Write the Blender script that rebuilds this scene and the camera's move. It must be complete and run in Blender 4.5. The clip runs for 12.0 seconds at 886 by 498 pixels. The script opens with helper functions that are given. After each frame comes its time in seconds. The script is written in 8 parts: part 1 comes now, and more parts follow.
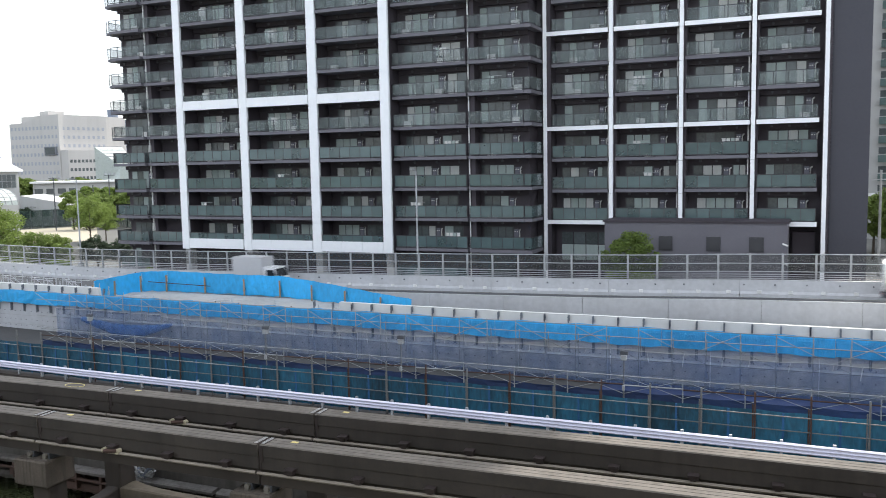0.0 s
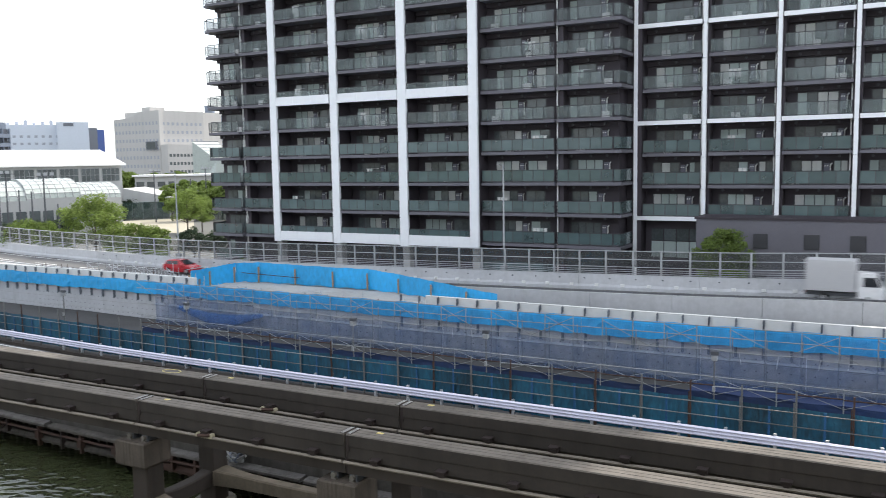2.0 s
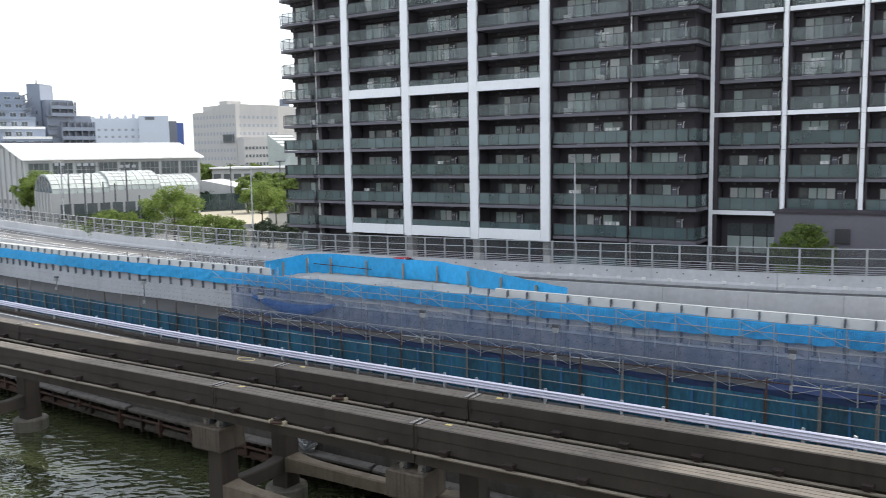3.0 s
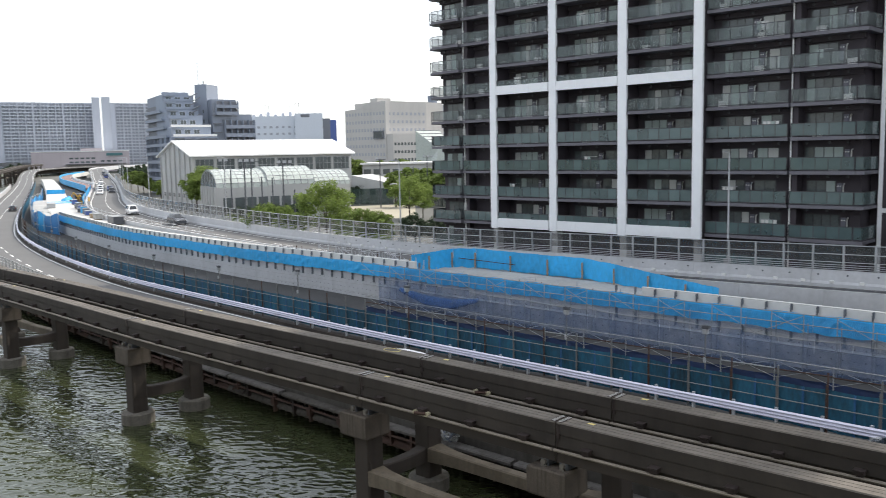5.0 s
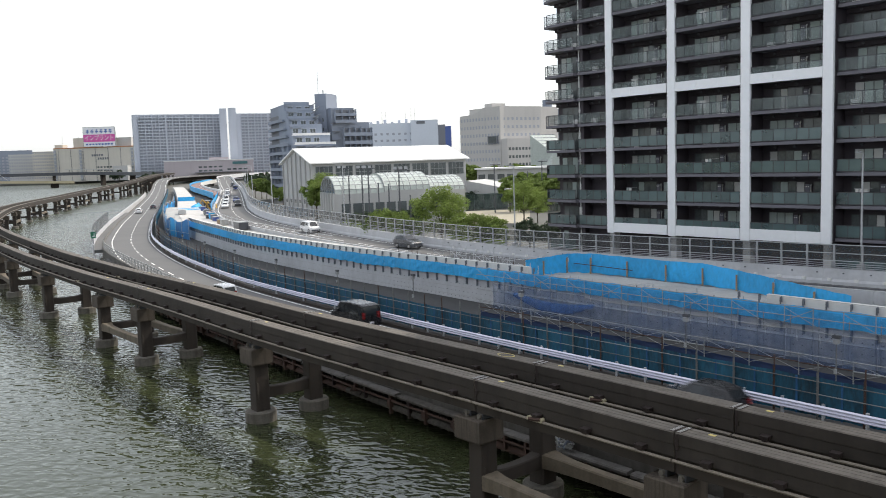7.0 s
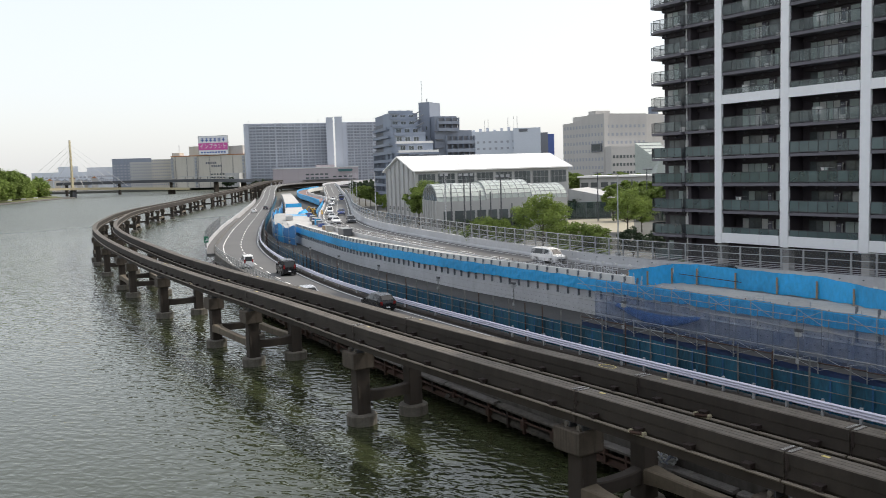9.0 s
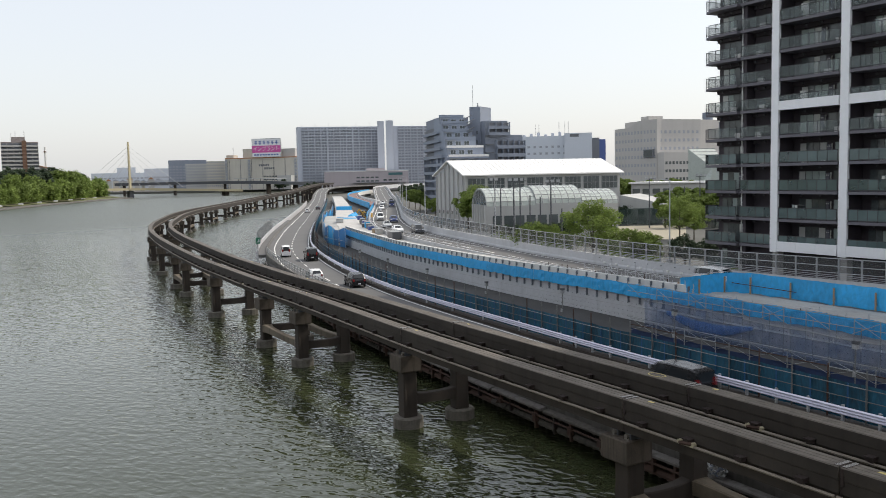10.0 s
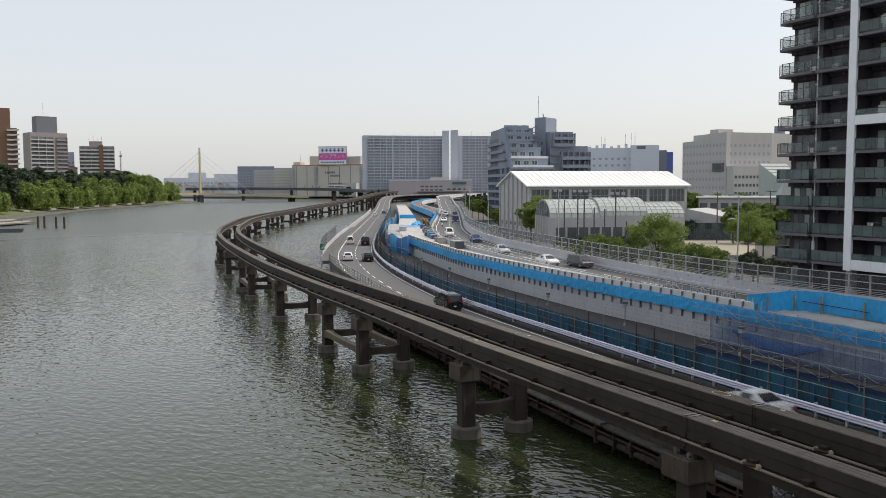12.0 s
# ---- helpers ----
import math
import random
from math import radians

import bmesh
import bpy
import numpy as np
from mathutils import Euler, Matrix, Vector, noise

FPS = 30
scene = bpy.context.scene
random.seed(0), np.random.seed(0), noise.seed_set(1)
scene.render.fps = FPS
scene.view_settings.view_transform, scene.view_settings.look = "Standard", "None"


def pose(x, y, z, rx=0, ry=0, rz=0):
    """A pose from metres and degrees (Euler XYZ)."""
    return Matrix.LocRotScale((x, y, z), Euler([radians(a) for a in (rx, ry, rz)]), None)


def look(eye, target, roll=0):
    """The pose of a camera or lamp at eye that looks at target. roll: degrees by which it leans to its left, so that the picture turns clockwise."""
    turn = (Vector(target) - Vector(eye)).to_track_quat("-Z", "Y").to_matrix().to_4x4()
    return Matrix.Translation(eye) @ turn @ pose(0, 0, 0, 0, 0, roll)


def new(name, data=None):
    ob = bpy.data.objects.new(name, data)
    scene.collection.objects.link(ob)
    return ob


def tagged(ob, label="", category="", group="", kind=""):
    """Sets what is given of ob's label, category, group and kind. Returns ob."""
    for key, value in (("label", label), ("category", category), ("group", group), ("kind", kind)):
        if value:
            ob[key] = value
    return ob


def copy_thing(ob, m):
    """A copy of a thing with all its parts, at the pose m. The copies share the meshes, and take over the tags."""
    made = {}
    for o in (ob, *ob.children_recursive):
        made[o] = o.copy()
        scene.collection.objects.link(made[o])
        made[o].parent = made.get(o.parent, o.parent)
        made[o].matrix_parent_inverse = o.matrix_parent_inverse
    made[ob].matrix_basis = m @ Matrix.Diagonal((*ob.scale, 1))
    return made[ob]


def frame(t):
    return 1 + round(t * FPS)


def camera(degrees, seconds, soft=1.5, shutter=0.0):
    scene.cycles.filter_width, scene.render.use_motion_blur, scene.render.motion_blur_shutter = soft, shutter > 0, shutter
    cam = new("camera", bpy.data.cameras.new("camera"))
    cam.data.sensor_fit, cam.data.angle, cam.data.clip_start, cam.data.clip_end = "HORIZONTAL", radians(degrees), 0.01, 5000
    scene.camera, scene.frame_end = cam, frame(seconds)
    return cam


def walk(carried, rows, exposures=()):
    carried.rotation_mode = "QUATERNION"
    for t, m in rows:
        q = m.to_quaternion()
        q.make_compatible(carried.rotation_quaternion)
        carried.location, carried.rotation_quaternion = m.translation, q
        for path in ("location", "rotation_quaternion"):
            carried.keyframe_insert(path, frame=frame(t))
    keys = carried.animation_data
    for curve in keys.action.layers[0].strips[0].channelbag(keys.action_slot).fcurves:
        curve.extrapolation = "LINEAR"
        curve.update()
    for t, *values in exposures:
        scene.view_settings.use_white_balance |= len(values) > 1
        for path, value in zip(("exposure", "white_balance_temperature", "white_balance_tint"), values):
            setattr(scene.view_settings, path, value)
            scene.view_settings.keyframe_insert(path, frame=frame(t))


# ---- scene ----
# ---- camera: it stands still and turns ----
cam = camera(54.63, 12.0, soft=0.5, shutter=0.5)
EYE = (0, 0, 16)
TURNS = [
    (0.0, -0.09, -5.73, 1.10),
    (0.5, 1.28, -5.62, 0.88),
    (1.0, 2.52, -5.56, 0.75),
    (1.5, 3.96, -5.69, 0.61),
    (2.0, 5.71, -5.97, 0.98),
    (2.5, 7.99, -6.25, 1.01),
    (3.0, 10.41, -6.38, 0.97),
    (5.0, 20.08, -6.50, 1.15),
    (5.5, 22.36, -6.38, 1.20),
    (6.0, 24.38, -6.23, 1.38),
    (6.5, 26.13, -6.08, 1.70),
    (7.0, 27.67, -5.97, 1.89),
    (9.0, 34.45, -5.23, 1.79),
    (9.5, 36.17, -5.04, 1.56),
    (10.0, 37.77, -4.86, 1.21),
    (10.5, 39.17, -4.69, 0.70),
    (11.0, 40.27, -4.45, 0.32),
    (11.5, 41.14, -4.22, 0.29),
    (12.0, 42.01, -4.16, 0.19),
]
walk(cam, [(t, pose(*EYE, 90 + p, r, y)) for t, y, p, r in TURNS],
     exposures=[(0.0, 0.33, 6380, 10), (3.0, 0.13, 6430, 10), (5.5, -0.13, 6520, 10), (7.0, -0.26, 6560, 10), (9.5, -0.56, 6620, 10.5), (12.0, -0.82, 6640, 11)])

# ---- sky and sun ----
SUN_YAW, SUN_UP = -36.5, 50.0
world = bpy.data.worlds.new("sky")
scene.world = world
world.use_nodes = True
wn = world.node_tree.nodes
sky = wn.new("ShaderNodeTexSky")
sky.sky_type, sky.sun_disc = "NISHITA", False
sky.sun_elevation, sky.sun_rotation = radians(SUN_UP), radians(-SUN_YAW)
sky.air_density, sky.dust_density, sky.ozone_density = 1.0, 3.0, 1.0
wn["Background"].inputs["Strength"].default_value = 0.115
world.node_tree.links.new(sky.outputs[0], wn["Background"].inputs[0])
haze, both = wn.new("ShaderNodeBackground"), wn.new("ShaderNodeAddShader")
haze.inputs["Color"].default_value, haze.inputs["Strength"].default_value = (0.955, 0.98, 1.0, 1), 1.04
world.node_tree.links.new(wn["Background"].outputs[0], both.inputs[0])
world.node_tree.links.new(haze.outputs[0], both.inputs[1])
world.node_tree.links.new(both.outputs[0], wn["World Output"].inputs[0])
sun = new("sun", bpy.data.lights.new("sun", "SUN"))
sun.data.energy, sun.data.angle, sun.data.color = 4.4, radians(1.0), (1.0, 0.94, 0.84)
sun.matrix_world = look((0, 0, 0), (math.sin(radians(SUN_YAW)) * math.cos(radians(SUN_UP)),
                                    -math.cos(radians(SUN_YAW)) * math.cos(radians(SUN_UP)), -math.sin(radians(SUN_UP))))
scene.view_settings.exposure = 0.0

# ---- materials ----
def surface(name, color, rough=0.7, metal=0.0, var=0.25, size=1.0, bump=0.15, stain=0.0, stretch=(1, 1, 1), spec=0.5,
            island=0.0, each=0.0):
    """A procedural surface: base colour with grain and patches at two scales, bump, and streaks of stain."""
    m = bpy.data.materials.new(name)
    m.use_nodes = True
    nt = m.node_tree
    n, ln = nt.nodes, nt.links
    b = n["Principled BSDF"]
    b.inputs["Metallic"].default_value, b.inputs["Specular IOR Level"].default_value = metal, spec
    co = n.new("ShaderNodeTexCoord")
    mp = n.new("ShaderNodeMapping")
    mp.inputs["Scale"].default_value = stretch
    ln.new(co.outputs["Object"], mp.inputs[0])
    big, small = n.new("ShaderNodeTexNoise"), n.new("ShaderNodeTexNoise")
    for tex, sc, det in ((big, 0.35 / size, 5), (small, 6.0 / size, 6)):
        tex.inputs["Scale"].default_value, tex.inputs["Detail"].default_value = sc, det
        ln.new(mp.outputs[0], tex.inputs["Vector"])
    mix = n.new("ShaderNodeMath")
    mix.operation = "ADD"
    ln.new(big.outputs[0], mix.inputs[0])
    ln.new(small.outputs[0], mix.inputs[1])
    last = mix
    if island or each:
        rnd = n.new("ShaderNodeNewGeometry") if island else n.new("ShaderNodeObjectInfo")
        k = n.new("ShaderNodeMath")
        k.operation = "MULTIPLY_ADD"
        k.inputs[1].default_value = (island or each) * 2
        ln.new(rnd.outputs["Random Per Island" if island else "Random"], k.inputs[0])
        ln.new(mix.outputs[0], k.inputs[2])
        off = n.new("ShaderNodeMath")
        off.operation = "SUBTRACT"
        off.inputs[1].default_value = island or each
        ln.new(k.outputs[0], off.inputs[0])
        last = off
    rng = n.new("ShaderNodeMapRange")
    rng.inputs["From Min"].default_value, rng.inputs["From Max"].default_value = 0.6, 1.4
    rng.inputs["To Min"].default_value, rng.inputs["To Max"].default_value = 1 - var, 1 + var
    ln.new(last.outputs[0], rng.inputs[0])
    tint = n.new("ShaderNodeVectorMath")
    tint.operation = "SCALE"
    tint.inputs[0].default_value = color[:3]
    ln.new(rng.outputs[0], tint.inputs["Scale"])
    out = tint.outputs[0]
    if stain:
        st = n.new("ShaderNodeTexNoise")
        sm = n.new("ShaderNodeMapping")
        sm.inputs["Scale"].default_value = (1.6, 1.6, 0.12)
        ln.new(co.outputs["Object"], sm.inputs[0])
        ln.new(sm.outputs[0], st.inputs["Vector"])
        st.inputs["Scale"].default_value, st.inputs["Detail"].default_value = 1.0 / size, 8
        rm = n.new("ShaderNodeMapRange")
        rm.inputs["From Min"].default_value, rm.inputs["From Max"].default_value = 0.5, 0.75
        rm.inputs["To Max"].default_value = stain
        ln.new(st.outputs[0], rm.inputs[0])
        dm = n.new("ShaderNodeMix")
        dm.data_type = "RGBA"
        dm.inputs[7].default_value = (color[0] * 0.3, color[1] * 0.27, color[2] * 0.23, 1)
        ln.new(rm.outputs[0], dm.inputs[0])
        ln.new(out, dm.inputs[6])
        out = dm.outputs[2]
    ln.new(out, b.inputs["Base Color"])
    rr = n.new("ShaderNodeMapRange")
    rr.inputs["From Min"].default_value, rr.inputs["From Max"].default_value = 0.3, 0.7
    rr.inputs["To Min"].default_value, rr.inputs["To Max"].default_value = max(rough - 0.1, 0.02), min(rough + 0.1, 1)
    ln.new(small.outputs[0], rr.inputs[0])
    ln.new(rr.outputs[0], b.inputs["Roughness"])
    if bump:
        bp = n.new("ShaderNodeBump")
        bp.inputs["Strength"].default_value, bp.inputs["Distance"].default_value = bump, 0.03 * size
        ln.new(small.outputs[0], bp.inputs["Height"])
        ln.new(bp.outputs[0], b.inputs["Normal"])
    return m


def clear(name, color, alpha, rough=0.1, uneven=0.1, each=0.0):
    """A thin sheet that lets part of the light through: mesh, film or tinted glass."""
    m = bpy.data.materials.new(name)
    m.use_nodes = True
    nt = m.node_tree
    n, ln = nt.nodes, nt.links
    b = n["Principled BSDF"]
    b.inputs["Base Color"].default_value = (*color, 1)
    b.inputs["Roughness"].default_value = rough
    co = n.new("ShaderNodeTexCoord")
    tex = n.new("ShaderNodeTexNoise")
    tex.inputs["Scale"].default_value, tex.inputs["Detail"].default_value = 0.8, 4
    ln.new(co.outputs["Object"], tex.inputs["Vector"])
    rng = n.new("ShaderNodeMapRange")
    rng.inputs["From Min"].default_value, rng.inputs["From Max"].default_value = 0.3, 0.7
    rng.inputs["To Min"].default_value, rng.inputs["To Max"].default_value = max(alpha - uneven, 0), min(alpha + uneven, 1)
    ln.new(tex.outputs[0], rng.inputs[0])
    ln.new(rng.outputs[0], b.inputs["Alpha"])
    if each:
        info, amt, tint = n.new("ShaderNodeObjectInfo"), n.new("ShaderNodeMapRange"), n.new("ShaderNodeVectorMath")
        amt.inputs["To Min"].default_value, amt.inputs["To Max"].default_value = 1 - each, 1 + each
        tint.operation = "SCALE"
        tint.inputs[0].default_value = color
        ln.new(info.outputs["Random"], amt.inputs[0])
        ln.new(amt.outputs[0], tint.inputs["Scale"])
        ln.new(tint.outputs[0], b.inputs["Base Color"])
    return m


CONCRETE = surface("concrete", (0.36, 0.36, 0.345), 0.85, var=0.22, size=1.5, stain=0.25)
CONCRETE_NEW = surface("new_concrete", (0.48, 0.485, 0.50), 0.8, var=0.14, size=2.0, stain=0.18)
CONCRETE_WHITE = surface("pale_concrete", (0.66, 0.66, 0.64), 0.75, var=0.08, size=2.0, stain=0.1)
DECK_PALE = surface("bare_deck_concrete", (0.47, 0.46, 0.44), 0.8, var=0.14, size=2.0, stain=0.3)
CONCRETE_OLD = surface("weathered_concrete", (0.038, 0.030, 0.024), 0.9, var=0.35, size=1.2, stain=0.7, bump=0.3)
# Running face: worn grain, and a paler base that holds sunlight on the tops.
BEAM_TOP = surface("worn_sunlit_running_face", (0.118, 0.104, 0.088), 0.85, var=0.42, size=0.8, bump=0.3, stain=0.5)
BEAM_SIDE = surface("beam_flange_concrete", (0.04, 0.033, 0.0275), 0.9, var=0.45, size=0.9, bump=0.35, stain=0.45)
END_WALL = surface("blue_black_tile", (0.045, 0.045, 0.058), 0.6, var=0.08, size=1.5)
PIPE_GREY = surface("grey_scaffold_pipe", (0.29, 0.295, 0.29), 0.5, metal=0.3, var=0.25, size=0.5, bump=0.05)
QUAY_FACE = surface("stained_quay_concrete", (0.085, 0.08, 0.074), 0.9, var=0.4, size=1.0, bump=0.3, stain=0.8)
KERB_OLD = surface("dull_kerb_concrete", (0.12, 0.115, 0.105), 0.9, var=0.35, size=1.0, bump=0.3, stain=0.6)
PIER_HEAD = surface("streaked_concrete", (0.082, 0.067, 0.053), 0.9, var=0.5, size=0.28, bump=0.3, stain=1.0)
PIPE_DULL = surface("dull_scaffold_pipe", (0.15, 0.15, 0.145), 0.6, metal=0.2, var=0.3, size=0.5, bump=0.05)
ASPHALT_PALE = surface("pale_asphalt", (0.118, 0.118, 0.117), 0.9, var=0.15, size=2.5, bump=0.2)
PAINT = surface("road_paint", (0.72, 0.72, 0.7), 0.7, var=0.12, size=0.6)
GALV = surface("galvanised_steel", (0.47, 0.48, 0.5), 0.45, metal=0.5, var=0.15, size=0.5, bump=0.05)
RAIL_WHITE = surface("lilac_white_rail", (0.62, 0.62, 0.73), 0.4, var=0.06, size=0.8, bump=0.03)
STEEL_GREY = surface("grey_painted_steel", (0.3, 0.31, 0.31), 0.55, var=0.15, size=0.6)
STEEL_MID = surface("slate_painted_steel", (0.16, 0.175, 0.2), 0.55, var=0.25, size=0.5)
STEEL_DARK = surface("dark_steel", (0.07, 0.075, 0.085), 0.5, var=0.25, size=0.5)
# Rusty metal, darkened to hold the quay's shade under the road.
RUST = surface("dark_rust", (0.062, 0.035, 0.027), 0.9, var=0.4, size=0.5, bump=0.4)
TARP_BLUE = surface("blue_tarpaulin", (0.025, 0.335, 0.67), 0.55, var=0.28, size=2.2, bump=1.0, stretch=(1.3, 1.3, 0.7), each=0.12)
TARP_TEAL = surface("teal_mesh_sheet", (0.012, 0.085, 0.140), 0.65, var=0.65, size=1.8, bump=1.0, each=0.12, stretch=(2, 2, 0.6))
MESH_THIN = clear("thin_blue_mesh", (0.10, 0.2, 0.42), 0.2, 0.8, 0.1)
SEAM_BLUE = surface("blue_sheet_overlap", (0.02, 0.10, 0.24), 0.7, var=0.3, size=1.0, bump=0.3)
MESH_BLUE = clear("blue_scaffold_mesh", (0.09, 0.148, 0.285), 0.46, 0.8, 0.16)
LAND = surface("earth_and_paving", (0.095, 0.095, 0.085), 0.95, var=0.3, size=8)
SAND = surface("sandy_court", (0.33, 0.30, 0.23), 0.95, var=0.08, size=4)
GRASS = surface("grass", (0.135, 0.145, 0.06), 0.95, var=0.35, size=3)
TOWER_DARK = surface("charcoal_tile", (0.056, 0.048, 0.056), 0.7, var=0.12, size=1.0, bump=0.05, spec=0.25)
TOWER_MID = surface("slate_grey_tile", (0.135, 0.130, 0.150), 0.65, var=0.12, size=1.0, bump=0.05)
TOWER_WHITE = surface("white_frame_tile", (0.85, 0.86, 0.88), 0.45, var=0.04, size=2.0, bump=0.03)
TOWER_PALE = surface("pale_grey_tile", (0.46, 0.45, 0.44), 0.6, var=0.07, size=1.5)


def glass(name, color, rough=0.05, spec=0.5):
    return surface(name, color, rough + 0.1, var=0.3, size=1.2, bump=0.0, spec=spec, each=0.25)


PANEL_GREEN = glass("green_glass_panel", (0.10, 0.145, 0.14))
PANEL_SMOKE = glass("smoked_glass_panel", (0.14, 0.15, 0.155))
WINDOW = glass("window_pane", (0.095, 0.11, 0.112), 0.02)
CURTAIN = surface("pale_curtain", (0.36, 0.42, 0.40), 0.8, var=0.1, size=0.5, stretch=(6, 6, 0.2), each=0.3)
CURTAIN_PALE = surface("cream_curtain", (0.5, 0.51, 0.49), 0.8, var=0.1, size=0.5, stretch=(6, 6, 0.2), each=0.25)
METER_BLUE = surface("slate_meter_box", (0.12, 0.12, 0.15), 0.5, var=0.1, size=0.5)
FRAME_DARK = surface("dark_window_frame", (0.045, 0.045, 0.05), 0.5, var=0.1)
NOISE_PANEL = clear("translucent_noise_panel", (0.09, 0.095, 0.095), 0.34, 0.2)


def foliage(name, color, glow):
    """Leaves: a surface that lets some light through from behind."""
    m = surface(name, color, 0.65, var=0.4, size=2.0, bump=0, island=0.3, spec=0.3)
    n, ln = m.node_tree.nodes, m.node_tree.links
    b = n["Principled BSDF"]
    tr, mx = n.new("ShaderNodeBsdfTranslucent"), n.new("ShaderNodeMixShader")
    ln.new(b.inputs["Base Color"].links[0].from_socket, tr.inputs[0])
    mx.inputs[0].default_value = glow
    ln.new(b.outputs[0], mx.inputs[1])
    ln.new(tr.outputs[0], mx.inputs[2])
    ln.new(mx.outputs[0], n["Material Output"].inputs[0])
    return m


LEAF = foliage("leaf_green", (0.16, 0.22, 0.055), 0.42)
LEAF_BRIGHT = foliage("bright_leaf_green", (0.205, 0.275, 0.07), 0.45)
LEAF_DARK = foliage("dark_leaf_green", (0.05, 0.075, 0.042), 0.25)
BARK = surface("bark", (0.085, 0.07, 0.055), 0.95, var=0.3, size=0.5, bump=0.4)


# ---- mesh helpers ----
class Mesh:
    """Collects faces, then becomes one mesh object."""

    def __init__(self):
        self.v, self.f, self.mi = [], [], []

    def face(self, pts, mi=0):
        k = len(self.v)
        self.v += [tuple(p) for p in pts]
        self.f.append(tuple(range(k, k + len(pts))))
        self.mi.append(mi)

    def box(self, lo, hi, mi=0, m=None):
        x0, y0, z0 = lo
        x1, y1, z1 = hi
        k = len(self.v)
        c = [(x0, y0, z0), (x1, y0, z0), (x1, y1, z0), (x0, y1, z0), (x0, y0, z1), (x1, y0, z1), (x1, y1, z1), (x0, y1, z1)]
        self.v += [tuple(m @ Vector(p)) for p in c] if m else c
        self.f += [tuple(k + i for i in q) for q in ((0, 3, 2, 1), (4, 5, 6, 7), (0, 1, 5, 4), (1, 2, 6, 5), (2, 3, 7, 6), (3, 0, 4, 7))]
        self.mi += [mi] * 6
        return self

    def bar(self, a, b, r, sides=6, mi=0, r2=None):
        """A round bar from a to b."""
        a, b = Vector(a), Vector(b)
        q = (b - a).to_track_quat("Z", "Y")
        k = len(self.v)
        for p, rad in ((a, r), (b, r if r2 is None else r2)):
            for i in range(sides):
                t = 2 * math.pi * i / sides
                self.v.append(tuple(p + q @ Vector((rad * math.cos(t), rad * math.sin(t), 0))))
        for i in range(sides):
            j = (i + 1) % sides
            self.f.append((k + i, k + j, k + sides + j, k + sides + i))
            self.mi.append(mi)
        self.f += [tuple(k + sides - 1 - i for i in range(sides)), tuple(k + sides + i for i in range(sides))]
        self.mi += [mi] * 2
        return self

    def prism(self, outline, z0, z1, mi=0):
        k, n = len(self.v), len(outline)
        self.v += [(x, y, z0) for x, y in outline] + [(x, y, z1) for x, y in outline]
        self.f += [tuple(k + i for i in reversed(range(n))), tuple(k + n + i for i in range(n))]
        self.f += [(k + i, k + (i + 1) % n, k + n + (i + 1) % n, k + n + i) for i in range(n)]
        self.mi += [mi] * (n + 2)
        return self

    def loft(self, rings, mi=0, closed=True, caps=True):
        """Joins rings of equal length."""
        k, n = len(self.v), len(rings[0])
        for r in rings:
            self.v += [tuple(p) for p in r]
        span = n if closed else n - 1
        for a in range(len(rings) - 1):
            for i in range(span):
                j = (i + 1) % n
                self.f.append((k + a * n + i, k + a * n + j, k + (a + 1) * n + j, k + (a + 1) * n + i))
                self.mi.append(mi[i] if isinstance(mi, (list, tuple)) else mi)
        if caps and closed:
            m0 = mi[0] if isinstance(mi, (list, tuple)) else mi
            self.f += [tuple(k + i for i in reversed(range(n))), tuple(k + (len(rings) - 1) * n + i for i in range(n))]
            self.mi += [m0] * 2
        return self

    def data(self, name, mats, smooth=False):
        me = bpy.data.meshes.new(name)
        me.from_pydata(self.v, [], self.f)
        for m in mats if isinstance(mats, (list, tuple)) else [mats]:
            me.materials.append(m)
        me.polygons.foreach_set("material_index", self.mi)
        if smooth:
            me.polygons.foreach_set("use_smooth", [True] * len(self.f))
        me.update()
        return me


def part(name, mesh, mats, parent=None, label="", smooth=False, m=None):
    """Links a Mesh (or mesh data) as one object under parent."""
    ob = new(name, mesh.data(name, mats, smooth) if isinstance(mesh, Mesh) else mesh)
    if parent:
        ob.parent = parent
    if m is not None:
        ob.matrix_local = m
    if label:
        ob["label"] = label
    return ob


def thing(name, label, category, m=None, group="", kind=""):
    ob = new(name)
    if m is not None:
        ob.matrix_basis = m
    return tagged(ob, label, category, group, kind)


def setting(name, mesh, mats, label="", smooth=False):
    return tagged(part(name, mesh, mats, smooth=smooth), label, kind="structure")


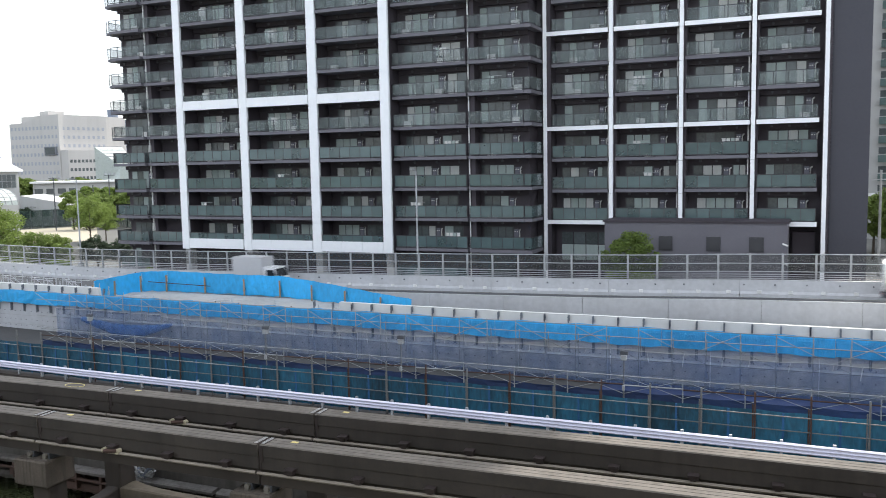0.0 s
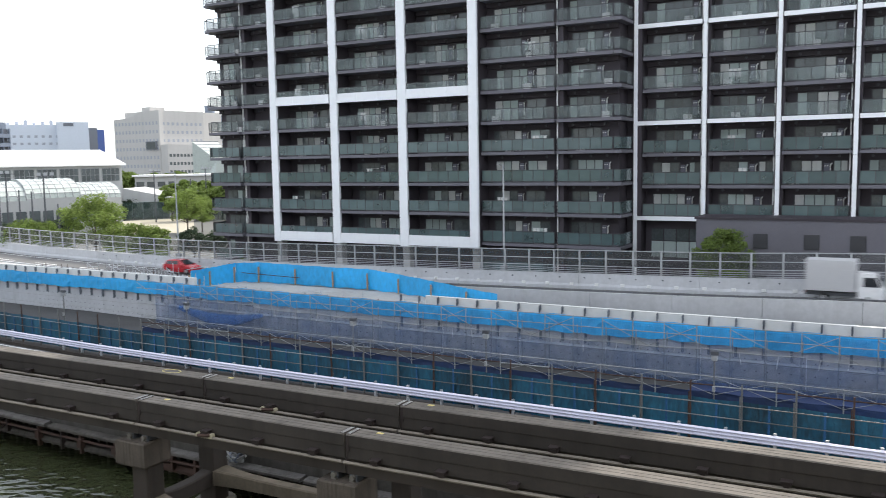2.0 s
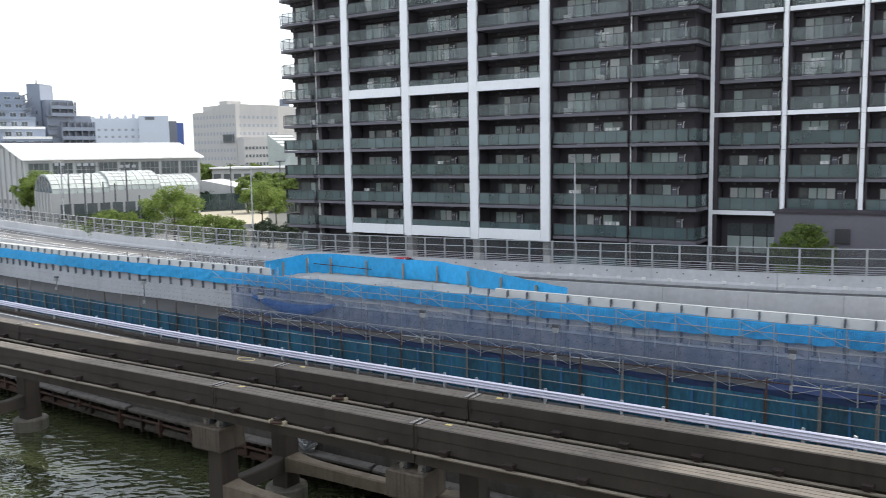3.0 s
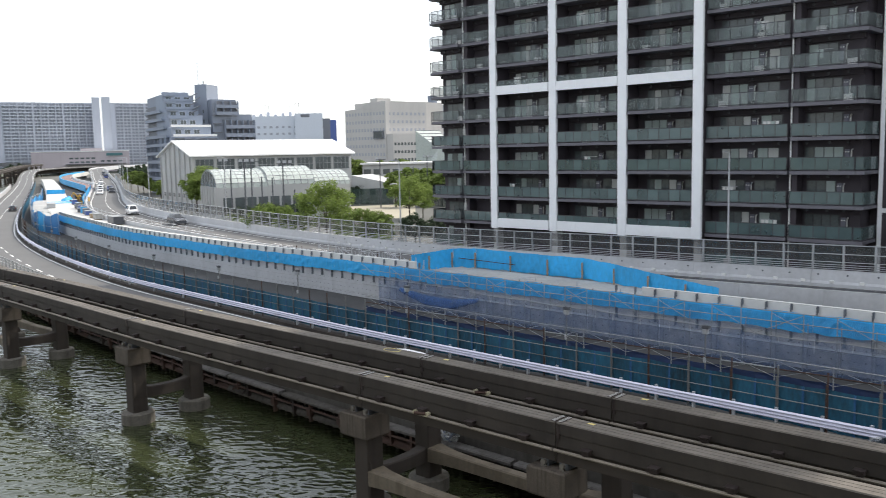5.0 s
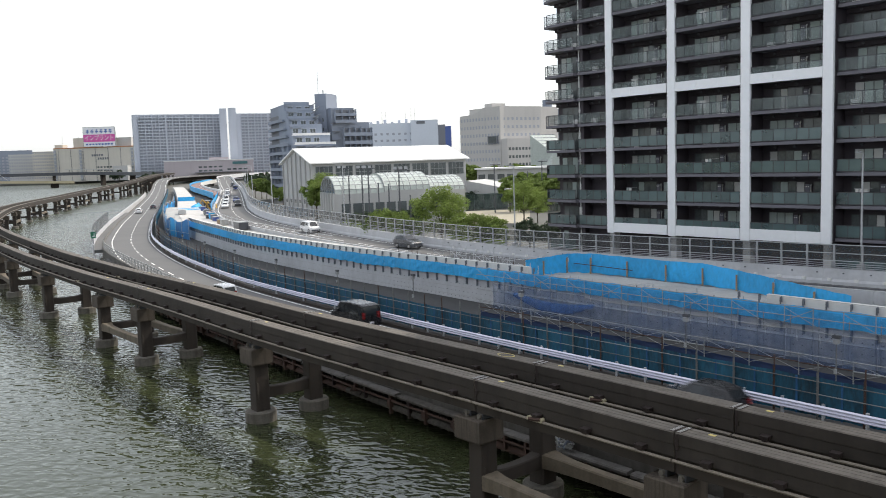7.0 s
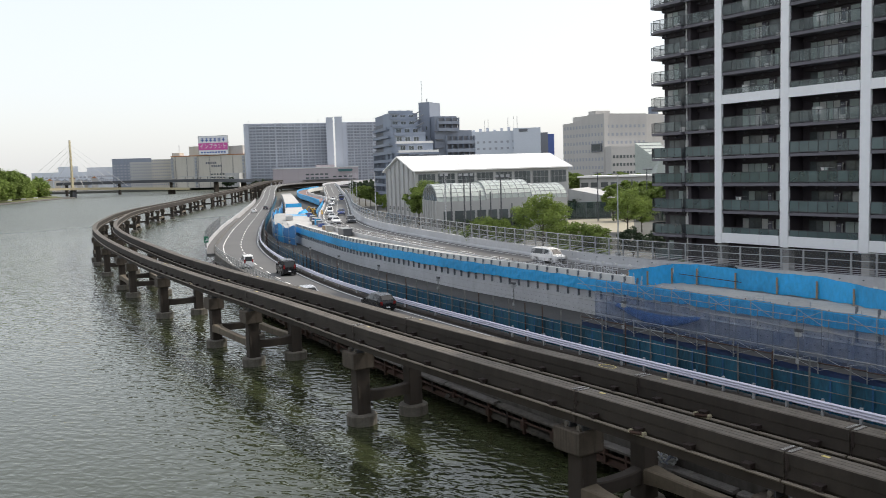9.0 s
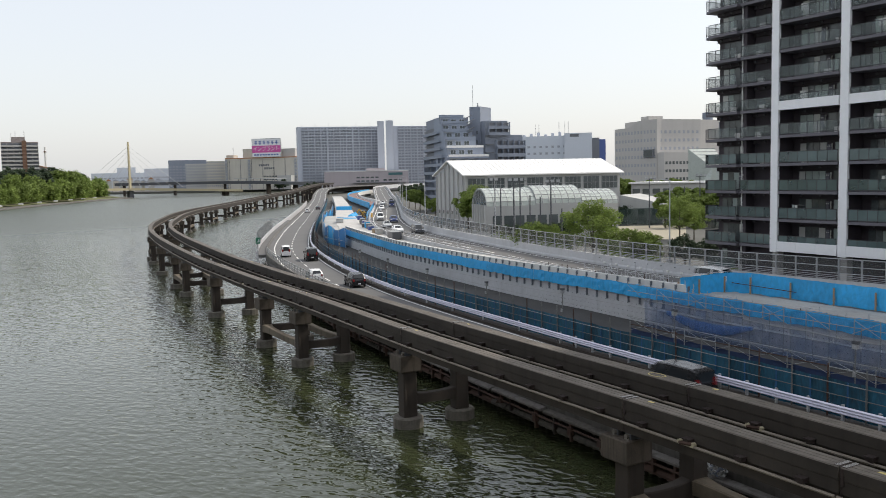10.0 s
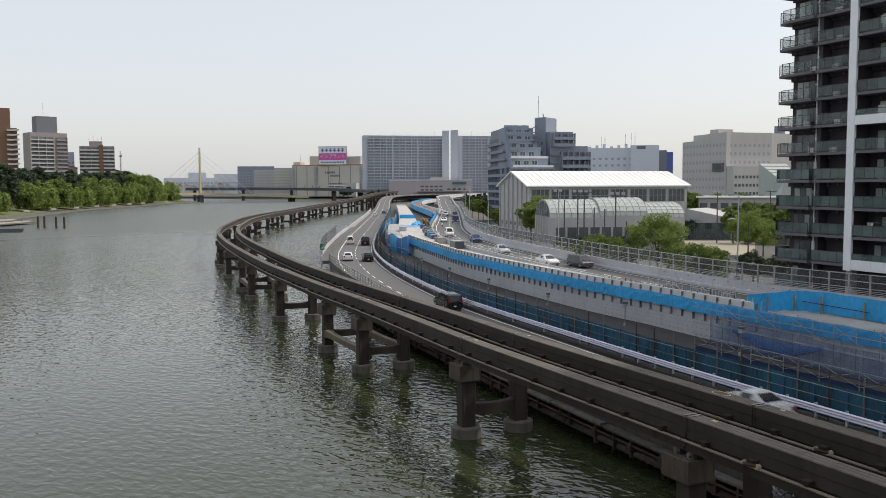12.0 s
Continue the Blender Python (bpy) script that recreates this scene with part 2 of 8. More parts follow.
# ---- lines of the plan ----
class Line:
    """A smooth line through control points (x, y, z), walked by metres; positive off is away from the canal side."""

    def __init__(self, pts, step=1.0):
        p = [Vector(q) for q in pts]
        p = [2 * p[0] - p[1]] + p + [2 * p[-1] - p[-2]]
        dense = []
        for i in range(1, len(p) - 2):
            a, b, c, d = p[i - 1:i + 3]
            n = max(2, int((c - b).length / step))
            for k in range(n):
                t = k / n
                dense.append(0.5 * ((2 * b) + (c - a) * t + (2 * a - 5 * b + 4 * c - d) * t * t + (3 * b - a - 3 * c + d) * t ** 3))
        dense.append(p[-2])
        arr = np.array(dense)
        self.p = arr
        self.s = np.concatenate([[0], np.cumsum(np.linalg.norm(np.diff(arr[:, :2], axis=0), axis=1))])
        self.length = self.s[-1]

    def at(self, s, off=0.0, dz=0.0):
        q = [np.interp(s, self.s, self.p[:, k]) for k in range(3)]
        t = self.way(s)
        return Vector((q[0] + t.y * off, q[1] - t.x * off, q[2] + dz))

    def way(self, s):
        a = [np.interp(s - 1.5, self.s, self.p[:, k]) for k in range(2)]
        b = [np.interp(s + 1.5, self.s, self.p[:, k]) for k in range(2)]
        return Vector((b[0] - a[0], b[1] - a[1], 0)).normalized()

    def near(self, x, y):
        return float(self.s[np.argmin((self.p[:, 0] - x) ** 2 + (self.p[:, 1] - y) ** 2)])

    def turn(self, s, off=0.0, dz=0.0):
        """A pose on the line: x along it, y towards the canal's other side (to the left of the way)."""
        t = self.way(s)
        return Matrix.Translation(self.at(s, off, dz)) @ Matrix.Rotation(math.atan2(t.y, t.x), 4, "Z")

    def sweep(self, mesh, profile, s0, s1, step=3.0, mi=0, caps=True):
        """Sweeps a closed profile of (off, dz)."""
        n = max(1, int(math.ceil((s1 - s0) / step)))
        rings = [[self.at(s0 + (s1 - s0) * k / n, o, z) for o, z in profile] for k in range(n + 1)]
        return mesh.loft(rings, mi, caps=caps)


def rect(o0, o1, z0, z1):
    return [(o0, z0), (o0, z1), (o1, z1), (o1, z0)]


def bearing(az, d):
    """The place d metres from the eye at az degrees to the left of +y."""
    return Vector((-math.sin(radians(az)) * d, math.cos(radians(az)) * d, 0))


A, N = Vector((-0.918, 0.397, 0)), Vector((0.397, 0.918, 0))   # along and away from the straight part of the road


def sn(s, n, z=0.0):
    return A * s + N * n + Vector((0, 0, z))


MONO = Line([(54.1, 4.5, 6.4), (41.2, 9.8, 6.4), (28.2, 15.2, 6.4), (15.4, 20.6, 6.4), (4.2, 25.2, 6.4), (-6, 29.2, 6.4), (-16.2, 33.4, 6.4), (-25.4, 37.1, 6.4),
             (-34.7, 41, 6.4), (-43.8, 45.2, 6.4), (-54.7, 50.1, 6.4), (-65.7, 54.8, 6.4), (-76.6, 59.8, 6.4), (-88.4, 65.3, 6.4), (-101.8, 72.1, 6.4), (-115.1, 79.1, 6.4),
             (-130, 87.2, 6.4), (-147.3, 97.2, 6.4), (-162.6, 106.8, 6.4), (-180.6, 119.5, 6.4), (-198.6, 133.8, 6.4), (-225.6, 156.2, 6.4), (-254.6, 183.9, 6.39), (-281.9, 213.2, 6.38),
             (-308.9, 242.7, 6.44), (-335.9, 272.1, 6.62), (-366.2, 311.9, 7.47), (-402.5, 359.7, 8.74), (-434.5, 399.2, 9.8), (-483.8, 456.3, 11.2), (-526, 506, 11.8), (-590, 590, 12)])
LOW = Line([sn(-60, 33.4, 3.3), sn(-30, 33.4, 3.3), sn(0, 33.4, 3.3), sn(20, 33.4, 3.3), sn(40, 33.5, 3.3), sn(55, 34.1, 3.3), (-60.5, 65.2, 3.3), (-79.4, 77.1, 3.3),
            (-96.8, 89.5, 3.3), (-113.3, 102.7, 3.3), (-128.8, 116.6, 3.3), (-160.5, 147.4, 3.3), (-191.3, 178.6, 3.3), (-231.8, 219.4, 3.3), (-285, 273, 3.3),
            (-360, 348, 4.2), (-433, 420.5, 6.4), (-490, 482, 8.2), (-517, 530, 8.9), (-522, 586, 9.2), (-500, 632, 9.0), (-466, 660, 8.8)])
WALL = Line([sn(-40, 51.0, 5.4), sn(-10, 50.6, 5.4), sn(20, 50.2, 5.4), sn(40, 50.5, 5.4), (-37.2, 71.6, 5.4), (-50, 77.2, 5.4), (-62.9, 84.0, 5.4), (-78.9, 93.0, 5.4),
             (-91.4, 101.4, 5.4), (-116, 119.2, 5.4), (-132, 133.0, 5.4), (-161, 161.2, 5.4), (-215, 215.5, 5.4), (-270, 270, 5.4), (-330, 329, 5.4), (-362, 360, 5.4)])
UP = Line([sn(-45, 64, 6.2), sn(0, 64, 5.55), sn(14.4, 64, 5.15), sn(40, 64, 4.72), sn(70, 64, 4.4), sn(93, 64.3, 4.75), sn(106, 65.2, 5.0), sn(118, 66.6, 5.2),
           (-99.5, 119.6, 5.4), (-113.7, 131.6, 5.4), (-127.4, 144.8, 5.4), (-148.4, 167.1, 5.4), (-179.1, 202, 5.4), (-254.8, 287.5, 5.4), (-300, 336, 6.4), (-345, 385, 7.8), (-400, 446, 9.0), (-438, 510, 9.3), (-446, 570, 9.2), (-425, 620, 9.0)])



def canal_edge(s):
    """Outer face of the lower road on the canal side: it swings out at the lay-by."""
    return float(np.interp(s, [0, 160, 168, 176, 187, 201], [-2.75, -2.75, -2.95, -3.4, -4.0, -4.75]))


def canal_sweep(mesh, profile, s0, s1, step=3.0):
    n = max(1, int(math.ceil((s1 - s0) / step)))
    q = [s0 + (s1 - s0) * k / n for k in range(n + 1)]
    return mesh.loft([[LOW.at(u, canal_edge(u) + o, z) for o, z in profile] for u in q])


# ---- water and ground ----
def water_material():
    m = bpy.data.materials.new("canal_water")
    m.use_nodes = True
    n, ln = m.node_tree.nodes, m.node_tree.links
    b = n["Principled BSDF"]
    b.inputs["Base Color"].default_value = (0.033, 0.040, 0.018, 1)
    b.inputs["Roughness"].default_value, b.inputs["IOR"].default_value = 0.03, 1.45
    co, mp = n.new("ShaderNodeTexCoord"), n.new("ShaderNodeMapping")
    mp.inputs["Rotation"].default_value[2] = radians(-35)
    mp.inputs["Scale"].default_value = (0.7, 1.1, 1.0)
    ln.new(co.outputs["Object"], mp.inputs[0])
    rip, swell = n.new("ShaderNodeTexNoise"), n.new("ShaderNodeTexNoise")
    rip.inputs["Scale"].default_value, rip.inputs["Detail"].default_value, rip.inputs["Distortion"].default_value = 1.55, 1.4, 0.3
    swell.inputs["Scale"].default_value, swell.inputs["Detail"].default_value = 0.12, 3
    for t in (rip, swell):
        ln.new(mp.outputs[0], t.inputs["Vector"])
    add = n.new("ShaderNodeMath")
    add.operation = "MULTIPLY_ADD"
    add.inputs[1].default_value = 0.9
    ln.new(swell.outputs[0], add.inputs[0])
    ln.new(rip.outputs[0], add.inputs[2])
    bp = n.new("ShaderNodeBump")
    bp.inputs["Strength"].default_value = 1.0
    inland, chop = n.new("ShaderNodeVectorMath"), n.new("ShaderNodeMapRange")
    inland.operation = "DOT_PRODUCT"
    inland.inputs[1].default_value = (0.397, 0.918, 0)
    ln.new(co.outputs["Object"], inland.inputs[0])
    chop.inputs["From Min"].default_value, chop.inputs["From Max"].default_value = 4.0, 26.0
    chop.inputs["To Min"].default_value, chop.inputs["To Max"].default_value = 0.07, 0.135
    ln.new(inland.outputs["Value"], chop.inputs[0])
    reach, open_water, gain = n.new("ShaderNodeSeparateXYZ"), n.new("ShaderNodeMapRange"), n.new("ShaderNodeMath")
    ln.new(co.outputs["Object"], reach.inputs[0])
    open_water.inputs["From Min"].default_value, open_water.inputs["From Max"].default_value = -70.0, -330.0
    open_water.inputs["To Min"].default_value, open_water.inputs["To Max"].default_value = 1.0, 3.0
    ln.new(reach.outputs["X"], open_water.inputs[0])
    gain.operation = "MULTIPLY"
    ln.new(chop.outputs[0], gain.inputs[0])
    ln.new(open_water.outputs[0], gain.inputs[1])
    ln.new(gain.outputs[0], bp.inputs["Distance"])
    ruffle = n.new("ShaderNodeMapRange")
    ruffle.inputs["From Min"].default_value, ruffle.inputs["From Max"].default_value = -80.0, -300.0
    ruffle.inputs["To Min"].default_value, ruffle.inputs["To Max"].default_value = 0.03, 0.3
    ln.new(reach.outputs["X"], ruffle.inputs[0])
    ln.new(ruffle.outputs[0], b.inputs["Roughness"])
    ln.new(add.outputs[0], bp.inputs["Height"])
    ln.new(bp.outputs[0], b.inputs["Normal"])
    return m


WATER = water_material()
setting("water", Mesh().prism([(-3500, -2500), (3500, -2500), (3500, 4500), (-3500, 4500)], -1.2, 0.0), WATER, "grey-green rippled canal water")


def land():
    edge = [LOW.at(s, canal_edge(s) + 0.9) for s in np.linspace(0, LOW.length, 120)]
    outline = [(p.x, p.y) for p in edge] + [(-760, 720), (-860, 800), (-940, 790), (-1040, 700), (-1130, 670), (-1230, 670), (-1400, 760), (-2600, 1500), (-3400, 4400), (3400, 4400), (3400, -1600), (900, -420)]
    setting("ground", Mesh().prism(outline[::-1], -1.0, 2.9), LAND, "paved and earthy land beside the canal")
    rim = [(-300, 40), (-422, 158), (-500, 216), (-573, 270), (-690, 385), (-795, 503), (-835, 530)]
    rest = [(-880, 515), (-1200, 500), (-1900, 350), (-2600, -800), (-500, -900), (-200, -300)]
    setting("ground_west", Mesh().prism(rim + rest, -1.0, 0.55), KERB_OLD, "stone-edged far bank of the canal")
    shift = lambda k: [(x - k * 0.8, y - k * 0.25) for x, y in rim] + [(x - k * 0.2, y - k * 0.6) for x, y in rest]
    m = Mesh()
    inner, lift = shift(22), shift(52)
    m.loft([[(x, y, 0.6) for x, y in inner], [(x, y, 3.0) for x, y in lift]])
    setting("grass_bank", m, GRASS, "grassy slope and park lawn on the far bank")


land()


def behind():
    """A plain made-up building, unseen, closes the place behind the camera and blocks sky."""
    m = Mesh().prism([(-70, -26), (60, -26), (60, -4), (-70, -4)], -1.0, 28.0)
    setting("wall_behind", m, CONCRETE, "made-up plain grey building, unseen behind the viewpoint")


behind()

# ---- roads ----
def strip(line, o0, o1, s0, s1, dz=0.006, step=3.0, thick=0.004):
    return line.sweep(Mesh(), rect(o0, o1, dz - thick, dz), s0, s1, step)


def lower_road():
    road = Mesh()
    n = int(LOW.length / 3)
    road.loft([[LOW.at(u, o, z) for o, z in rect(canal_edge(u) + 0.4, 3.75, -0.7, 0.0)] for u in (LOW.length * k / n for k in range(n + 1))])
    setting("road", road, ASPHALT_PALE, "curved grey asphalt detour carriageway beside the canal")
    setting("edge_line", strip(LOW, 3.07, 3.23, 0, LOW.length - 30), PAINT, "white painted edge line")
    m = Mesh()
    bend = lambda u: float(np.interp(u, [0, 160, 170, 182], [-2.15, -2.15, -2.5, -3.15]))
    m.loft([[LOW.at(u, bend(u) + o, z) for o, z in rect(-0.08, 0.08, 0.002, 0.006)] for u in np.linspace(0, LOW.length - 30, 260)])
    setting("edge_line", m, PAINT, "white painted edge line")
    m = Mesh()
    s = 0.0
    while s < LOW.length - 160:
        LOW.sweep(m, rect(-0.08, 0.08, 0.002, 0.006), s, s + 3.2, 1.6)
        s += 6.4
    setting("lane_line", m, PAINT, "broken white lane line")
    # edge beam towards the canal, with its sea wall
    kerb = Mesh()
    canal_sweep(kerb, [(0.0, -1.3), (0.0, 0.16), (0.08, 0.22), (0.3, 0.22), (0.4, 0.1), (0.4, -1.3)], 0, LOW.length, 3)
    setting("kerb", kerb, KERB_OLD, "concrete edge beam of the detour road")
    face = Mesh()
    canal_sweep(face, [(-0.5, -1.9), (-0.5, -0.62), (-0.42, -0.5), (-0.004, -0.46), (-0.004, -1.9)], 0, 192, 3)
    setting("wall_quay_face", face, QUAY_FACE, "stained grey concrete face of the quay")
    # Wall and piling are coloured dark for the shade under the road.
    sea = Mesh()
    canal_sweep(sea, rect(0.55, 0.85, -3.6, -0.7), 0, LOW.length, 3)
    setting("wall_quay", sea, CONCRETE_OLD, "weathered quay wall, dark as in shade under the road")
    pile = Mesh()
    s, rings = 10.0, []
    while s < 175:
        for ds, off in ((0, 0.1), (0.22, 0.1), (0.34, 0.38), (0.56, 0.38)):
            o = canal_edge(s) + off
            rings.append([LOW.at(s + ds, o, -3.7), LOW.at(s + ds, o, -1.32)])
        s += 0.68
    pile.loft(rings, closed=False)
    setting("sheet_piling", pile, surface("shaded_sheet_pile", (0.05, 0.042, 0.036), 0.85, var=0.45, size=0.8, bump=0.4, stain=0.6), "dark corrugated sheet piling of the quay")


def upper_road():
    road = Mesh()
    UP.sweep(road, rect(-4.2, 4.1, -1.1, 0.0), 0, UP.length, 3)
    setting("road_upper", road, ASPHALT_PALE, "pale grey expressway carriageway")
    for off in (-3.3, 3.25):
        setting("edge_line", strip(UP, off - 0.08, off + 0.08, 0, UP.length - 60), PAINT, "white painted edge line")
    m = Mesh()
    s = 60.0
    while s < UP.length - 160:
        UP.sweep(m, rect(-0.08, 0.08, 0.002, 0.006), s, s + 4, 2)
        s += 8
    setting("lane_line", m, PAINT, "broken white lane line")


lower_road()
upper_road()

# ---- new viaduct ----
S_OPEN0, S_OPEN1 = WALL.near(-6.7, 58.3), WALL.near(-27, 67)       # gap in the parapet
S_TARP1 = WALL.near(-117, 120)                                    # where the blue strip ends


def viaduct():
    v = thing("viaduct", "new pale concrete viaduct under construction with blue sheeting", "viaduct")
    S_DECK = WALL.near(-340, 339)
    for s0, s1, mt, lb in ((0, S_TARP1 - 24, CONCRETE, "dull grey deck"), (S_TARP1 - 24, S_TARP1 + 62, DECK_PALE, "pale bare deck"), (S_TARP1 + 62, S_DECK, DECK_PALE, "narrower pale deck"), (S_DECK, WALL.length, CONCRETE, "grey far deck")):
        deck = Mesh()
        WALL.sweep(deck, rect(0.0, 7.2 if s0 < S_TARP1 + 60 else 5.4, -0.35, 0.0), s0, s1, 3)
        part("deck", deck, mt, v, lb)
    web = Mesh()
    WALL.sweep(web, [(0, -0.4), (0, -0.36), (5.3, -0.36), (5.3, -3.2), (0.5, -3.2), (0.0, -2.9)], 0, WALL.length, 3)
    part("girder", web, CONCRETE_NEW, v, "grey concrete box girder with dotted tie holes")
    for s0, s1 in ((0.0, S_OPEN0), (S_OPEN1, S_TARP1)):
        p = Mesh()
        WALL.sweep(p, [(-0.02, -0.36), (-0.02, 1.3), (0.24, 1.3), (0.34, 0.0), (0.34, -0.36)], s0, s1, 3)
        part("parapet", p, CONCRETE_WHITE, v, "white new concrete parapet")
    seam = Mesh()
    for dz in (-1.35, -2.1):
        WALL.sweep(seam, rect(-0.012, 0.01, dz, dz + 0.02), 0, S_TARP1 + 20, 3)
    part("joint", seam, CONCRETE, v, "horizontal casting joint")
    holes = Mesh()
    for dz in (-1.0, -1.7, -2.2):
        s = 2.0
        while s < 112:
            holes.box((-0.03, 0.0, -0.03), (0.03, 0.02, 0.03), 0, WALL.turn(s, 0, dz))
            s += 0.62
    tagged(part("tie_holes", holes, STEEL_DARK, v), kind="stuff")
    # blue strip, in wavy lengths
    s = 0.0
    rnd = random.Random(4)
    while s < S_TARP1:
        e = min(s + 9 + rnd.random() * 3, S_TARP1)
        m = Mesh()
        n = max(2, int((e - s) / 0.3))
        rings = []
        for k in range(n + 1):
            q = s + (e - s) * k / n
            w = 0.05 * math.sin(q * 2.3) + 0.04 * math.sin(q * 5.1 + s)
            low = -0.30 + 0.04 * math.sin(q * 0.9 + s) + 0.03 * math.sin(q * 3.7) + 0.03 * abs(math.sin(q * 1.75))
            top = 0.8 + 0.03 * math.sin(q * 1.7)
            w2 = 0.05 * math.sin(q * 3.9 + 1) + 0.03 * math.sin(q * 8.3)
            rings.append([WALL.at(q, -0.27, top), WALL.at(q, -0.29 + w * 0.35, 0.5), WALL.at(q, -0.29 + w2 * 0.4, 0.12), WALL.at(q, -0.29 + w * 0.5, low)])
        m.loft(rings, closed=False)
        part("tarpaulin", m, TARP_BLUE, v, "bright blue tarpaulin strip tied to the parapet")
        s = e + 0.02
    # steel brackets that hold it
    br = Mesh()
    br.box((-0.075, 0.02, -0.95), (0.075, 0.1, -0.1)).box((-0.02, 0.1, -0.95), (0.02, 0.2, 1.25)).box((-0.05, 0.18, -0.1), (0.05, 0.2, 1.25)).box((-0.05, 0.03, 0.9), (0.05, 0.06, 1.28))
    data = br.data("bracket", STEEL_MID)
    s = 1.0
    while s < S_TARP1:
        if not S_OPEN0 + 2 < s < S_OPEN1 - 2:
            part("bracket", data, None, v, m=WALL.turn(s))
        s += 1.5
    # hollow-looking outer edge strip beyond the sheeting, and columns
    col = Mesh().box((-0.9, -5.2, -6), (0.9, -2.4, -3.1))
    cd = col.data("column", CONCRETE)
    s = 12.0
    while s < WALL.length:
        part("column", cd, None, v, m=WALL.turn(s))
        s += 30.0


viaduct()

# ---- barriers and fences of the roads ----
def panels(name, label, category, profile, s0, s1, length, mat):
    """A cast wall in lengths with open joints, each length a part."""
    t = thing(name, label, category)
    s = s0
    while s < s1 - 0.5:
        e = min(s + length, s1)
        m = Mesh()
        UP.sweep(m, profile, s + 0.012, e - 0.012, 3)
        part("wall_panel", m, mat, t)
        s = e
    return t


def upper_sides():
    split = UP.near(-9, 70)
    panels("median_barrier", "grey concrete median barrier in cast lengths", "barrier", [(-4.5, -1.3), (-4.5, 1.1), (-4.28, 1.1), (-4.15, 0.0), (-4.15, -1.3)], 0, split, 6.0, CONCRETE_NEW)
    panels("low_barrier", "low pale concrete median barrier", "barrier", [(-4.5, -1.3), (-4.5, 0.75), (-4.3, 0.75), (-4.15, 0.0), (-4.15, -1.3)], split + 0.05, UP.length, 24.0, CONCRETE_NEW)
    w = panels("parapet_wall", "grey concrete outer parapet with tie holes and reflectors", "parapet", [(3.95, -1.2), (3.95, 0.25), (4.05, 0.45), (4.12, 1.3), (4.4, 1.3), (4.4, -1.2)], 0, UP.length, 10.0, CONCRETE_NEW)
    box = Mesh().box((-0.16, -4.02, 0.3), (0.16, -3.9, 0.52)).data("reflector_block", CONCRETE_WHITE)
    hole = Mesh().box((-0.05, -4.1, 0.9), (0.05, -4.0, 1.0)).data("tie_hole", STEEL_DARK)
    s = 20.0
    while s < 130:
        part("reflector_block", box, None, w, m=UP.turn(s))
        part("tie_hole", hole, None, w, m=UP.turn(s + 1.1))
        s += 2.2
    dark = Mesh()
    UP.sweep(dark, rect(-4.35, -4.3, 1.16, 1.22), 0, split, 3)
    part("pipe", dark, STEEL_DARK, thing("conduit", "dark conduit along the median barrier top", "pipe"))
    pipes = thing("pipe_rail", "thin grey pipe rails above the parapet", "rail")
    for dz in (1.42, 1.58, 1.74):
        m = Mesh()
        UP.sweep(m, [(4.1 + 0.035 * math.cos(t), dz + 0.035 * math.sin(t)) for t in (0.8, 2.4, 3.9, 5.5)], 0, UP.near(-200, 236), 3)
        part("pipe", m, GALV, pipes)
    fence = thing("noise_fence", "translucent grey panel fence on grey steel posts", "fence")
    post = Mesh().box((-0.075, -4.36, 1.3), (0.075, -4.24, 3.28)).box((-0.02, -4.42, 1.3), (0.02, -4.18, 3.28))
    pd = post.data("post", GALV)
    count = 1
    s, end = 1.0, UP.near(-260, 305)
    while s < end:
        part("post", pd, None, fence, m=UP.turn(s))
        step = 2.3 if s < 190 else 4.6
        seg = Mesh()
        UP.sweep(seg, rect(4.29, 4.31, 1.95, 3.2), s + 0.08, s + step - 0.08, 3)
        part("panel", seg, NOISE_PANEL, fence)
        count += 1
        bars = Mesh()
        for dz, h in () if count % 2 else ((3.2, 0.07), (2.52, 0.06), (1.9, 0.06)):
            UP.sweep(bars, rect(4.26, 4.34, dz, dz + h), s + 0.02, s + step * 2 - 0.02, 3)
        if bars.f:
            part("rail", bars, GALV, fence)
        s += step


upper_sides()


def guard_rail():
    g = thing("guard_rail", "long lilac-white corrugated steel guard rail on posts", "guard rail")
    prof = [(3.62, 0.55), (3.55, 0.61), (3.62, 0.67), (3.62, 0.7), (3.55, 0.76), (3.62, 0.82), (3.62, 0.85), (3.55, 0.91), (3.62, 0.97),
            (3.66, 0.97), (3.6, 0.91), (3.66, 0.85), (3.66, 0.82), (3.6, 0.76), (3.66, 0.7), (3.66, 0.67), (3.6, 0.61), (3.66, 0.55)]
    end = LOW.near(-340, 343)
    s = 0.0
    while s < end:
        m = Mesh()
        LOW.sweep(m, prof, s, min(s + 12, end), 3, caps=True)
        part("beam", m, RAIL_WHITE, g)
        s += 12
    post = Mesh().box((-0.06, -3.78, 0.0), (0.06, -3.66, 1.05))
    pd = post.data("post", GALV)
    s = 1.0
    while s < end:
        part("post", pd, None, g, m=LOW.turn(s))
        s += 2.0 if s < 110 else 6.0
    base = Mesh()
    LOW.sweep(base, rect(3.45, 3.95, 0.0, 0.22), 0, end, 3)
    part("footing", base, CONCRETE_OLD, g)


guard_rail()


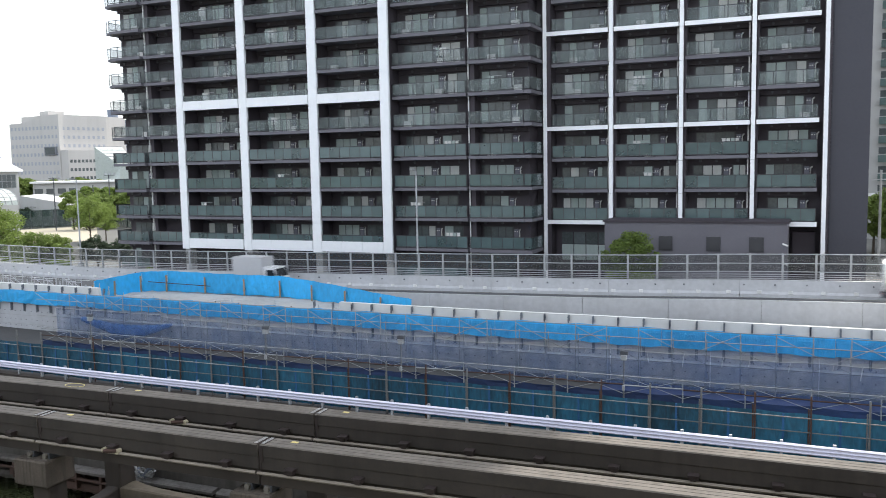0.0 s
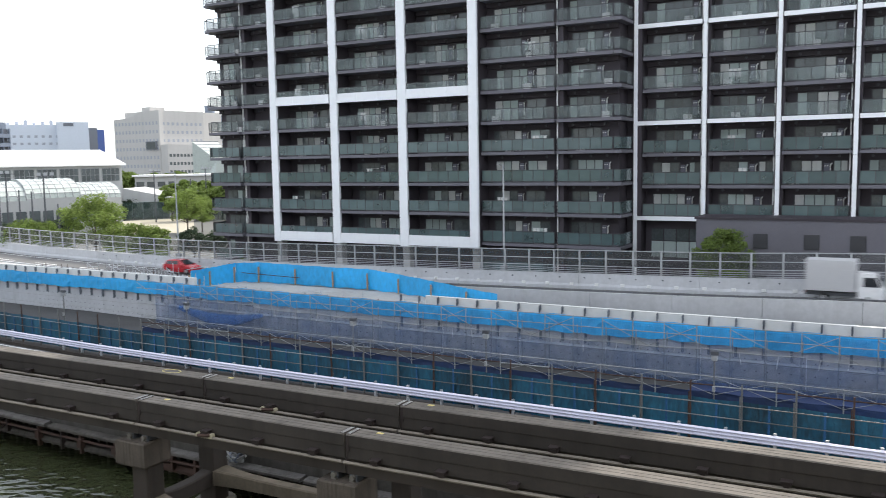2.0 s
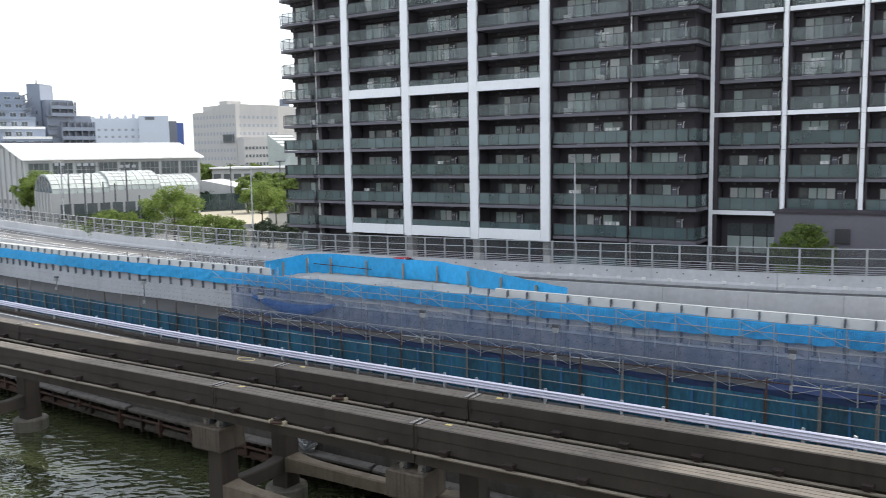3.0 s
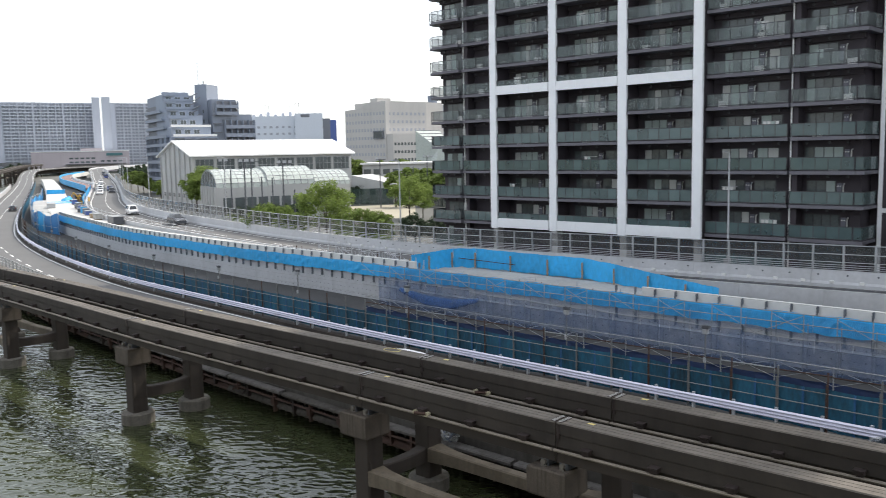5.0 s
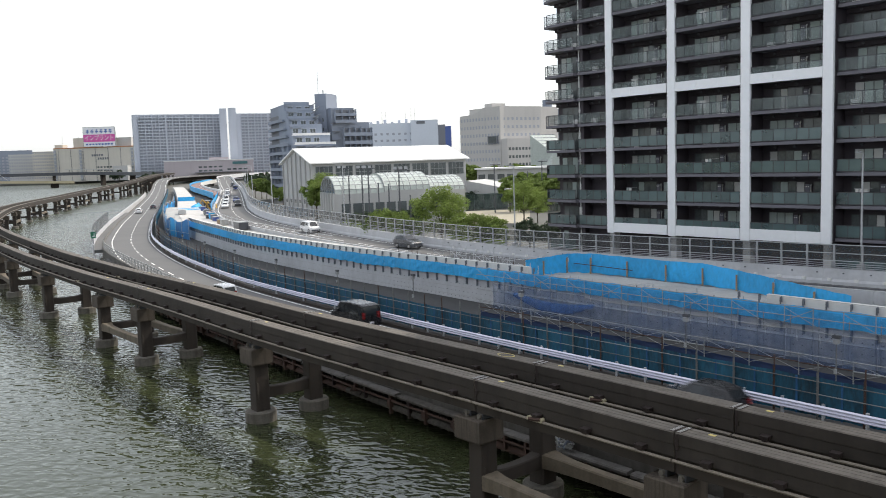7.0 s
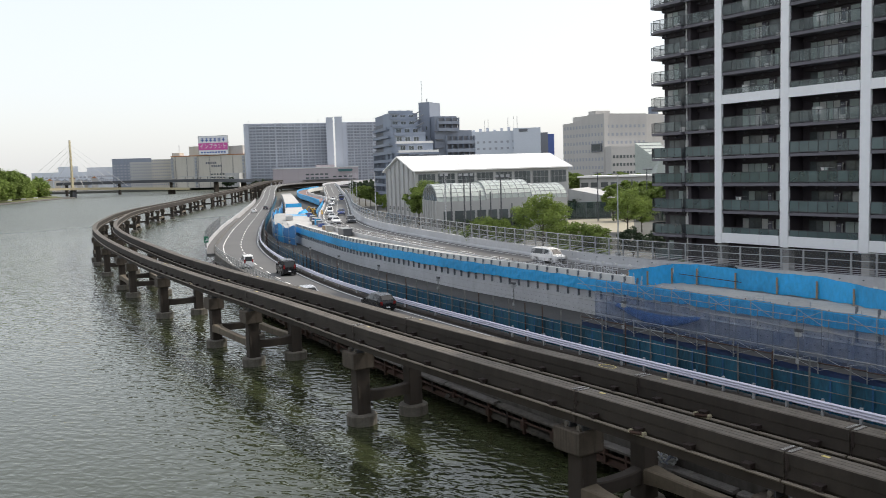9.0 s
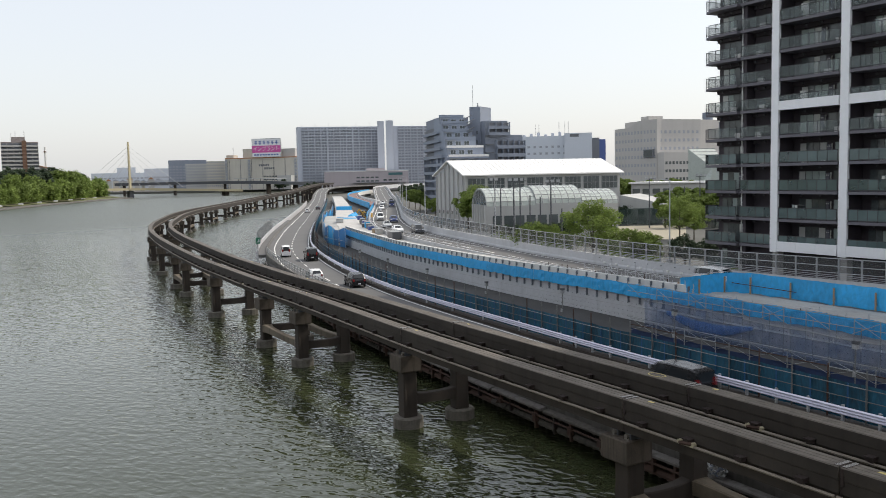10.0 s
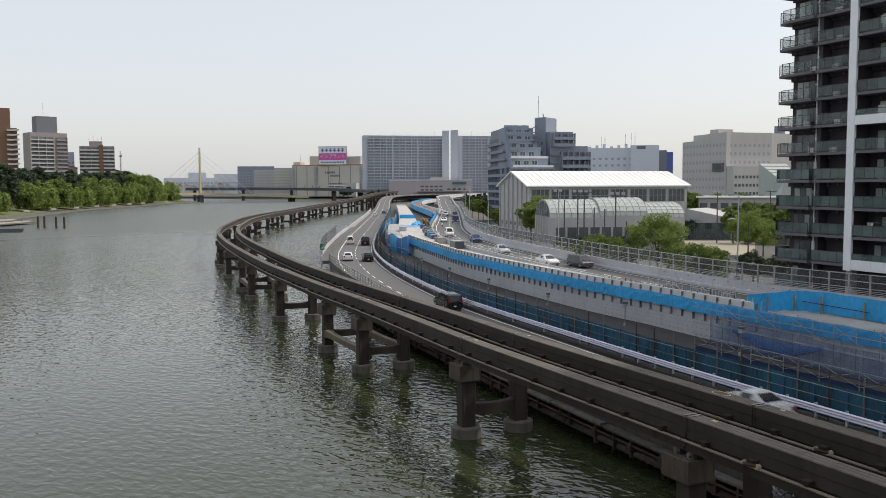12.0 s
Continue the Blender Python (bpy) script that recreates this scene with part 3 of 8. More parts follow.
def site_fence():
    f = thing("site_fence", "scaffold-pipe fence hung with dark teal mesh sheets", "fence")
    end, turn_ = LOW.near(-330, 318), LOW.near(-150, 146)
    rnd = random.Random(8)
    post = Mesh().bar((0, -4.55, 0), (0, -4.55, 2.75), 0.042).bar((0.09, -4.62, 0), (0.09, -4.62, 2.2), 0.03)
    pd, rusty = post.data("post", PIPE_DULL), post.data("post", RUST)
    s, k = 0.5, 0
    while s < end:
        w = 2.2 if s < turn_ else 6.6
        part("post", rusty if rnd.random() < 0.28 else pd, None, f, m=LOW.turn(s))
        sheet = Mesh()
        n = 8
        rings = []
        for i in range(n + 1):
            q = s + w * i / n
            d = 0.05 * math.sin(q * 3.1 + k) + 0.03 * math.sin(q * 7)
            rings.append([LOW.at(q, 4.66 + d, 0.1), LOW.at(q, 4.66 - d, 0.8), LOW.at(q, 4.66 + d * 0.7, 1.5), LOW.at(q, 4.64, 2.0 - 0.05 * math.sin(math.pi * i / n))])
        sheet.loft(rings, closed=False)
        part("mesh_sheet", sheet, TARP_TEAL, f, smooth=True)
        if s < turn_:
            m = Mesh()
            m.loft([[LOW.at(s + w * 0.47, 4.58, z), LOW.at(s + w * 0.51, 4.58, z), LOW.at(s + w * 0.51, 4.6, z), LOW.at(s + w * 0.47, 4.6, z)] for z in (0.1, 1.93)])
            part("seam_strip", m, SEAM_BLUE, f, "brighter blue overlap of two sheets")
        for dz in (0.62, 1.22, 1.82) if k % 3 == 0 else ():
            m = Mesh()
            LOW.sweep(m, [(4.48 + 0.026 * math.cos(a), dz + 0.026 * math.sin(a)) for a in (0.8, 2.4, 3.9, 5.5)], s, min(s + w * 3 - 0.05, end), 2.2)
            part("pipe", m, PIPE_GREY if rnd.random() < 0.5 else PIPE_DULL, f)
        s += w
        k += 1


site_fence()

# ---- monorail ----
def mono_gap(s):
    return float(np.interp(s, [0, 130, 180, 230, 300], [3.8, 3.8, 4.25, 4.25, 3.9]))


S1 = MONO.near(-6.2, 29.3) + 0.45
JOINTS = [S1 - 51.6, S1 - 31.0, S1 - 20.7, S1, S1 + 10.3]
while JOINTS[-1] < MONO.length - 40:
    JOINTS += [JOINTS[-1] + 20.8, JOINTS[-1] + 42.0, JOINTS[-1] + 52.1]
TWINS = {1, 3} | {k for k in range(6, len(JOINTS), 3)}     # first joint of a braced pair


SOOT = surface("sooty_iron", (0.026, 0.017, 0.015), 0.8, var=0.3, size=0.3)
RAIL_BROWN = surface("brown_conductor_rail", (0.21, 0.18, 0.145), 0.6, var=0.2, size=0.5)


def beams():
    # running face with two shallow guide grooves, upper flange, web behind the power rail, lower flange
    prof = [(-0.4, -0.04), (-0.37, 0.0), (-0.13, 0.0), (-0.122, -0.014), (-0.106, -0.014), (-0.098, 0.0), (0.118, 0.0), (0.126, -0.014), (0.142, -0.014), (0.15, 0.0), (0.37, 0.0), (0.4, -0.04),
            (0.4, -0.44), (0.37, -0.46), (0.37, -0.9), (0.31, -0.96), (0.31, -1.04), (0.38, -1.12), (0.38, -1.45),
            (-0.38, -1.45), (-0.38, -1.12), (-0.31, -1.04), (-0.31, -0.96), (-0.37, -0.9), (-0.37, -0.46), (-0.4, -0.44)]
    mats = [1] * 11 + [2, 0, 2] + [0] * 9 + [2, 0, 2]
    arm = Mesh()
    for sy in (-1, 1):
        y = lambda u, v: (min(sy * u, sy * v), max(sy * u, sy * v))
        for x0, x1, (y0, y1), z0, z1 in ((-0.18, 0.18, y(0.36, 0.68), -0.76, -0.7), (-0.16, 0.16, y(0.38, 0.64), -0.88, -0.76), (-0.09, 0.09, y(0.44, 0.6), -0.92, -0.88)):
            arm.box((x0, y0, z0), (x1, y1, z1))
    bd = arm.data("insulator", SOOT)
    for side in (0, 1):
        for k in range(len(JOINTS) - 1):
            a, b = JOINTS[k] + 0.04, JOINTS[k + 1] - 0.04
            t = thing("monorail_beam", "weathered dark concrete monorail track beam with a worn top, paler as if sunlit", "track beam", group="monorail beams")
            o = lambda s: side * mono_gap(s)
            g = Mesh()
            n = max(4, int((b - a) / 2.5))
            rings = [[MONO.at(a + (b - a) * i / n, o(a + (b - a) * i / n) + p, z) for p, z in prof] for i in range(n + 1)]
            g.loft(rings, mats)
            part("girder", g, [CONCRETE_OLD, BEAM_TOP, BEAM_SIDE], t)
            for s_ in (-1, 1) if k < 20 else ():
                r = Mesh()
                tube = [(0.06 * math.cos(q * math.pi / 3), 0.06 * math.sin(q * math.pi / 3)) for q in range(6)]
                rings = [[MONO.at(a + (b - a) * i / n, o(a + (b - a) * i / n) + s_ * 0.56 + p, z - 0.97) for p, z in tube] for i in range(n + 1)]
                part("power_rail", r.loft(rings), RAIL_BROWN, t)
            if k < 10:
                plate, teeth = Mesh(), Mesh()
                for q in (a, b):
                    e = 0.2 if q == a else -0.2
                    w = sorted((q, q + e))
                    plate.loft([[MONO.at(s, o(s) + p, z) for p, z in rect(-0.36, 0.36, 0.0, 0.012)] for s in w])
                    for j in range(9):
                        u = -0.31 + j * 0.0775
                        teeth.loft([[MONO.at(s, o(s) + p, z) for p, z in rect(u - 0.018, u + 0.018, 0.012, 0.022)] for s in (w[0] + 0.03, w[1] - 0.03)])
                part("joint_plate", plate, SOOT, t, "dark toothed joint plate")
                part("teeth", teeth, CONCRETE, t, "worn pale plate teeth")
                gapm = Mesh()
                for s_ in (-1, 1):
                    gapm.loft([[MONO.at(s, o(s) + s_ * (0.405 + p), z) for p, z in rect(-0.03, 0.008, -0.62, -0.06)] for s in (b - 0.13, b)])
                    gapm.loft([[MONO.at(s, o(s) + s_ * (0.36 + p), z) for p, z in rect(-0.05, 0.03, -1.4, -0.64)] for s in (b - 0.05, b)])
                part("joint_strip", gapm, SOOT, t, "dark joint cover on the beam side")
                m_ = max(1, round((b - a) / 2.56))
                for j in range(m_):
                    s = a + (j + 0.5) * (b - a) / m_
                    part("insulator", bd, None, t, m=MONO.turn(s, o(s)))


CAP = surface("tidal_concrete", (0.12, 0.11, 0.094), 0.9, var=0.4, size=0.8, stain=0.7, bump=0.3)


# Tie beams: paler tan than the columns, part of their sunlight in the colour.
TIE = surface("pale_tan_concrete", (0.13, 0.108, 0.08), 0.9, var=0.3, size=0.8, stain=0.5, bump=0.3)


def haunched(a, b, half, deep, rise, along):
    """A strut between two column faces, thicker and wider where it meets them. along: 0 for x, 1 for y."""
    m, rings = Mesh(), []
    for i in range(13):
        u = abs(i / 6 - 1)
        q, w, top = a[along] + (b[along] - a[along]) * i / 12, half + 0.2 * u ** 6, -4.35 + rise * u ** 3
        c = a[1 - along] + (b[1 - along] - a[1 - along]) * i / 12
        ring = [(c - w, -4.35 - deep), (c + w, -4.35 - deep), (c + w, top - 0.06), (c + w - 0.06, top), (c - w + 0.06, top), (c - w, top - 0.06)]
        rings.append([(q, e, z) if along == 0 else (e, q, z) for e, z in ring])
    return m.loft(rings)


def piers():
    for k, s in enumerate(JOINTS[:-1]):
        if s < 0:
            continue
        gap = mono_gap(s)
        t = thing("monorail_pier", "stained concrete monorail pier frame standing in the canal", "pier", MONO.turn(s), group="monorail piers")
        twin = k in TWINS and k + 1 < len(JOINTS)
        drop = -MONO.at(s).z
        for y in (0.0, -gap):
            col = Mesh()
            w, d = 0.47, 0.45
            c = 0.06
            ring = lambda f, z: [(-d * f + c, y - w * f, z), (d * f - c, y - w * f, z), (d * f, y - w * f + c, z), (d * f, y + w * f - c, z),
                                 (d * f - c, y + w * f, z), (-d * f + c, y + w * f, z), (-d * f, y + w * f - c, z), (-d * f, y - w * f + c, z)]
            col.loft([ring(1.04, min(-6.8, drop - 0.4)), ring(1.0, -4.0), ring(1.0, -2.6)])
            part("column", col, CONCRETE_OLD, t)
            head = Mesh()
            x0, x1 = -0.6, 1.05
            hr = lambda e, z: [(x0 - e, y - 0.72 - e, z), (x1 + e, y - 0.72 - e, z), (x1 + e, y + 0.72 + e, z), (x0 - e, y + 0.72 + e, z)]
            head.loft([hr(-0.05, -2.78), hr(0.0, -2.7), hr(0.0, -1.78), hr(-0.04, -1.72)])
            part("head", head, PIER_HEAD, t)
            for sx in (-0.3, 0.5) if k < 14 else ():
                lug = Mesh().box((sx - 0.16, y - 0.36, -1.73), (sx + 0.16, y + 0.36, -1.45), 1)
                for sy in (-1, 1):
                    lug.box((sx - 0.11, y + sy * 0.42 - 0.05, -1.73), (sx + 0.11, y + sy * 0.42 + 0.05, -1.66))
                    lug.bar((sx, y + sy * 0.42 - 0.07, -1.56), (sx, y + sy * 0.42 + 0.07, -1.56), 0.1, 8)
                part("bearing", lug, [CAP, STEEL_DARK], t, "dark bearing with pale anchor lugs")
            foot = Mesh()
            ring = lambda r, z: [(r * math.cos(i * math.pi / 8), y + r * math.sin(i * math.pi / 8), z) for i in range(16)]
            foot.loft([ring(0.98, drop - 1.0), ring(0.98, drop + 0.62), ring(0.9, drop + 0.7)])
            part("pile_cap", foot, CAP, t, "round grey pile cap at the waterline")
        if k < 22:
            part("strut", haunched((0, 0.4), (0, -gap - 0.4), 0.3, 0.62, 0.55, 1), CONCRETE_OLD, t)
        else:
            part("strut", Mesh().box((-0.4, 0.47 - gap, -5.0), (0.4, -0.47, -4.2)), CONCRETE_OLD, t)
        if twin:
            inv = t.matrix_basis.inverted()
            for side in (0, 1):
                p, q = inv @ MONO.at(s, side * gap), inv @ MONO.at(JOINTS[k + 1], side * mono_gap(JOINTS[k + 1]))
                part("tie_beam", haunched((p.x + 0.4, p.y), (q.x - 0.4, q.y), 0.27, 0.55, 0.16, 0), TIE, t, "tie beam between paired piers, tan as if sunlit")


beams()
piers()

# ---- apartment tower ----
FLOOR, RFLOOR = 2.97, 2.955
LEVEL, RLEVEL = 7.7, 10.3       # lowest balcony floors of the two blocks
STOREYS = 11
FROSTED = clear("frosted_green_glass", (0.102, 0.146, 0.148), 0.8, 0.06, 0.06, 0.25)
SMOKED = clear("smoked_clear_glass", (0.20, 0.245, 0.24), 0.26, 0.04, 0.03, 0.3)


def front(s, n, z=0.0):
    """Pose on the tower front: x to the right along the wall, y into the building."""
    return Matrix.Translation(sn(s, n, z)) @ Matrix.Rotation(math.atan2(-A.y, -A.x), 4, "Z")


def balcony(w, seed, panel, depth=1.7, wall=TOWER_DARK, pale=False):
    """One storey of one bay: slab, glass front, window wall."""
    rnd = random.Random(seed)
    t = thing("balcony", "dark balcony with framed glass panels before a window wall", "balcony", group="tower balconies")
    part("slab", Mesh().box((0, 0.0, -0.3), (w, depth, 0.0)), TOWER_MID, t)
    part("back_wall", Mesh().box((0, depth + 0.05, 0.0), (w, depth + 0.25, FLOOR - 0.3)), wall, t)
    n = max(3, round(w / 1.12))
    for i in range(n):
        a, b = 0.06 + (w - 0.12) * i / n, 0.06 + (w - 0.12) * (i + 1) / n
        part("panel", Mesh().box((a + 0.03, 0.04, 0.14), (b - 0.03, 0.055, 1.16)), panel, t)
    fr = Mesh().box((0.03, 0.02, 1.16), (w - 0.03, 0.08, 1.22)).box((0.03, 0.02, 0.06), (w - 0.03, 0.08, 0.13))
    for i in range(n + 1):
        x = 0.06 + (w - 0.12) * i / n
        fr.box((x - 0.03, 0.02, 0.0), (x + 0.03, 0.08, 1.16))
    part("railing", fr, FRAME_DARK, t)
    beam = Mesh().box((0, depth - 0.35, FLOOR - 0.75), (w, depth + 0.04, FLOOR - 0.31))
    for i in range(3):
        x = w * (0.2 + 0.3 * i) + rnd.uniform(-0.2, 0.2)
        beam.bar((x, depth - 0.34, FLOOR - 0.52), (x, depth - 0.5, FLOOR - 0.52), 0.12, 8, 1)
    part("lintel", beam, [TOWER_DARK, STEEL_DARK], t)
    x = 0.55 + rnd.random() * 0.4
    first = True
    while x < w - 1.3:
        ww = min(w - 0.35 - x, rnd.choice((2.5, 3.0, 3.3)) if first else 2.0)
        k = max(2, round(ww / 0.82))
        part("window_frame", Mesh().box((x - 0.07, depth + 0.0, 0.05), (x + ww + 0.07, depth + 0.05, 2.12)), FRAME_DARK, t)
        for i in range(k):
            a, b = x + ww * i / k + 0.045, x + ww * (i + 1) / k - 0.045
            r = rnd.random()
            part("pane", Mesh().box((a, depth - 0.03, 0.12), (b, depth - 0.005, 2.04)), CURTAIN if r < 0.34 else CURTAIN_PALE if r < 0.5 else WINDOW, t)
        x += ww + 0.95
        if x < w + 0.4 and first:
            mb = Mesh().box((x - 0.78, depth - 0.22, 0.5), (x - 0.36, depth + 0.05, 1.85))
            mb.bar((x - 0.27, depth - 0.12, 0.6), (x - 0.27, depth - 0.12, 1.7), 0.05, 6, 1).bar((x - 0.27, depth - 0.12, 1.7), (x - 0.12, depth - 0.3, 1.85), 0.06, 6, 1)
            for u in (-0.68, -0.48):
                mb.bar((x + u, depth - 0.22, 1.62), (x + u, depth - 0.25, 1.62), 0.06, 8, 1)
            part("meter_box", mb, [METER_BLUE, CONCRETE_WHITE], t, "slate meter box with pale dials and a vent pipe")
        first = False
    if rnd.random() < 0.75:
        ax = 0.4 + rnd.random() * (w - 1.6)
        part("air_conditioner", Mesh().box((ax, depth - 0.75, 0.02), (ax + 0.78, depth - 0.45, 0.6)), CONCRETE_WHITE, t)
    if rnd.random() < 0.35 and w > 5:
        cx = 1 + rnd.random() * (w - 3)
        hang = Mesh().bar((cx, 0.75, 1.5), (cx + 1.6, 0.75, 1.5), 0.015, 5)
        part("clothes_pole", hang, GALV, t)
        for j in range(rnd.randint(2, 4)):
            q = cx + 0.1 + j * 0.38
            part("washing", Mesh().box((q, 0.73, 0.75), (q + 0.3, 0.76, 1.48)), rnd.choice((CONCRETE_WHITE, CURTAIN, CONCRETE_WHITE)), t)
    return t


def tower():
    """Everything that makes the two blocks, but for the balconies."""
    top, rtop = LEVEL + FLOOR * 19, RLEVEL + RFLOOR * 23
    tw = thing("apartment_tower", "tall charcoal apartment tower with white frames and glass balconies", "apartment tower")

    def block(name, s0, s1, n0, n1, z0, z1, mat, label=""):
        q = [sn(s0, n0), sn(s1, n0), sn(s1, n1), sn(s0, n1)]
        return part(name, Mesh().prism([(p.x, p.y) for p in q], z0, z1), mat, tw, label)

    block("core", 72.0, 24.7, 78.15, 97, 2.9, top, TOWER_DARK)
    block("core", 23.85, -4.2, 81.75, 99, 2.9, rtop, TOWER_DARK)
    block("recess_wall", 24.65, 23.9, 80.4, 97, 2.9, top, TOWER_DARK)
    # white frame: pillars in lengths with a joint at each storey
    for s0, s1 in ((64.15, 63.25), (55.86, 54.92), (47.30, 46.31), (39.12, 38.17)):
        z = 7.1
        while z < top:
            e = min(z + FLOOR, top)
            e = top if z > 44 else e
            block("pillar", s0, s1, 75.55, 75.86, z, e - 0.025, TOWER_WHITE, "white tiled frame pillar")
            z = e
        block("pillar_core", s0 - 0.02, s1 + 0.02, 75.6, 75.82, 7.1, top, TOWER_WHITE)
        block("ground_column", s0 - 0.1, s1 + 0.1, 75.9, 76.8, 2.9, 7.15, TOWER_PALE)
        block("party_wall", s0 - 0.1, s1 + 0.1, 75.87, 78.1, 7.2, top, TOWER_DARK)
    for z0, z1 in ((7.2, 8.26), (22.2, 23.15), (22.2 + 5 * FLOOR, 23.15 + 5 * FLOOR)):
        for s0, s1 in ((63.23, 56.0), (54.9, 47.36), (46.29, 39.14)):
            for j in range(3):
                a, b = s0 + (s1 - s0) * j / 3, s0 + (s1 - s0) * (j + 1) / 3
                block("frame_beam", a - 0.01, b + 0.01, 75.55, 76.15, z0, z1, TOWER_WHITE, "white tiled frame beam")
    # fins and white lines of the right block
    for s0, s1 in ((23.87, 23.1), (-0.6, -1.2)):
        block("fin_wall", s0, s1, 79.75, 81.8, 2.9, rtop, TOWER_DARK, "charcoal fin wall")
        block("fin_edge", s0 - 0.05, s0 - 0.4, 79.69, 79.745, 2.9, rtop, TOWER_WHITE, "white tiled edge of the fin wall")
    block("end_wall", -1.23, -4.2, 80.1, 81.7, 2.9, rtop, END_WALL, "dark blank end wall")
    for s in (17.36, 11.06, 4.96):
        z = 9.9
        while z < rtop:
            e = rtop if z > 44 else z + RFLOOR
            block("column", s + 0.17, s - 0.17, 79.7, 80.0, z, e - 0.02, TOWER_WHITE, "slim white column")
            z = e
        block("party_wall", s - 0.1, s - 0.4, 80.25, 81.8, 2.9, rtop, TOWER_DARK)
        block("drain_pipe", s + 0.5, s + 0.4, 80.7, 80.8, 2.9, rtop, CONCRETE_WHITE, "white drain pipe")
    for j in (0, 3, 6, 9, 12):
        z = RLEVEL + j * RFLOOR
        for s0, s1 in ((23.1, 17.63), (17.09, 11.33), (10.79, 5.23), (4.69, -0.3)):
            if j or s0 > 20 or s0 < 5:
                block("white_beam", s0 + 0.6 * (s0 > 20), s1, 79.68, 80.0, z - 0.34, z + 0.04, TOWER_WHITE, "white storey beam")
    for s in (30.3, 69.2):
        block("drain_pipe", s + 0.05, s - 0.05, 76.75, 76.85, 2.9, top, CONCRETE_WHITE, "white drain pipe")
        block("party_wall", s - 0.2, s - 0.6, 76.8, 78.2, 2.9, top, TOWER_DARK)
    # ground storeys
    block("base_wall", 72.0, 24.7, 77.6, 78.2, 2.9, LEVEL - 0.32, TOWER_DARK)
    block("shop_window", 29.6, 26.0, 77.5, 77.62, 4.9, 7.3, WINDOW, "dark ground floor window")
    block("annex", 17.1, 1.9, 76.0, 81.7, 2.9, 10.45, TOWER_MID, "plain slate-grey annex with square windows")
    block("annex_coping", 17.25, 1.75, 75.9, 81.7, 10.45, 10.62, TOWER_DARK)
    for s in (11.75, 7.75, 4.3):
        for z0, z1 in ((8.05, 9.3), (4.7, 5.8)):
            w = block("annex_window", s + 0.58, s - 0.58, 75.92, 76.02, z0, z1, FRAME_DARK, "small square dark window")
            q = [sn(s + 0.5, 75.89), sn(s - 0.5, 75.89), sn(s - 0.5, 75.93), sn(s + 0.5, 75.93)]
            part("pane", Mesh().prism([(p.x, p.y) for p in q], z0 + 0.08, z1 - 0.08), FRAME_DARK, w)
    for s in (2.2, 2.25):
        part("camera_bracket", Mesh().bar(sn(s, 75.8, 8.8 if s > 2.22 else 7.2), sn(s - 0.4, 75.7, 8.65 if s > 2.22 else 7.05), 0.08, 6), CONCRETE_WHITE, tw, "small white wall camera")
    block("lobby_wall", 23.0, 17.3, 81.1, 81.8, 2.9, RLEVEL - 0.4, TOWER_DARK)
    for i in range(4):
        for z0, z1, mt in ((6.4, 7.9, CURTAIN), (7.98, 9.1, WINDOW)):
            block("lobby_pane", 22.4 - i * 1.2, 21.3 - i * 1.2, 81.0, 81.1, z0, z1, mt, "ground floor glazing")
    block("garage_door", 1.6, -0.2, 80.9, 81.8, 2.9, 9.4, TOWER_DARK)
    # upper storeys out of view, plain
    for j in range(STOREYS, 23):
        if j < 19:
            z = LEVEL + j * FLOOR
            block("upper_slab", 74.0, 24.7, 76.3, 78.2, z - 0.3, z, TOWER_MID)
            block("upper_railing", 74.0, 24.7, 76.3, 76.36, z + 0.1, z + 1.2, PANEL_SMOKE)
        z = RLEVEL + (j - 1) * RFLOOR
        block("upper_slab", 23.0, -0.3, 80.1, 81.8, z - 0.3, z, TOWER_MID)
        block("upper_railing", 23.0, -0.3, 80.1, 80.16, z + 0.1, z + 1.2, PANEL_SMOKE)
    return tw


tower()


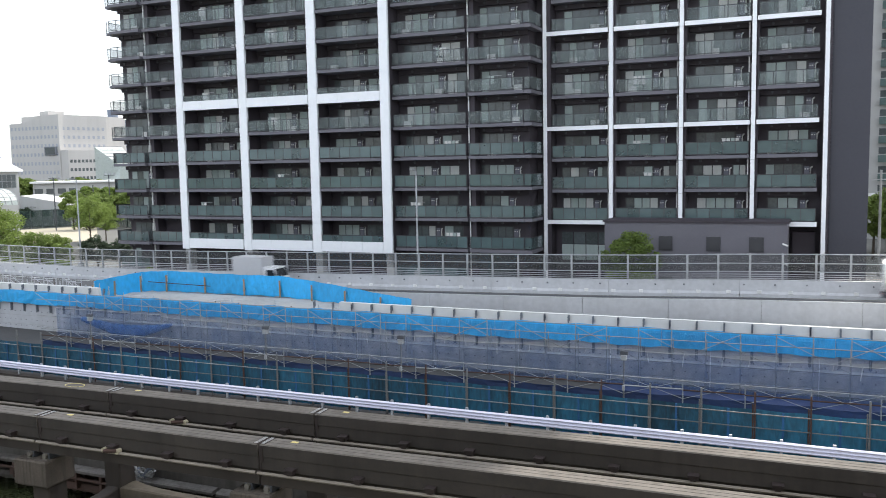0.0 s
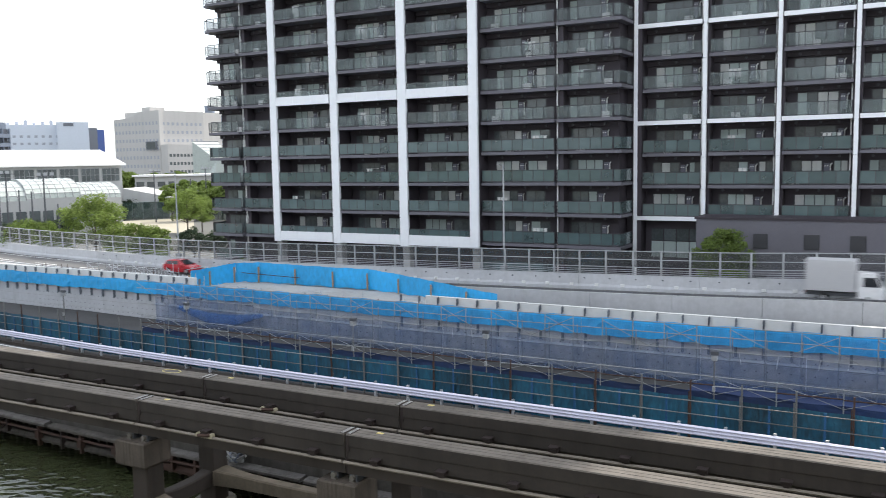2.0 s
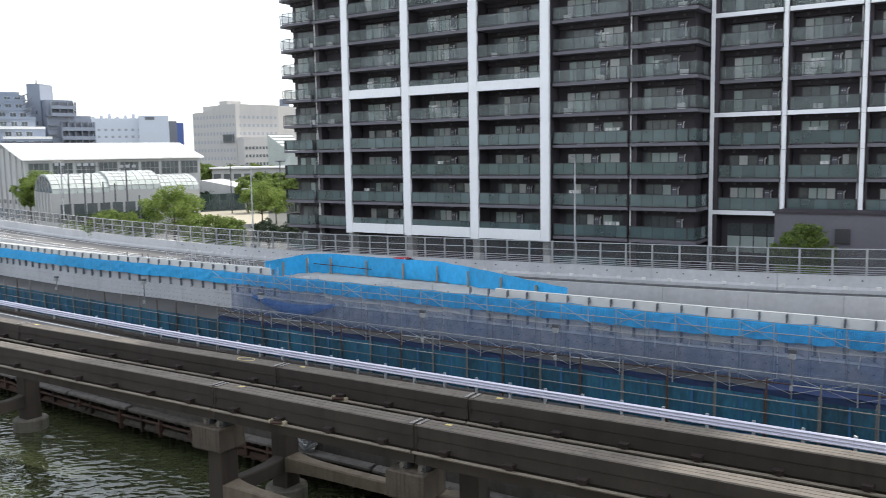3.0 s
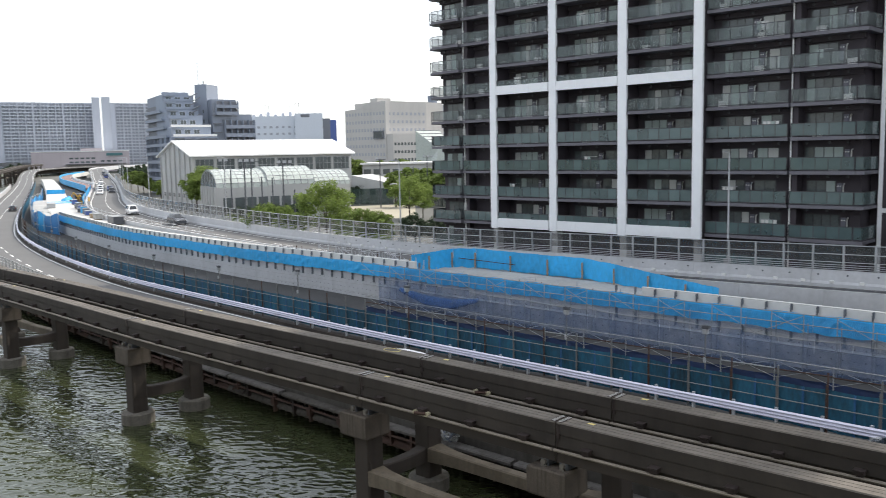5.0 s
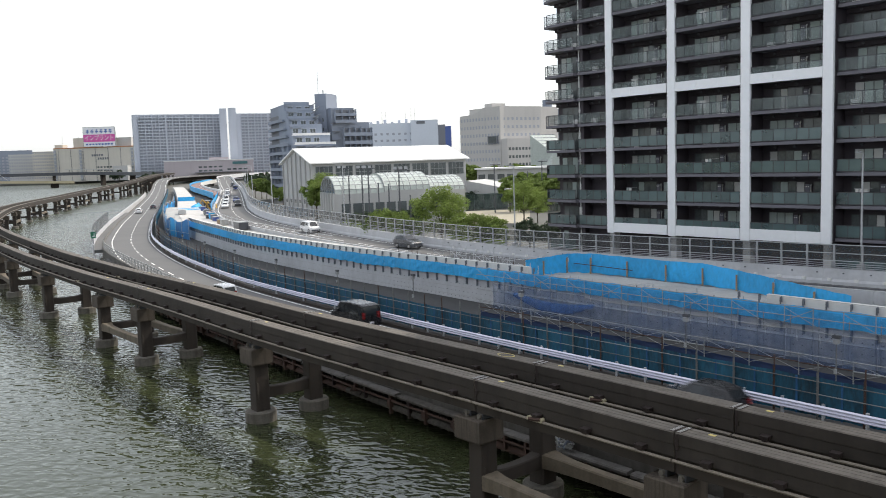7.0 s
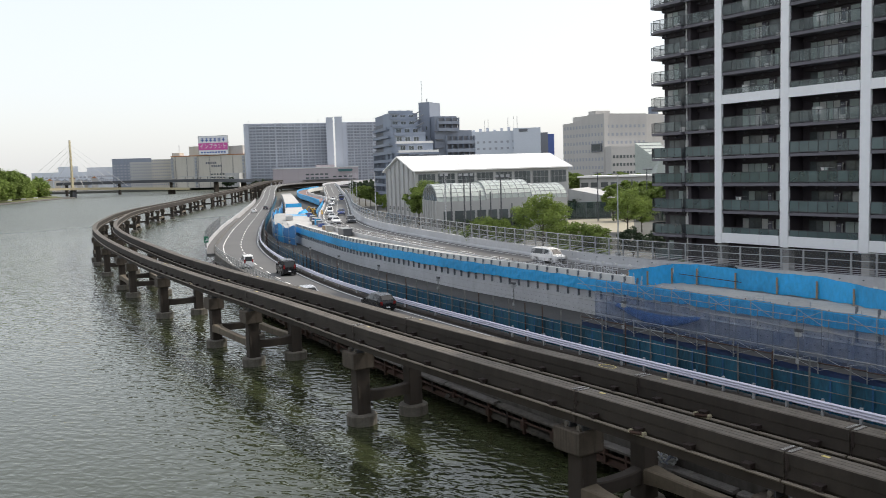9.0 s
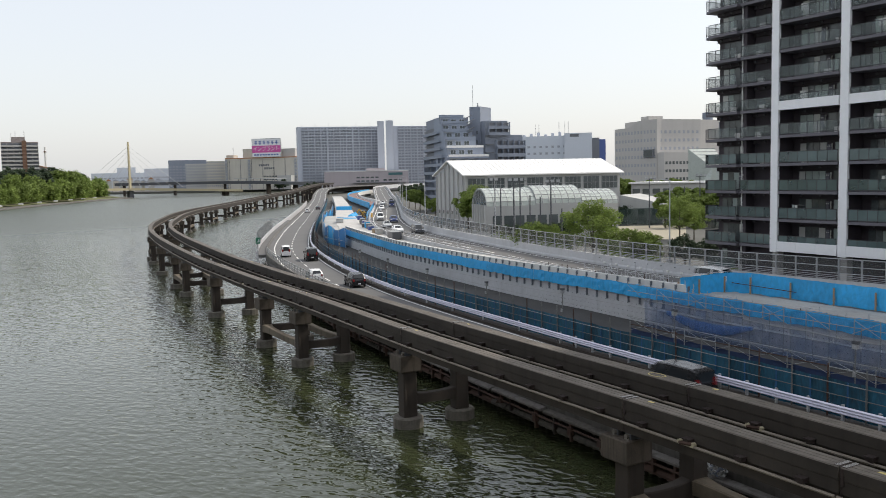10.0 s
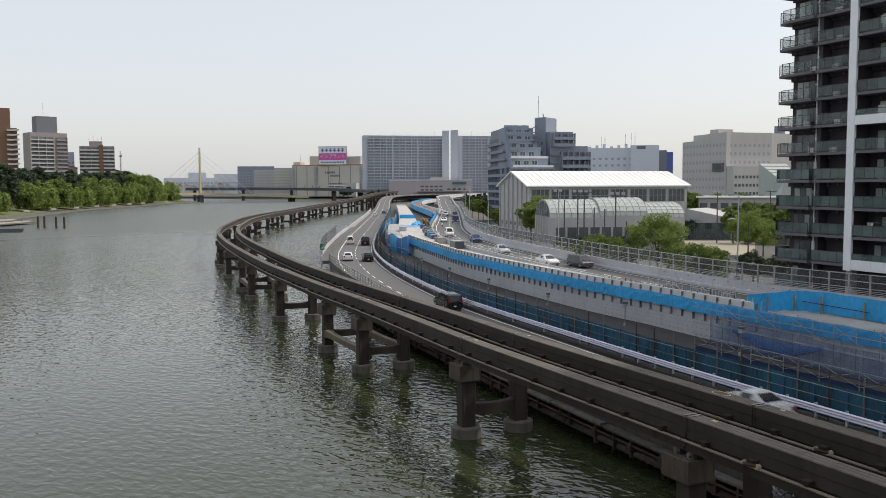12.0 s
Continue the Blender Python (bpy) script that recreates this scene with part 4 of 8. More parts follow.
def balconies():
    bays = [(73.6, 4.3, 76.0, 1), (69.15, 4.65, 76.35, 1), (63.2, 7.15, 75.62, 1), (54.88, 7.5, 75.62, 1), (46.27, 7.1, 75.62, 1), (38.15, 7.75, 76.3, 1), (30.2, 5.5, 76.3, 1),
            (23.05, 5.4, 79.9, 0), (17.05, 5.68, 80.05, 0), (10.75, 5.48, 80.05, 0), (4.65, 4.9, 80.05, 0)]
    for b, (s, w, n, left) in enumerate(bays):
        made = {}
        for j in range(-1 if left and (b == 0 or b > 4) else 0, STOREYS if left else STOREYS - 1):
            z = (LEVEL + j * FLOOR) if left else (RLEVEL + j * RFLOOR)
            if b in (6,) and j < 0:
                continue
            frosted = j < 4 if left else j < 3
            key = (frosted, j % 3)
            at = front(s, n, z)
            if key in made:
                copy_thing(made[key], at)
            else:
                made[key] = balcony(w, b * 31 + j * 7 + 3, FROSTED if frosted else SMOKED, (2.5 if n < 76 and b else 1.85) if left else 1.6)
                made[key].matrix_basis = at
    # short glass returns at the block's ends
    for j in range(0, STOREYS):
        z = LEVEL + j * FLOOR
        t = thing("balcony_return", "glass side screen at a balcony end", "balcony", front(24.68, 76.3, z), group="balcony ends")
        part("slab", Mesh().box((0, 0, -0.3), (0.75, 3.6, 0.0)), TOWER_MID, t)
        part("panel", Mesh().box((0.7, 0.05, 0.12), (0.72, 3.4, 1.16)), FROSTED if j < 4 else SMOKED, t)
        part("panel", Mesh().box((0.03, 0.04, 0.14), (0.67, 0.055, 1.16)), FROSTED if j < 4 else SMOKED, t)
        part("railing", Mesh().box((0, 0.02, 1.16), (0.75, 0.08, 1.22)).box((0.67, 0.02, 1.16), (0.73, 3.4, 1.22)), FRAME_DARK, t)
        t = thing("balcony_return", "glass side screen at a balcony end", "balcony", front(73.6, 76.0, z), group="balcony ends")
        part("slab", Mesh().box((-0.9, 0.6, -0.3), (-0.0, 5.5, 0.0)), TOWER_MID, t)
        part("panel", Mesh().box((-0.88, 0.65, 0.12), (-0.86, 5.4, 1.16)), FROSTED if j < 4 else SMOKED, t)
        part("railing", Mesh().box((-0.9, 0.6, 1.16), (-0.84, 5.4, 1.22)).box((-0.9, 0.6, 0.0), (-0.84, 0.66, 1.2)), FRAME_DARK, t)


balconies()

# ---- trees ----
def leaf_mesh(name, seed, clumps, per, radius, height, base, leaf, mat, squash=1.0, droop=0.0):
    """A crown of small leaf faces, gathered in rounded, uneven clumps round the limbs."""
    r = np.random.RandomState(seed)
    u = r.normal(size=(clumps, 3))
    u /= np.linalg.norm(u, axis=1, keepdims=True)
    rad = r.uniform(0.3, 1.0, (clumps, 1)) ** 0.5 * 0.86
    c = u * rad * np.array([radius, radius, (height - base) / 2]) * np.array([1, 1, squash])
    c[:, :2] *= 1 - 0.22 * np.clip(c[:, 2:3] / (height - base) * 2, -0.3, 1)
    c[:, 2] += (height + base) / 2
    c[:, :2] *= 1 + 0.12 * np.sin(c[:, 2:3] * 1.7 + seed)
    size = r.uniform(0.12, 0.26 if leaf < 0.3 else 0.33, (clumps, 1, 1)) * radius
    o = r.normal(size=(clumps, per, 3))
    o /= np.linalg.norm(o, axis=2, keepdims=True)
    p = (c[:, None, :] + o * r.uniform(0.35, 1.08, (clumps, per, 1)) ** 0.6 * size * np.array([1, 1, 0.75])).reshape(-1, 3)
    p[:, 2] = np.maximum(p[:, 2] - droop * np.abs(r.normal(size=len(p))), base * 0.6)
    n = len(p)
    nor = o.reshape(-1, 3) + r.normal(size=(n, 3)) * 0.55
    nor /= np.linalg.norm(nor, axis=1, keepdims=True)
    a = np.cross(nor, r.normal(size=(n, 3)))
    a /= np.linalg.norm(a, axis=1, keepdims=True)
    b = np.cross(nor, a)
    k = leaf * r.uniform(0.6, 1.4, (n, 1))
    v = np.stack([p - a * k, p + b * k * 0.6, p + a * k, p - b * k * 0.6], 1).reshape(-1, 3)
    me = bpy.data.meshes.new(name)
    me.from_pydata(v.tolist(), [], np.arange(4 * n).reshape(-1, 4).tolist())
    me.materials.append(mat)
    return me, c


def tree_kind(seed, height, radius, base, mat, clumps=60, per=60, leaf=0.2, trunk=0.18, squash=1.0, label="", droop=0.0):
    t = thing("tree", label or "leafy green tree with an uneven crown", "tree")
    crown, c = leaf_mesh("crown", seed, clumps, per, radius, height, base, leaf, mat, squash, droop)
    wood = Mesh()
    top = Vector((0.1, 0.05, base + (height - base) * 0.55))
    wood.bar((0, 0, 0), (0.04, 0.02, base), trunk, 8, r2=trunk * 0.75)
    wood.bar((0.04, 0.02, base), top, trunk * 0.75, 7, r2=trunk * 0.3)
    for q in c[:7 if leaf < 0.2 else 0]:
        f = min(max((q[2] - base) / (height - base), 0.1), 0.7) * 0.6
        wood.bar(Vector((0.04, 0.02, base)).lerp(top, f), Vector(q) * 0.9, trunk * 0.4, 5, r2=trunk * 0.1)
    part("trunk", wood, BARK, t)
    part("crown", crown, None, t)
    return t


def plant(kind, x, y, z=2.85, turn=0.0, k=1.0):
    return copy_thing(kind, pose(x, y, z, 0, 0, turn)) if k == 1.0 else scaled(kind, x, y, z, turn, k)


def scaled(kind, x, y, z, turn, k):
    ob = copy_thing(kind, pose(x, y, z, 0, 0, turn))
    ob.scale = (k, k, k)
    return ob


def trees():
    rnd = random.Random(21)
    big = tree_kind(1, 10.2, 4.6, 2.0, LEAF_BRIGHT, 95, 120, 0.13, 0.2, 0.95, label="bright green leafy tree behind the road fence")
    p = bearing(27.95, 119)
    big.matrix_basis = pose(p.x, p.y, 2.85)
    shrub = tree_kind(2, 4.6, 2.4, 0.7, LEAF, 60, 110, 0.1, 0.08, label="loose green shrub behind the road fence")
    p = bearing(26.56, 112)
    shrub.matrix_basis = pose(p.x, p.y, 2.85)
    for az, d, k in ((22.4, 165, 0.9), (21.5, 170, 0.75), (35.5, 203, 1.15), (35.0, 200, 0.8)):
        p = bearing(az, d)
        plant(big, p.x, p.y, 2.85, rnd.random() * 360, k)
    for az, d, k in ((25.5, 116, 1.3), (24.5, 115, 1.2), (31.71, 126, 1.4), (30.9, 127, 1.3), (30.25, 121, 1.15), (24.39, 112, 0.6), (33.07, 131, 0.9), (34.11, 140, 0.9), (19.16, 101, 0.5), (17.9, 99, 0.45)):
        p = bearing(az, d)
        plant(shrub, p.x, p.y, 2.85, rnd.random() * 360, k)
    dark = tree_kind(3, 5.6, 2.6, 1.2, LEAF_DARK, 50, 90, 0.12, 0.14, 0.8, label="dark clipped pine beside the sports court")
    p = bearing(22.08, 113)
    dark.matrix_basis = pose(p.x, p.y, 2.9)
    p = bearing(20.77, 116)
    plant(dark, p.x, p.y, 2.85, 80, 0.85)
    mid = tree_kind(4, 8.8, 3.3, 2.4, LEAF, 55, 60, 0.26, 0.2, label="green tree in the school yard")
    p = bearing(23.28, 236)
    mid.matrix_basis = pose(p.x, p.y, 2.85)
    for az, d, k in ((22.40, 238, 1.1), (21.46, 240, 1.05), (20.63, 234, 1.1), (19.68, 232, 1.0), (23.97, 246, 0.8), (36.15, 205, 1.15), (25.75, 330, 1.3), (25.12, 326, 1.2), (24.39, 332, 1.25),
                     (23.55, 335, 1.2), (22.72, 330, 1.3), (21.88, 330, 1.2), (32.65, 300, 1.3), (29.72, 330, 1.2), (39.34, 330, 0.9), (39.66, 345, 1.0), (40.07, 360, 0.95), (38.92, 300, 0.7), (38.30, 262, 0.8),
                     (23.3, 206, 0.95), (22.6, 203, 0.8), (21.8, 206, 1.0), (21.0, 204, 0.9), (20.2, 206, 1.0), (27.6, 272, 1.45), (26.9, 268, 1.5), (26.1, 272, 1.4), (37.56, 240, 0.7), (36.41, 480, 2.0), (-28.20, 112, 1.2), (-26.74, 120, 1.0), (-29.77, 118, 1.25)):
        p = bearing(az, d)
        plant(mid, p.x, p.y, 2.85, rnd.random() * 360, k)
    clip = tree_kind(5, 7.5, 2.75, 1.5, LEAF, 110, 110, 0.1, 0.16, 0.95, label="dense rounded evergreen before the annex")
    p = sn(14.2, 73.2)
    clip.matrix_basis = pose(p.x, p.y, 2.85)
    for k in range(8):
        p = bearing(26.9 - k * 0.5, 224 + k)
        plant(dark, p.x, p.y, 2.7, k * 50, 0.95 if k % 3 else 1.2)
    # hedge below the arched hall
    for k in range(9):
        p = bearing(34.2 - k * 0.62, 168 + k)
        plant(dark, p.x, p.y, 2.6, k * 40, 0.72)
    # park on the far bank
    park = [tree_kind(10 + k, h, r, 0.4, m, 85, 120, 0.55, 0.35, label=lb, droop=dr) for k, (h, r, m, lb, dr) in enumerate((
        (19, 9.5, LEAF, "broad green park tree on the far bank", 1.6), (28, 8.5, LEAF_DARK, "dark pine in the waterside park", 0.0),
        (15.5, 8.5, LEAF_BRIGHT, "fresh green willow on the far bank", 3.0), (31, 9, LEAF_DARK, "tall dark park tree on the far bank", 0.0)))]
    place = []
    for i in range(20):
        f = i / 19
        q = Vector((-468, 148, 0)).lerp(Vector((-838, 496, 0)), f)
        place.append((q.x + rnd.uniform(-7, 3), q.y + rnd.uniform(-4, 4), (2, 0, 2, 2, 0)[i % 5], rnd.uniform(0.95, 1.25) * (1.12 if i in (2, 3, 17, 18) else 1.0)))
    for row in range(1, 3):
        for i in range(19):
            f = (i + 0.33 * row) / 19
            q = Vector((-472 - 10 * row, 138, 0)).lerp(Vector((-838 - 9 * row, 484, 0)), f)
            place.append((q.x + rnd.uniform(-4, 4), q.y + rnd.uniform(-4, 4), rnd.choice((1, 1, 3, 1)), rnd.uniform(0.85, 1.1) * (1.0 - 0.2 * (f > 0.85))))
    for k, (x, y, kind, sc) in enumerate(place):
        if k < 4:
            park[k].matrix_basis = pose(x, y, 3.0)
        else:
            plant(park[kind], x, y, 2.95, rnd.random() * 360, sc)
    for az, d, sc in ((61.9, 850, 1.5), (61.1, 870, 1.45)):
        p = bearing(az, d)
        plant(park[0], p.x, p.y, 2.95, az * 50, sc)


trees()


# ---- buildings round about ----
# Slab and haze walls: aerial haze is put into the pale blue.
SLAB_WALL = surface("hazy_blue_grey_render", (0.47, 0.50, 0.565), 0.8, var=0.06, size=4, stain=0.1)
HAZE_WALL = surface("haze_tinted_blue_wall", (0.56, 0.60, 0.66), 0.9, var=0.05, size=6)
# Shade behind far balconies, lifted by haze, mixed into one grey; also far windows.
SLAB_SHADE = surface("hazy_shade_grey", (0.33, 0.35, 0.39), 0.8, var=0.15, size=3)
SIGN_TEAL = surface("dull_green_sign", (0.05, 0.14, 0.15), 0.5, var=0.1, size=2)
PALE_WALL = surface("pale_grey_render", (0.44, 0.44, 0.43), 0.8, var=0.06, size=4, stain=0.12)
WARM_WALL = surface("pale_grey_tile_cladding", (0.47, 0.455, 0.435), 0.8, var=0.06, size=4, stain=0.1)
BLUE_WALL = surface("blue_grey_render", (0.23, 0.26, 0.315), 0.8, var=0.06, size=4, stain=0.12)
BLUE_PALE = surface("pale_blue_render", (0.265, 0.305, 0.375), 0.8, var=0.07, size=3, stain=0.15)
MAUVE_WALL = surface("mauve_grey_render", (0.42, 0.375, 0.395), 0.8, var=0.05, size=5, stain=0.1)
CREAM_WALL = surface("cream_wall", (0.54, 0.51, 0.45), 0.8, var=0.06, size=4, stain=0.15)
BROWN_WALL = surface("brown_tile", (0.17, 0.095, 0.06), 0.7, var=0.08, size=4)
TAUPE_WALL = surface("taupe_tile", (0.27, 0.24, 0.23), 0.7, var=0.08, size=4)
SHADE_WALL = surface("shade_grey_cladding", (0.15, 0.16, 0.18), 0.7, var=0.08, size=4)
ROOF_WHITE = surface("white_metal_roof", (0.82, 0.81, 0.79), 0.45, var=0.05, size=3, bump=0.05)
ROOF_ORANGE = surface("orange_roof_tile", (0.40, 0.20, 0.10), 0.8, var=0.15, size=2)
ARCH_GLASS = surface("milky_arched_glazing", (0.40, 0.44, 0.41), 0.3, var=0.1, size=3, bump=0.0)
NAVY = surface("navy_cladding", (0.06, 0.10, 0.28), 0.5, var=0.1, size=3)
GREEN_NET = clear("dark_green_net", (0.03, 0.06, 0.05), 0.55, 0.9)
PINK = surface("pink_print", (0.62, 0.10, 0.36), 0.5, var=0.1, size=6, bump=0)
PRINT_WHITE = surface("white_print", (0.75, 0.75, 0.78), 0.5, var=0.03, bump=0)
PRINT_BLUE = surface("blue_print", (0.09, 0.15, 0.40), 0.5, var=0.05, bump=0)


def span(p, q):
    """Pose at p with x towards q and y away from the eye, and the length."""
    v = q - p
    return Matrix.Translation((p.x, p.y, 0)) @ Matrix.Rotation(math.atan2(v.y, v.x), 4, "Z"), Vector((v.x, v.y)).length


def windows(t, w, z0, dz, rows, cols, size, mat=WINDOW, x0=0.0, side=False, depth=0.0, frame=True):
    """Single windows on the front (or the end wall) of a thing."""
    ww, wh = size
    pane = Mesh().box((-ww / 2, -0.05, 0), (ww / 2, 0.05, wh))
    d = pane.data("window", mat)
    for r in range(rows):
        for c in range(cols):
            u = x0 + (w - x0) * (c + 0.5) / cols
            m = pose(u, -0.02, z0 + r * dz) if not side else pose(side, (c + 0.5) * depth / cols, z0 + r * dz, 0, 0, 90)
            part("window", d, None, t, m=m)


def galleries(t, w, z0, dz, rows, mat, dark, bays, out=1.1, x0=0.0, y0=0.0, rail=1.05):
    """Open balcony rows: floor with parapet, dark panel standing in for shade, and party fins."""
    part("shade_panel", Mesh().box((x0 + 0.2, y0 - 0.06, z0), (w - 0.2, y0 - 0.02, z0 + rows * dz - 0.3)), dark, t)
    for r in range(rows):
        z = z0 + r * dz
        m = Mesh().box((x0, y0 - out, z - 0.2), (w, y0 - 0.07, z)).box((x0, y0 - out, z), (w, y0 - out + 0.12, z + rail))
        part("balcony_parapet", m, mat, t)
    fin = Mesh().box((-0.12, y0 - out + 0.13, z0), (0.12, y0 - 0.07, z0 + rows * dz - 0.2)).data("fin", mat)
    for k in range(bays + 1):
        part("fin", fin, None, t, m=pose(x0 + (w - x0) * k / bays, 0, 0))


def block_on(t, name, x0, x1, y0, y1, z0, z1, mat, label=""):
    return part(name, Mesh().box((x0, y0, z0), (x1, y1, z1)), mat, t, label)


def office():
    m, w = span(bearing(26.48, 470), bearing(23.82, 445))
    t = thing("office_building", "pale stepped office building with rows of small windows", "office building", m)
    wl = Mesh()
    wl.loft([[(0, 0, 2.9), (0, 0, 38.6), (w * 0.35, 0, 39.0), (w * 0.6, 0, 42.0), (w, 0, 42.2), (w, 0, 2.9)],
             [(0, 42, 2.9), (0, 42, 38.6), (w * 0.35, 42, 39.0), (w * 0.6, 42, 42.0), (w, 42, 42.2), (w, 42, 2.9)]])
    part("wall", wl, WARM_WALL, t)
    windows(t, w - 0.5, 14.3, 4.2, 6, 13, (1.1, 1.6), SLAB_SHADE, x0=0.5)
    bay = part("bay_window", Mesh().box((w * 0.72, -0.9, 23.2), (w * 0.95, 0, 27.2)), SHADE_WALL, t, "projecting dark bay window")
    part("pane", Mesh().box((w * 0.74, -0.95, 23.6), (w * 0.93, -0.9, 26.8)), WINDOW, bay)
    m2, w2 = span(bearing(23.82, 445.5), bearing(20.84, 462))
    r = thing("office_wing", "pale office wing with rows of small windows", "office building", m2)
    block_on(r, "wall", 0.1, w2 * 0.9, 0, 30, 2.9, 42.1, WARM_WALL)
    block_on(r, "podium", 0.1, w2 * 1.02, -6, 0, 2.9, 25.5, WARM_WALL)
    windows(r, w2 * 0.88, 26.8, 4.1, 3, 9, (1.3, 1.5), SLAB_SHADE, x0=1)
    d = Mesh().box((-0.65, -0.05, 0), (0.65, 0.05, 1.4)).data("window", WINDOW)
    for rr in range(4):
        for c in range(11):
            part("window", d, None, r, m=pose(1.6 + c * 2.05, -6.02, 7.5 + rr * 4.0))
    block_on(r, "plant_room", 1.0, 9.5, 9, 16, 42.1, 44.2, WARM_WALL)
    # slanted white skylight roof beside it
    m3, w3 = span(bearing(20.8, 380), bearing(19.45, 384))
    k = thing("slanted_glass_roof", "white slanted gridded glass roof", "roof", m3)
    s = Mesh()
    s.loft([[(0, 0, 2.9), (w3, 0, 2.9), (w3, 0, 16.8), (3.0, 0, 17.2)], [(-2.0, 14, 2.9), (w3, 14, 2.9), (w3, 14, 25.5), (-2.0, 14, 25.5)]])
    part("glazing", s, ARCH_GLASS, k)
    for g in range(7):
        f = g / 6
        part("glazing_bar", Mesh().bar((3.0 - 5.0 * f, 14 * f - 0.1, 17.3 + 8.3 * f), (w3, 14 * f - 0.1, 16.9 + 8.7 * f), 0.09, 4), SHADE_WALL, k)
    # tall slim block behind
    m4, w4 = span(bearing(21.46, 640), bearing(19.79, 640))
    a = thing("apartment_block", "distant blue-grey apartment block with a water tank", "apartment block", m4)
    block_on(a, "wall", 0, w4, 0, 16, 2.9, 50, BLUE_WALL)
    windows(a, w4, 24, 3.3, 7, 5, (1.8, 1.5))
    tank = Mesh().bar((w4 * 0.45, 5, 50), (w4 * 0.45, 5, 57), 3.6, 12)
    part("water_tank", tank, BLUE_WALL, a)


def gym():
    m, w = span(bearing(36.33, 214), bearing(26.17, 232))
    t = thing("gymnasium", "school gymnasium with a white metal gable roof and band of windows", "gymnasium", m)
    eave, ridge = 16.1, 19.7
    wl = Mesh()
    d = 24.0
    wl.loft([[(0, 0, 2.9), (0, 0, eave), (0, d / 2, ridge - 0.1), (0, d, eave), (0, d, 2.9)],
             [(w, 0, 2.9), (w, 0, eave), (w, d / 2, ridge - 0.1), (w, d, eave), (w, d, 2.9)]])
    part("wall", wl, PALE_WALL, t)
    rf = Mesh()
    o = 0.8
    for a, b in ((-o, d / 2), (d + o, d / 2)):
        za = eave - 0.25
        rf.loft([[(-o, a, za), (-o, a, za + 0.3), (-o, b, ridge + 0.3), (-o, b, ridge)], [(w + o, a, za), (w + o, a, za + 0.3), (w + o, b, ridge + 0.3), (w + o, b, ridge)]])
    seams = []
    for k in range(30):
        x = -o + (w + 2 * o) * k / 29
        seams.append(Mesh().bar((x, -o, eave + 0.09), (x, d / 2, ridge + 0.34), 0.06, 4))
    roof = part("roof", rf, ROOF_WHITE, t, "white standing seam metal roof")
    for seam in seams:
        part("seam", seam, ROOF_WHITE, roof)
    for k in range(8):
        x0 = 0.4 + (w - 0.8) * k / 8
        x1 = 0.4 + (w - 0.8) * (k + 1) / 8
        wd = part("window_band", Mesh().box((x0 + 0.3, -0.12, 12.0), (x1 - 0.3, -0.02, 15.3)), STEEL_GREY, t)
        for i in range(4):
            for j in range(2):
                a, b = x0 + 0.4 + (x1 - x0 - 0.8) * i / 4, x0 + 0.4 + (x1 - x0 - 0.8) * (i + 1) / 4
                part("pane", Mesh().box((a + 0.07, -0.16, 12.1 + j * 1.58), (b - 0.07, -0.12, 13.58 + j * 1.58)), WINDOW, wd)
    for k in range(7):
        y = 1.2 + k * 3.6
        part("pilaster", Mesh().box((-0.35, y - 0.2, 2.9), (0.0, y + 0.2, eave + (ridge - eave) * (1 - abs(y - d / 2) / (d / 2)) - 0.5)), PALE_WALL, t)
    for k in range(6):
        part("slit_window", Mesh().box((-0.06, 2.2 + k * 3.6, 6.0), (0.0, 3.6 + k * 3.6, 6.9)), WINDOW, t)


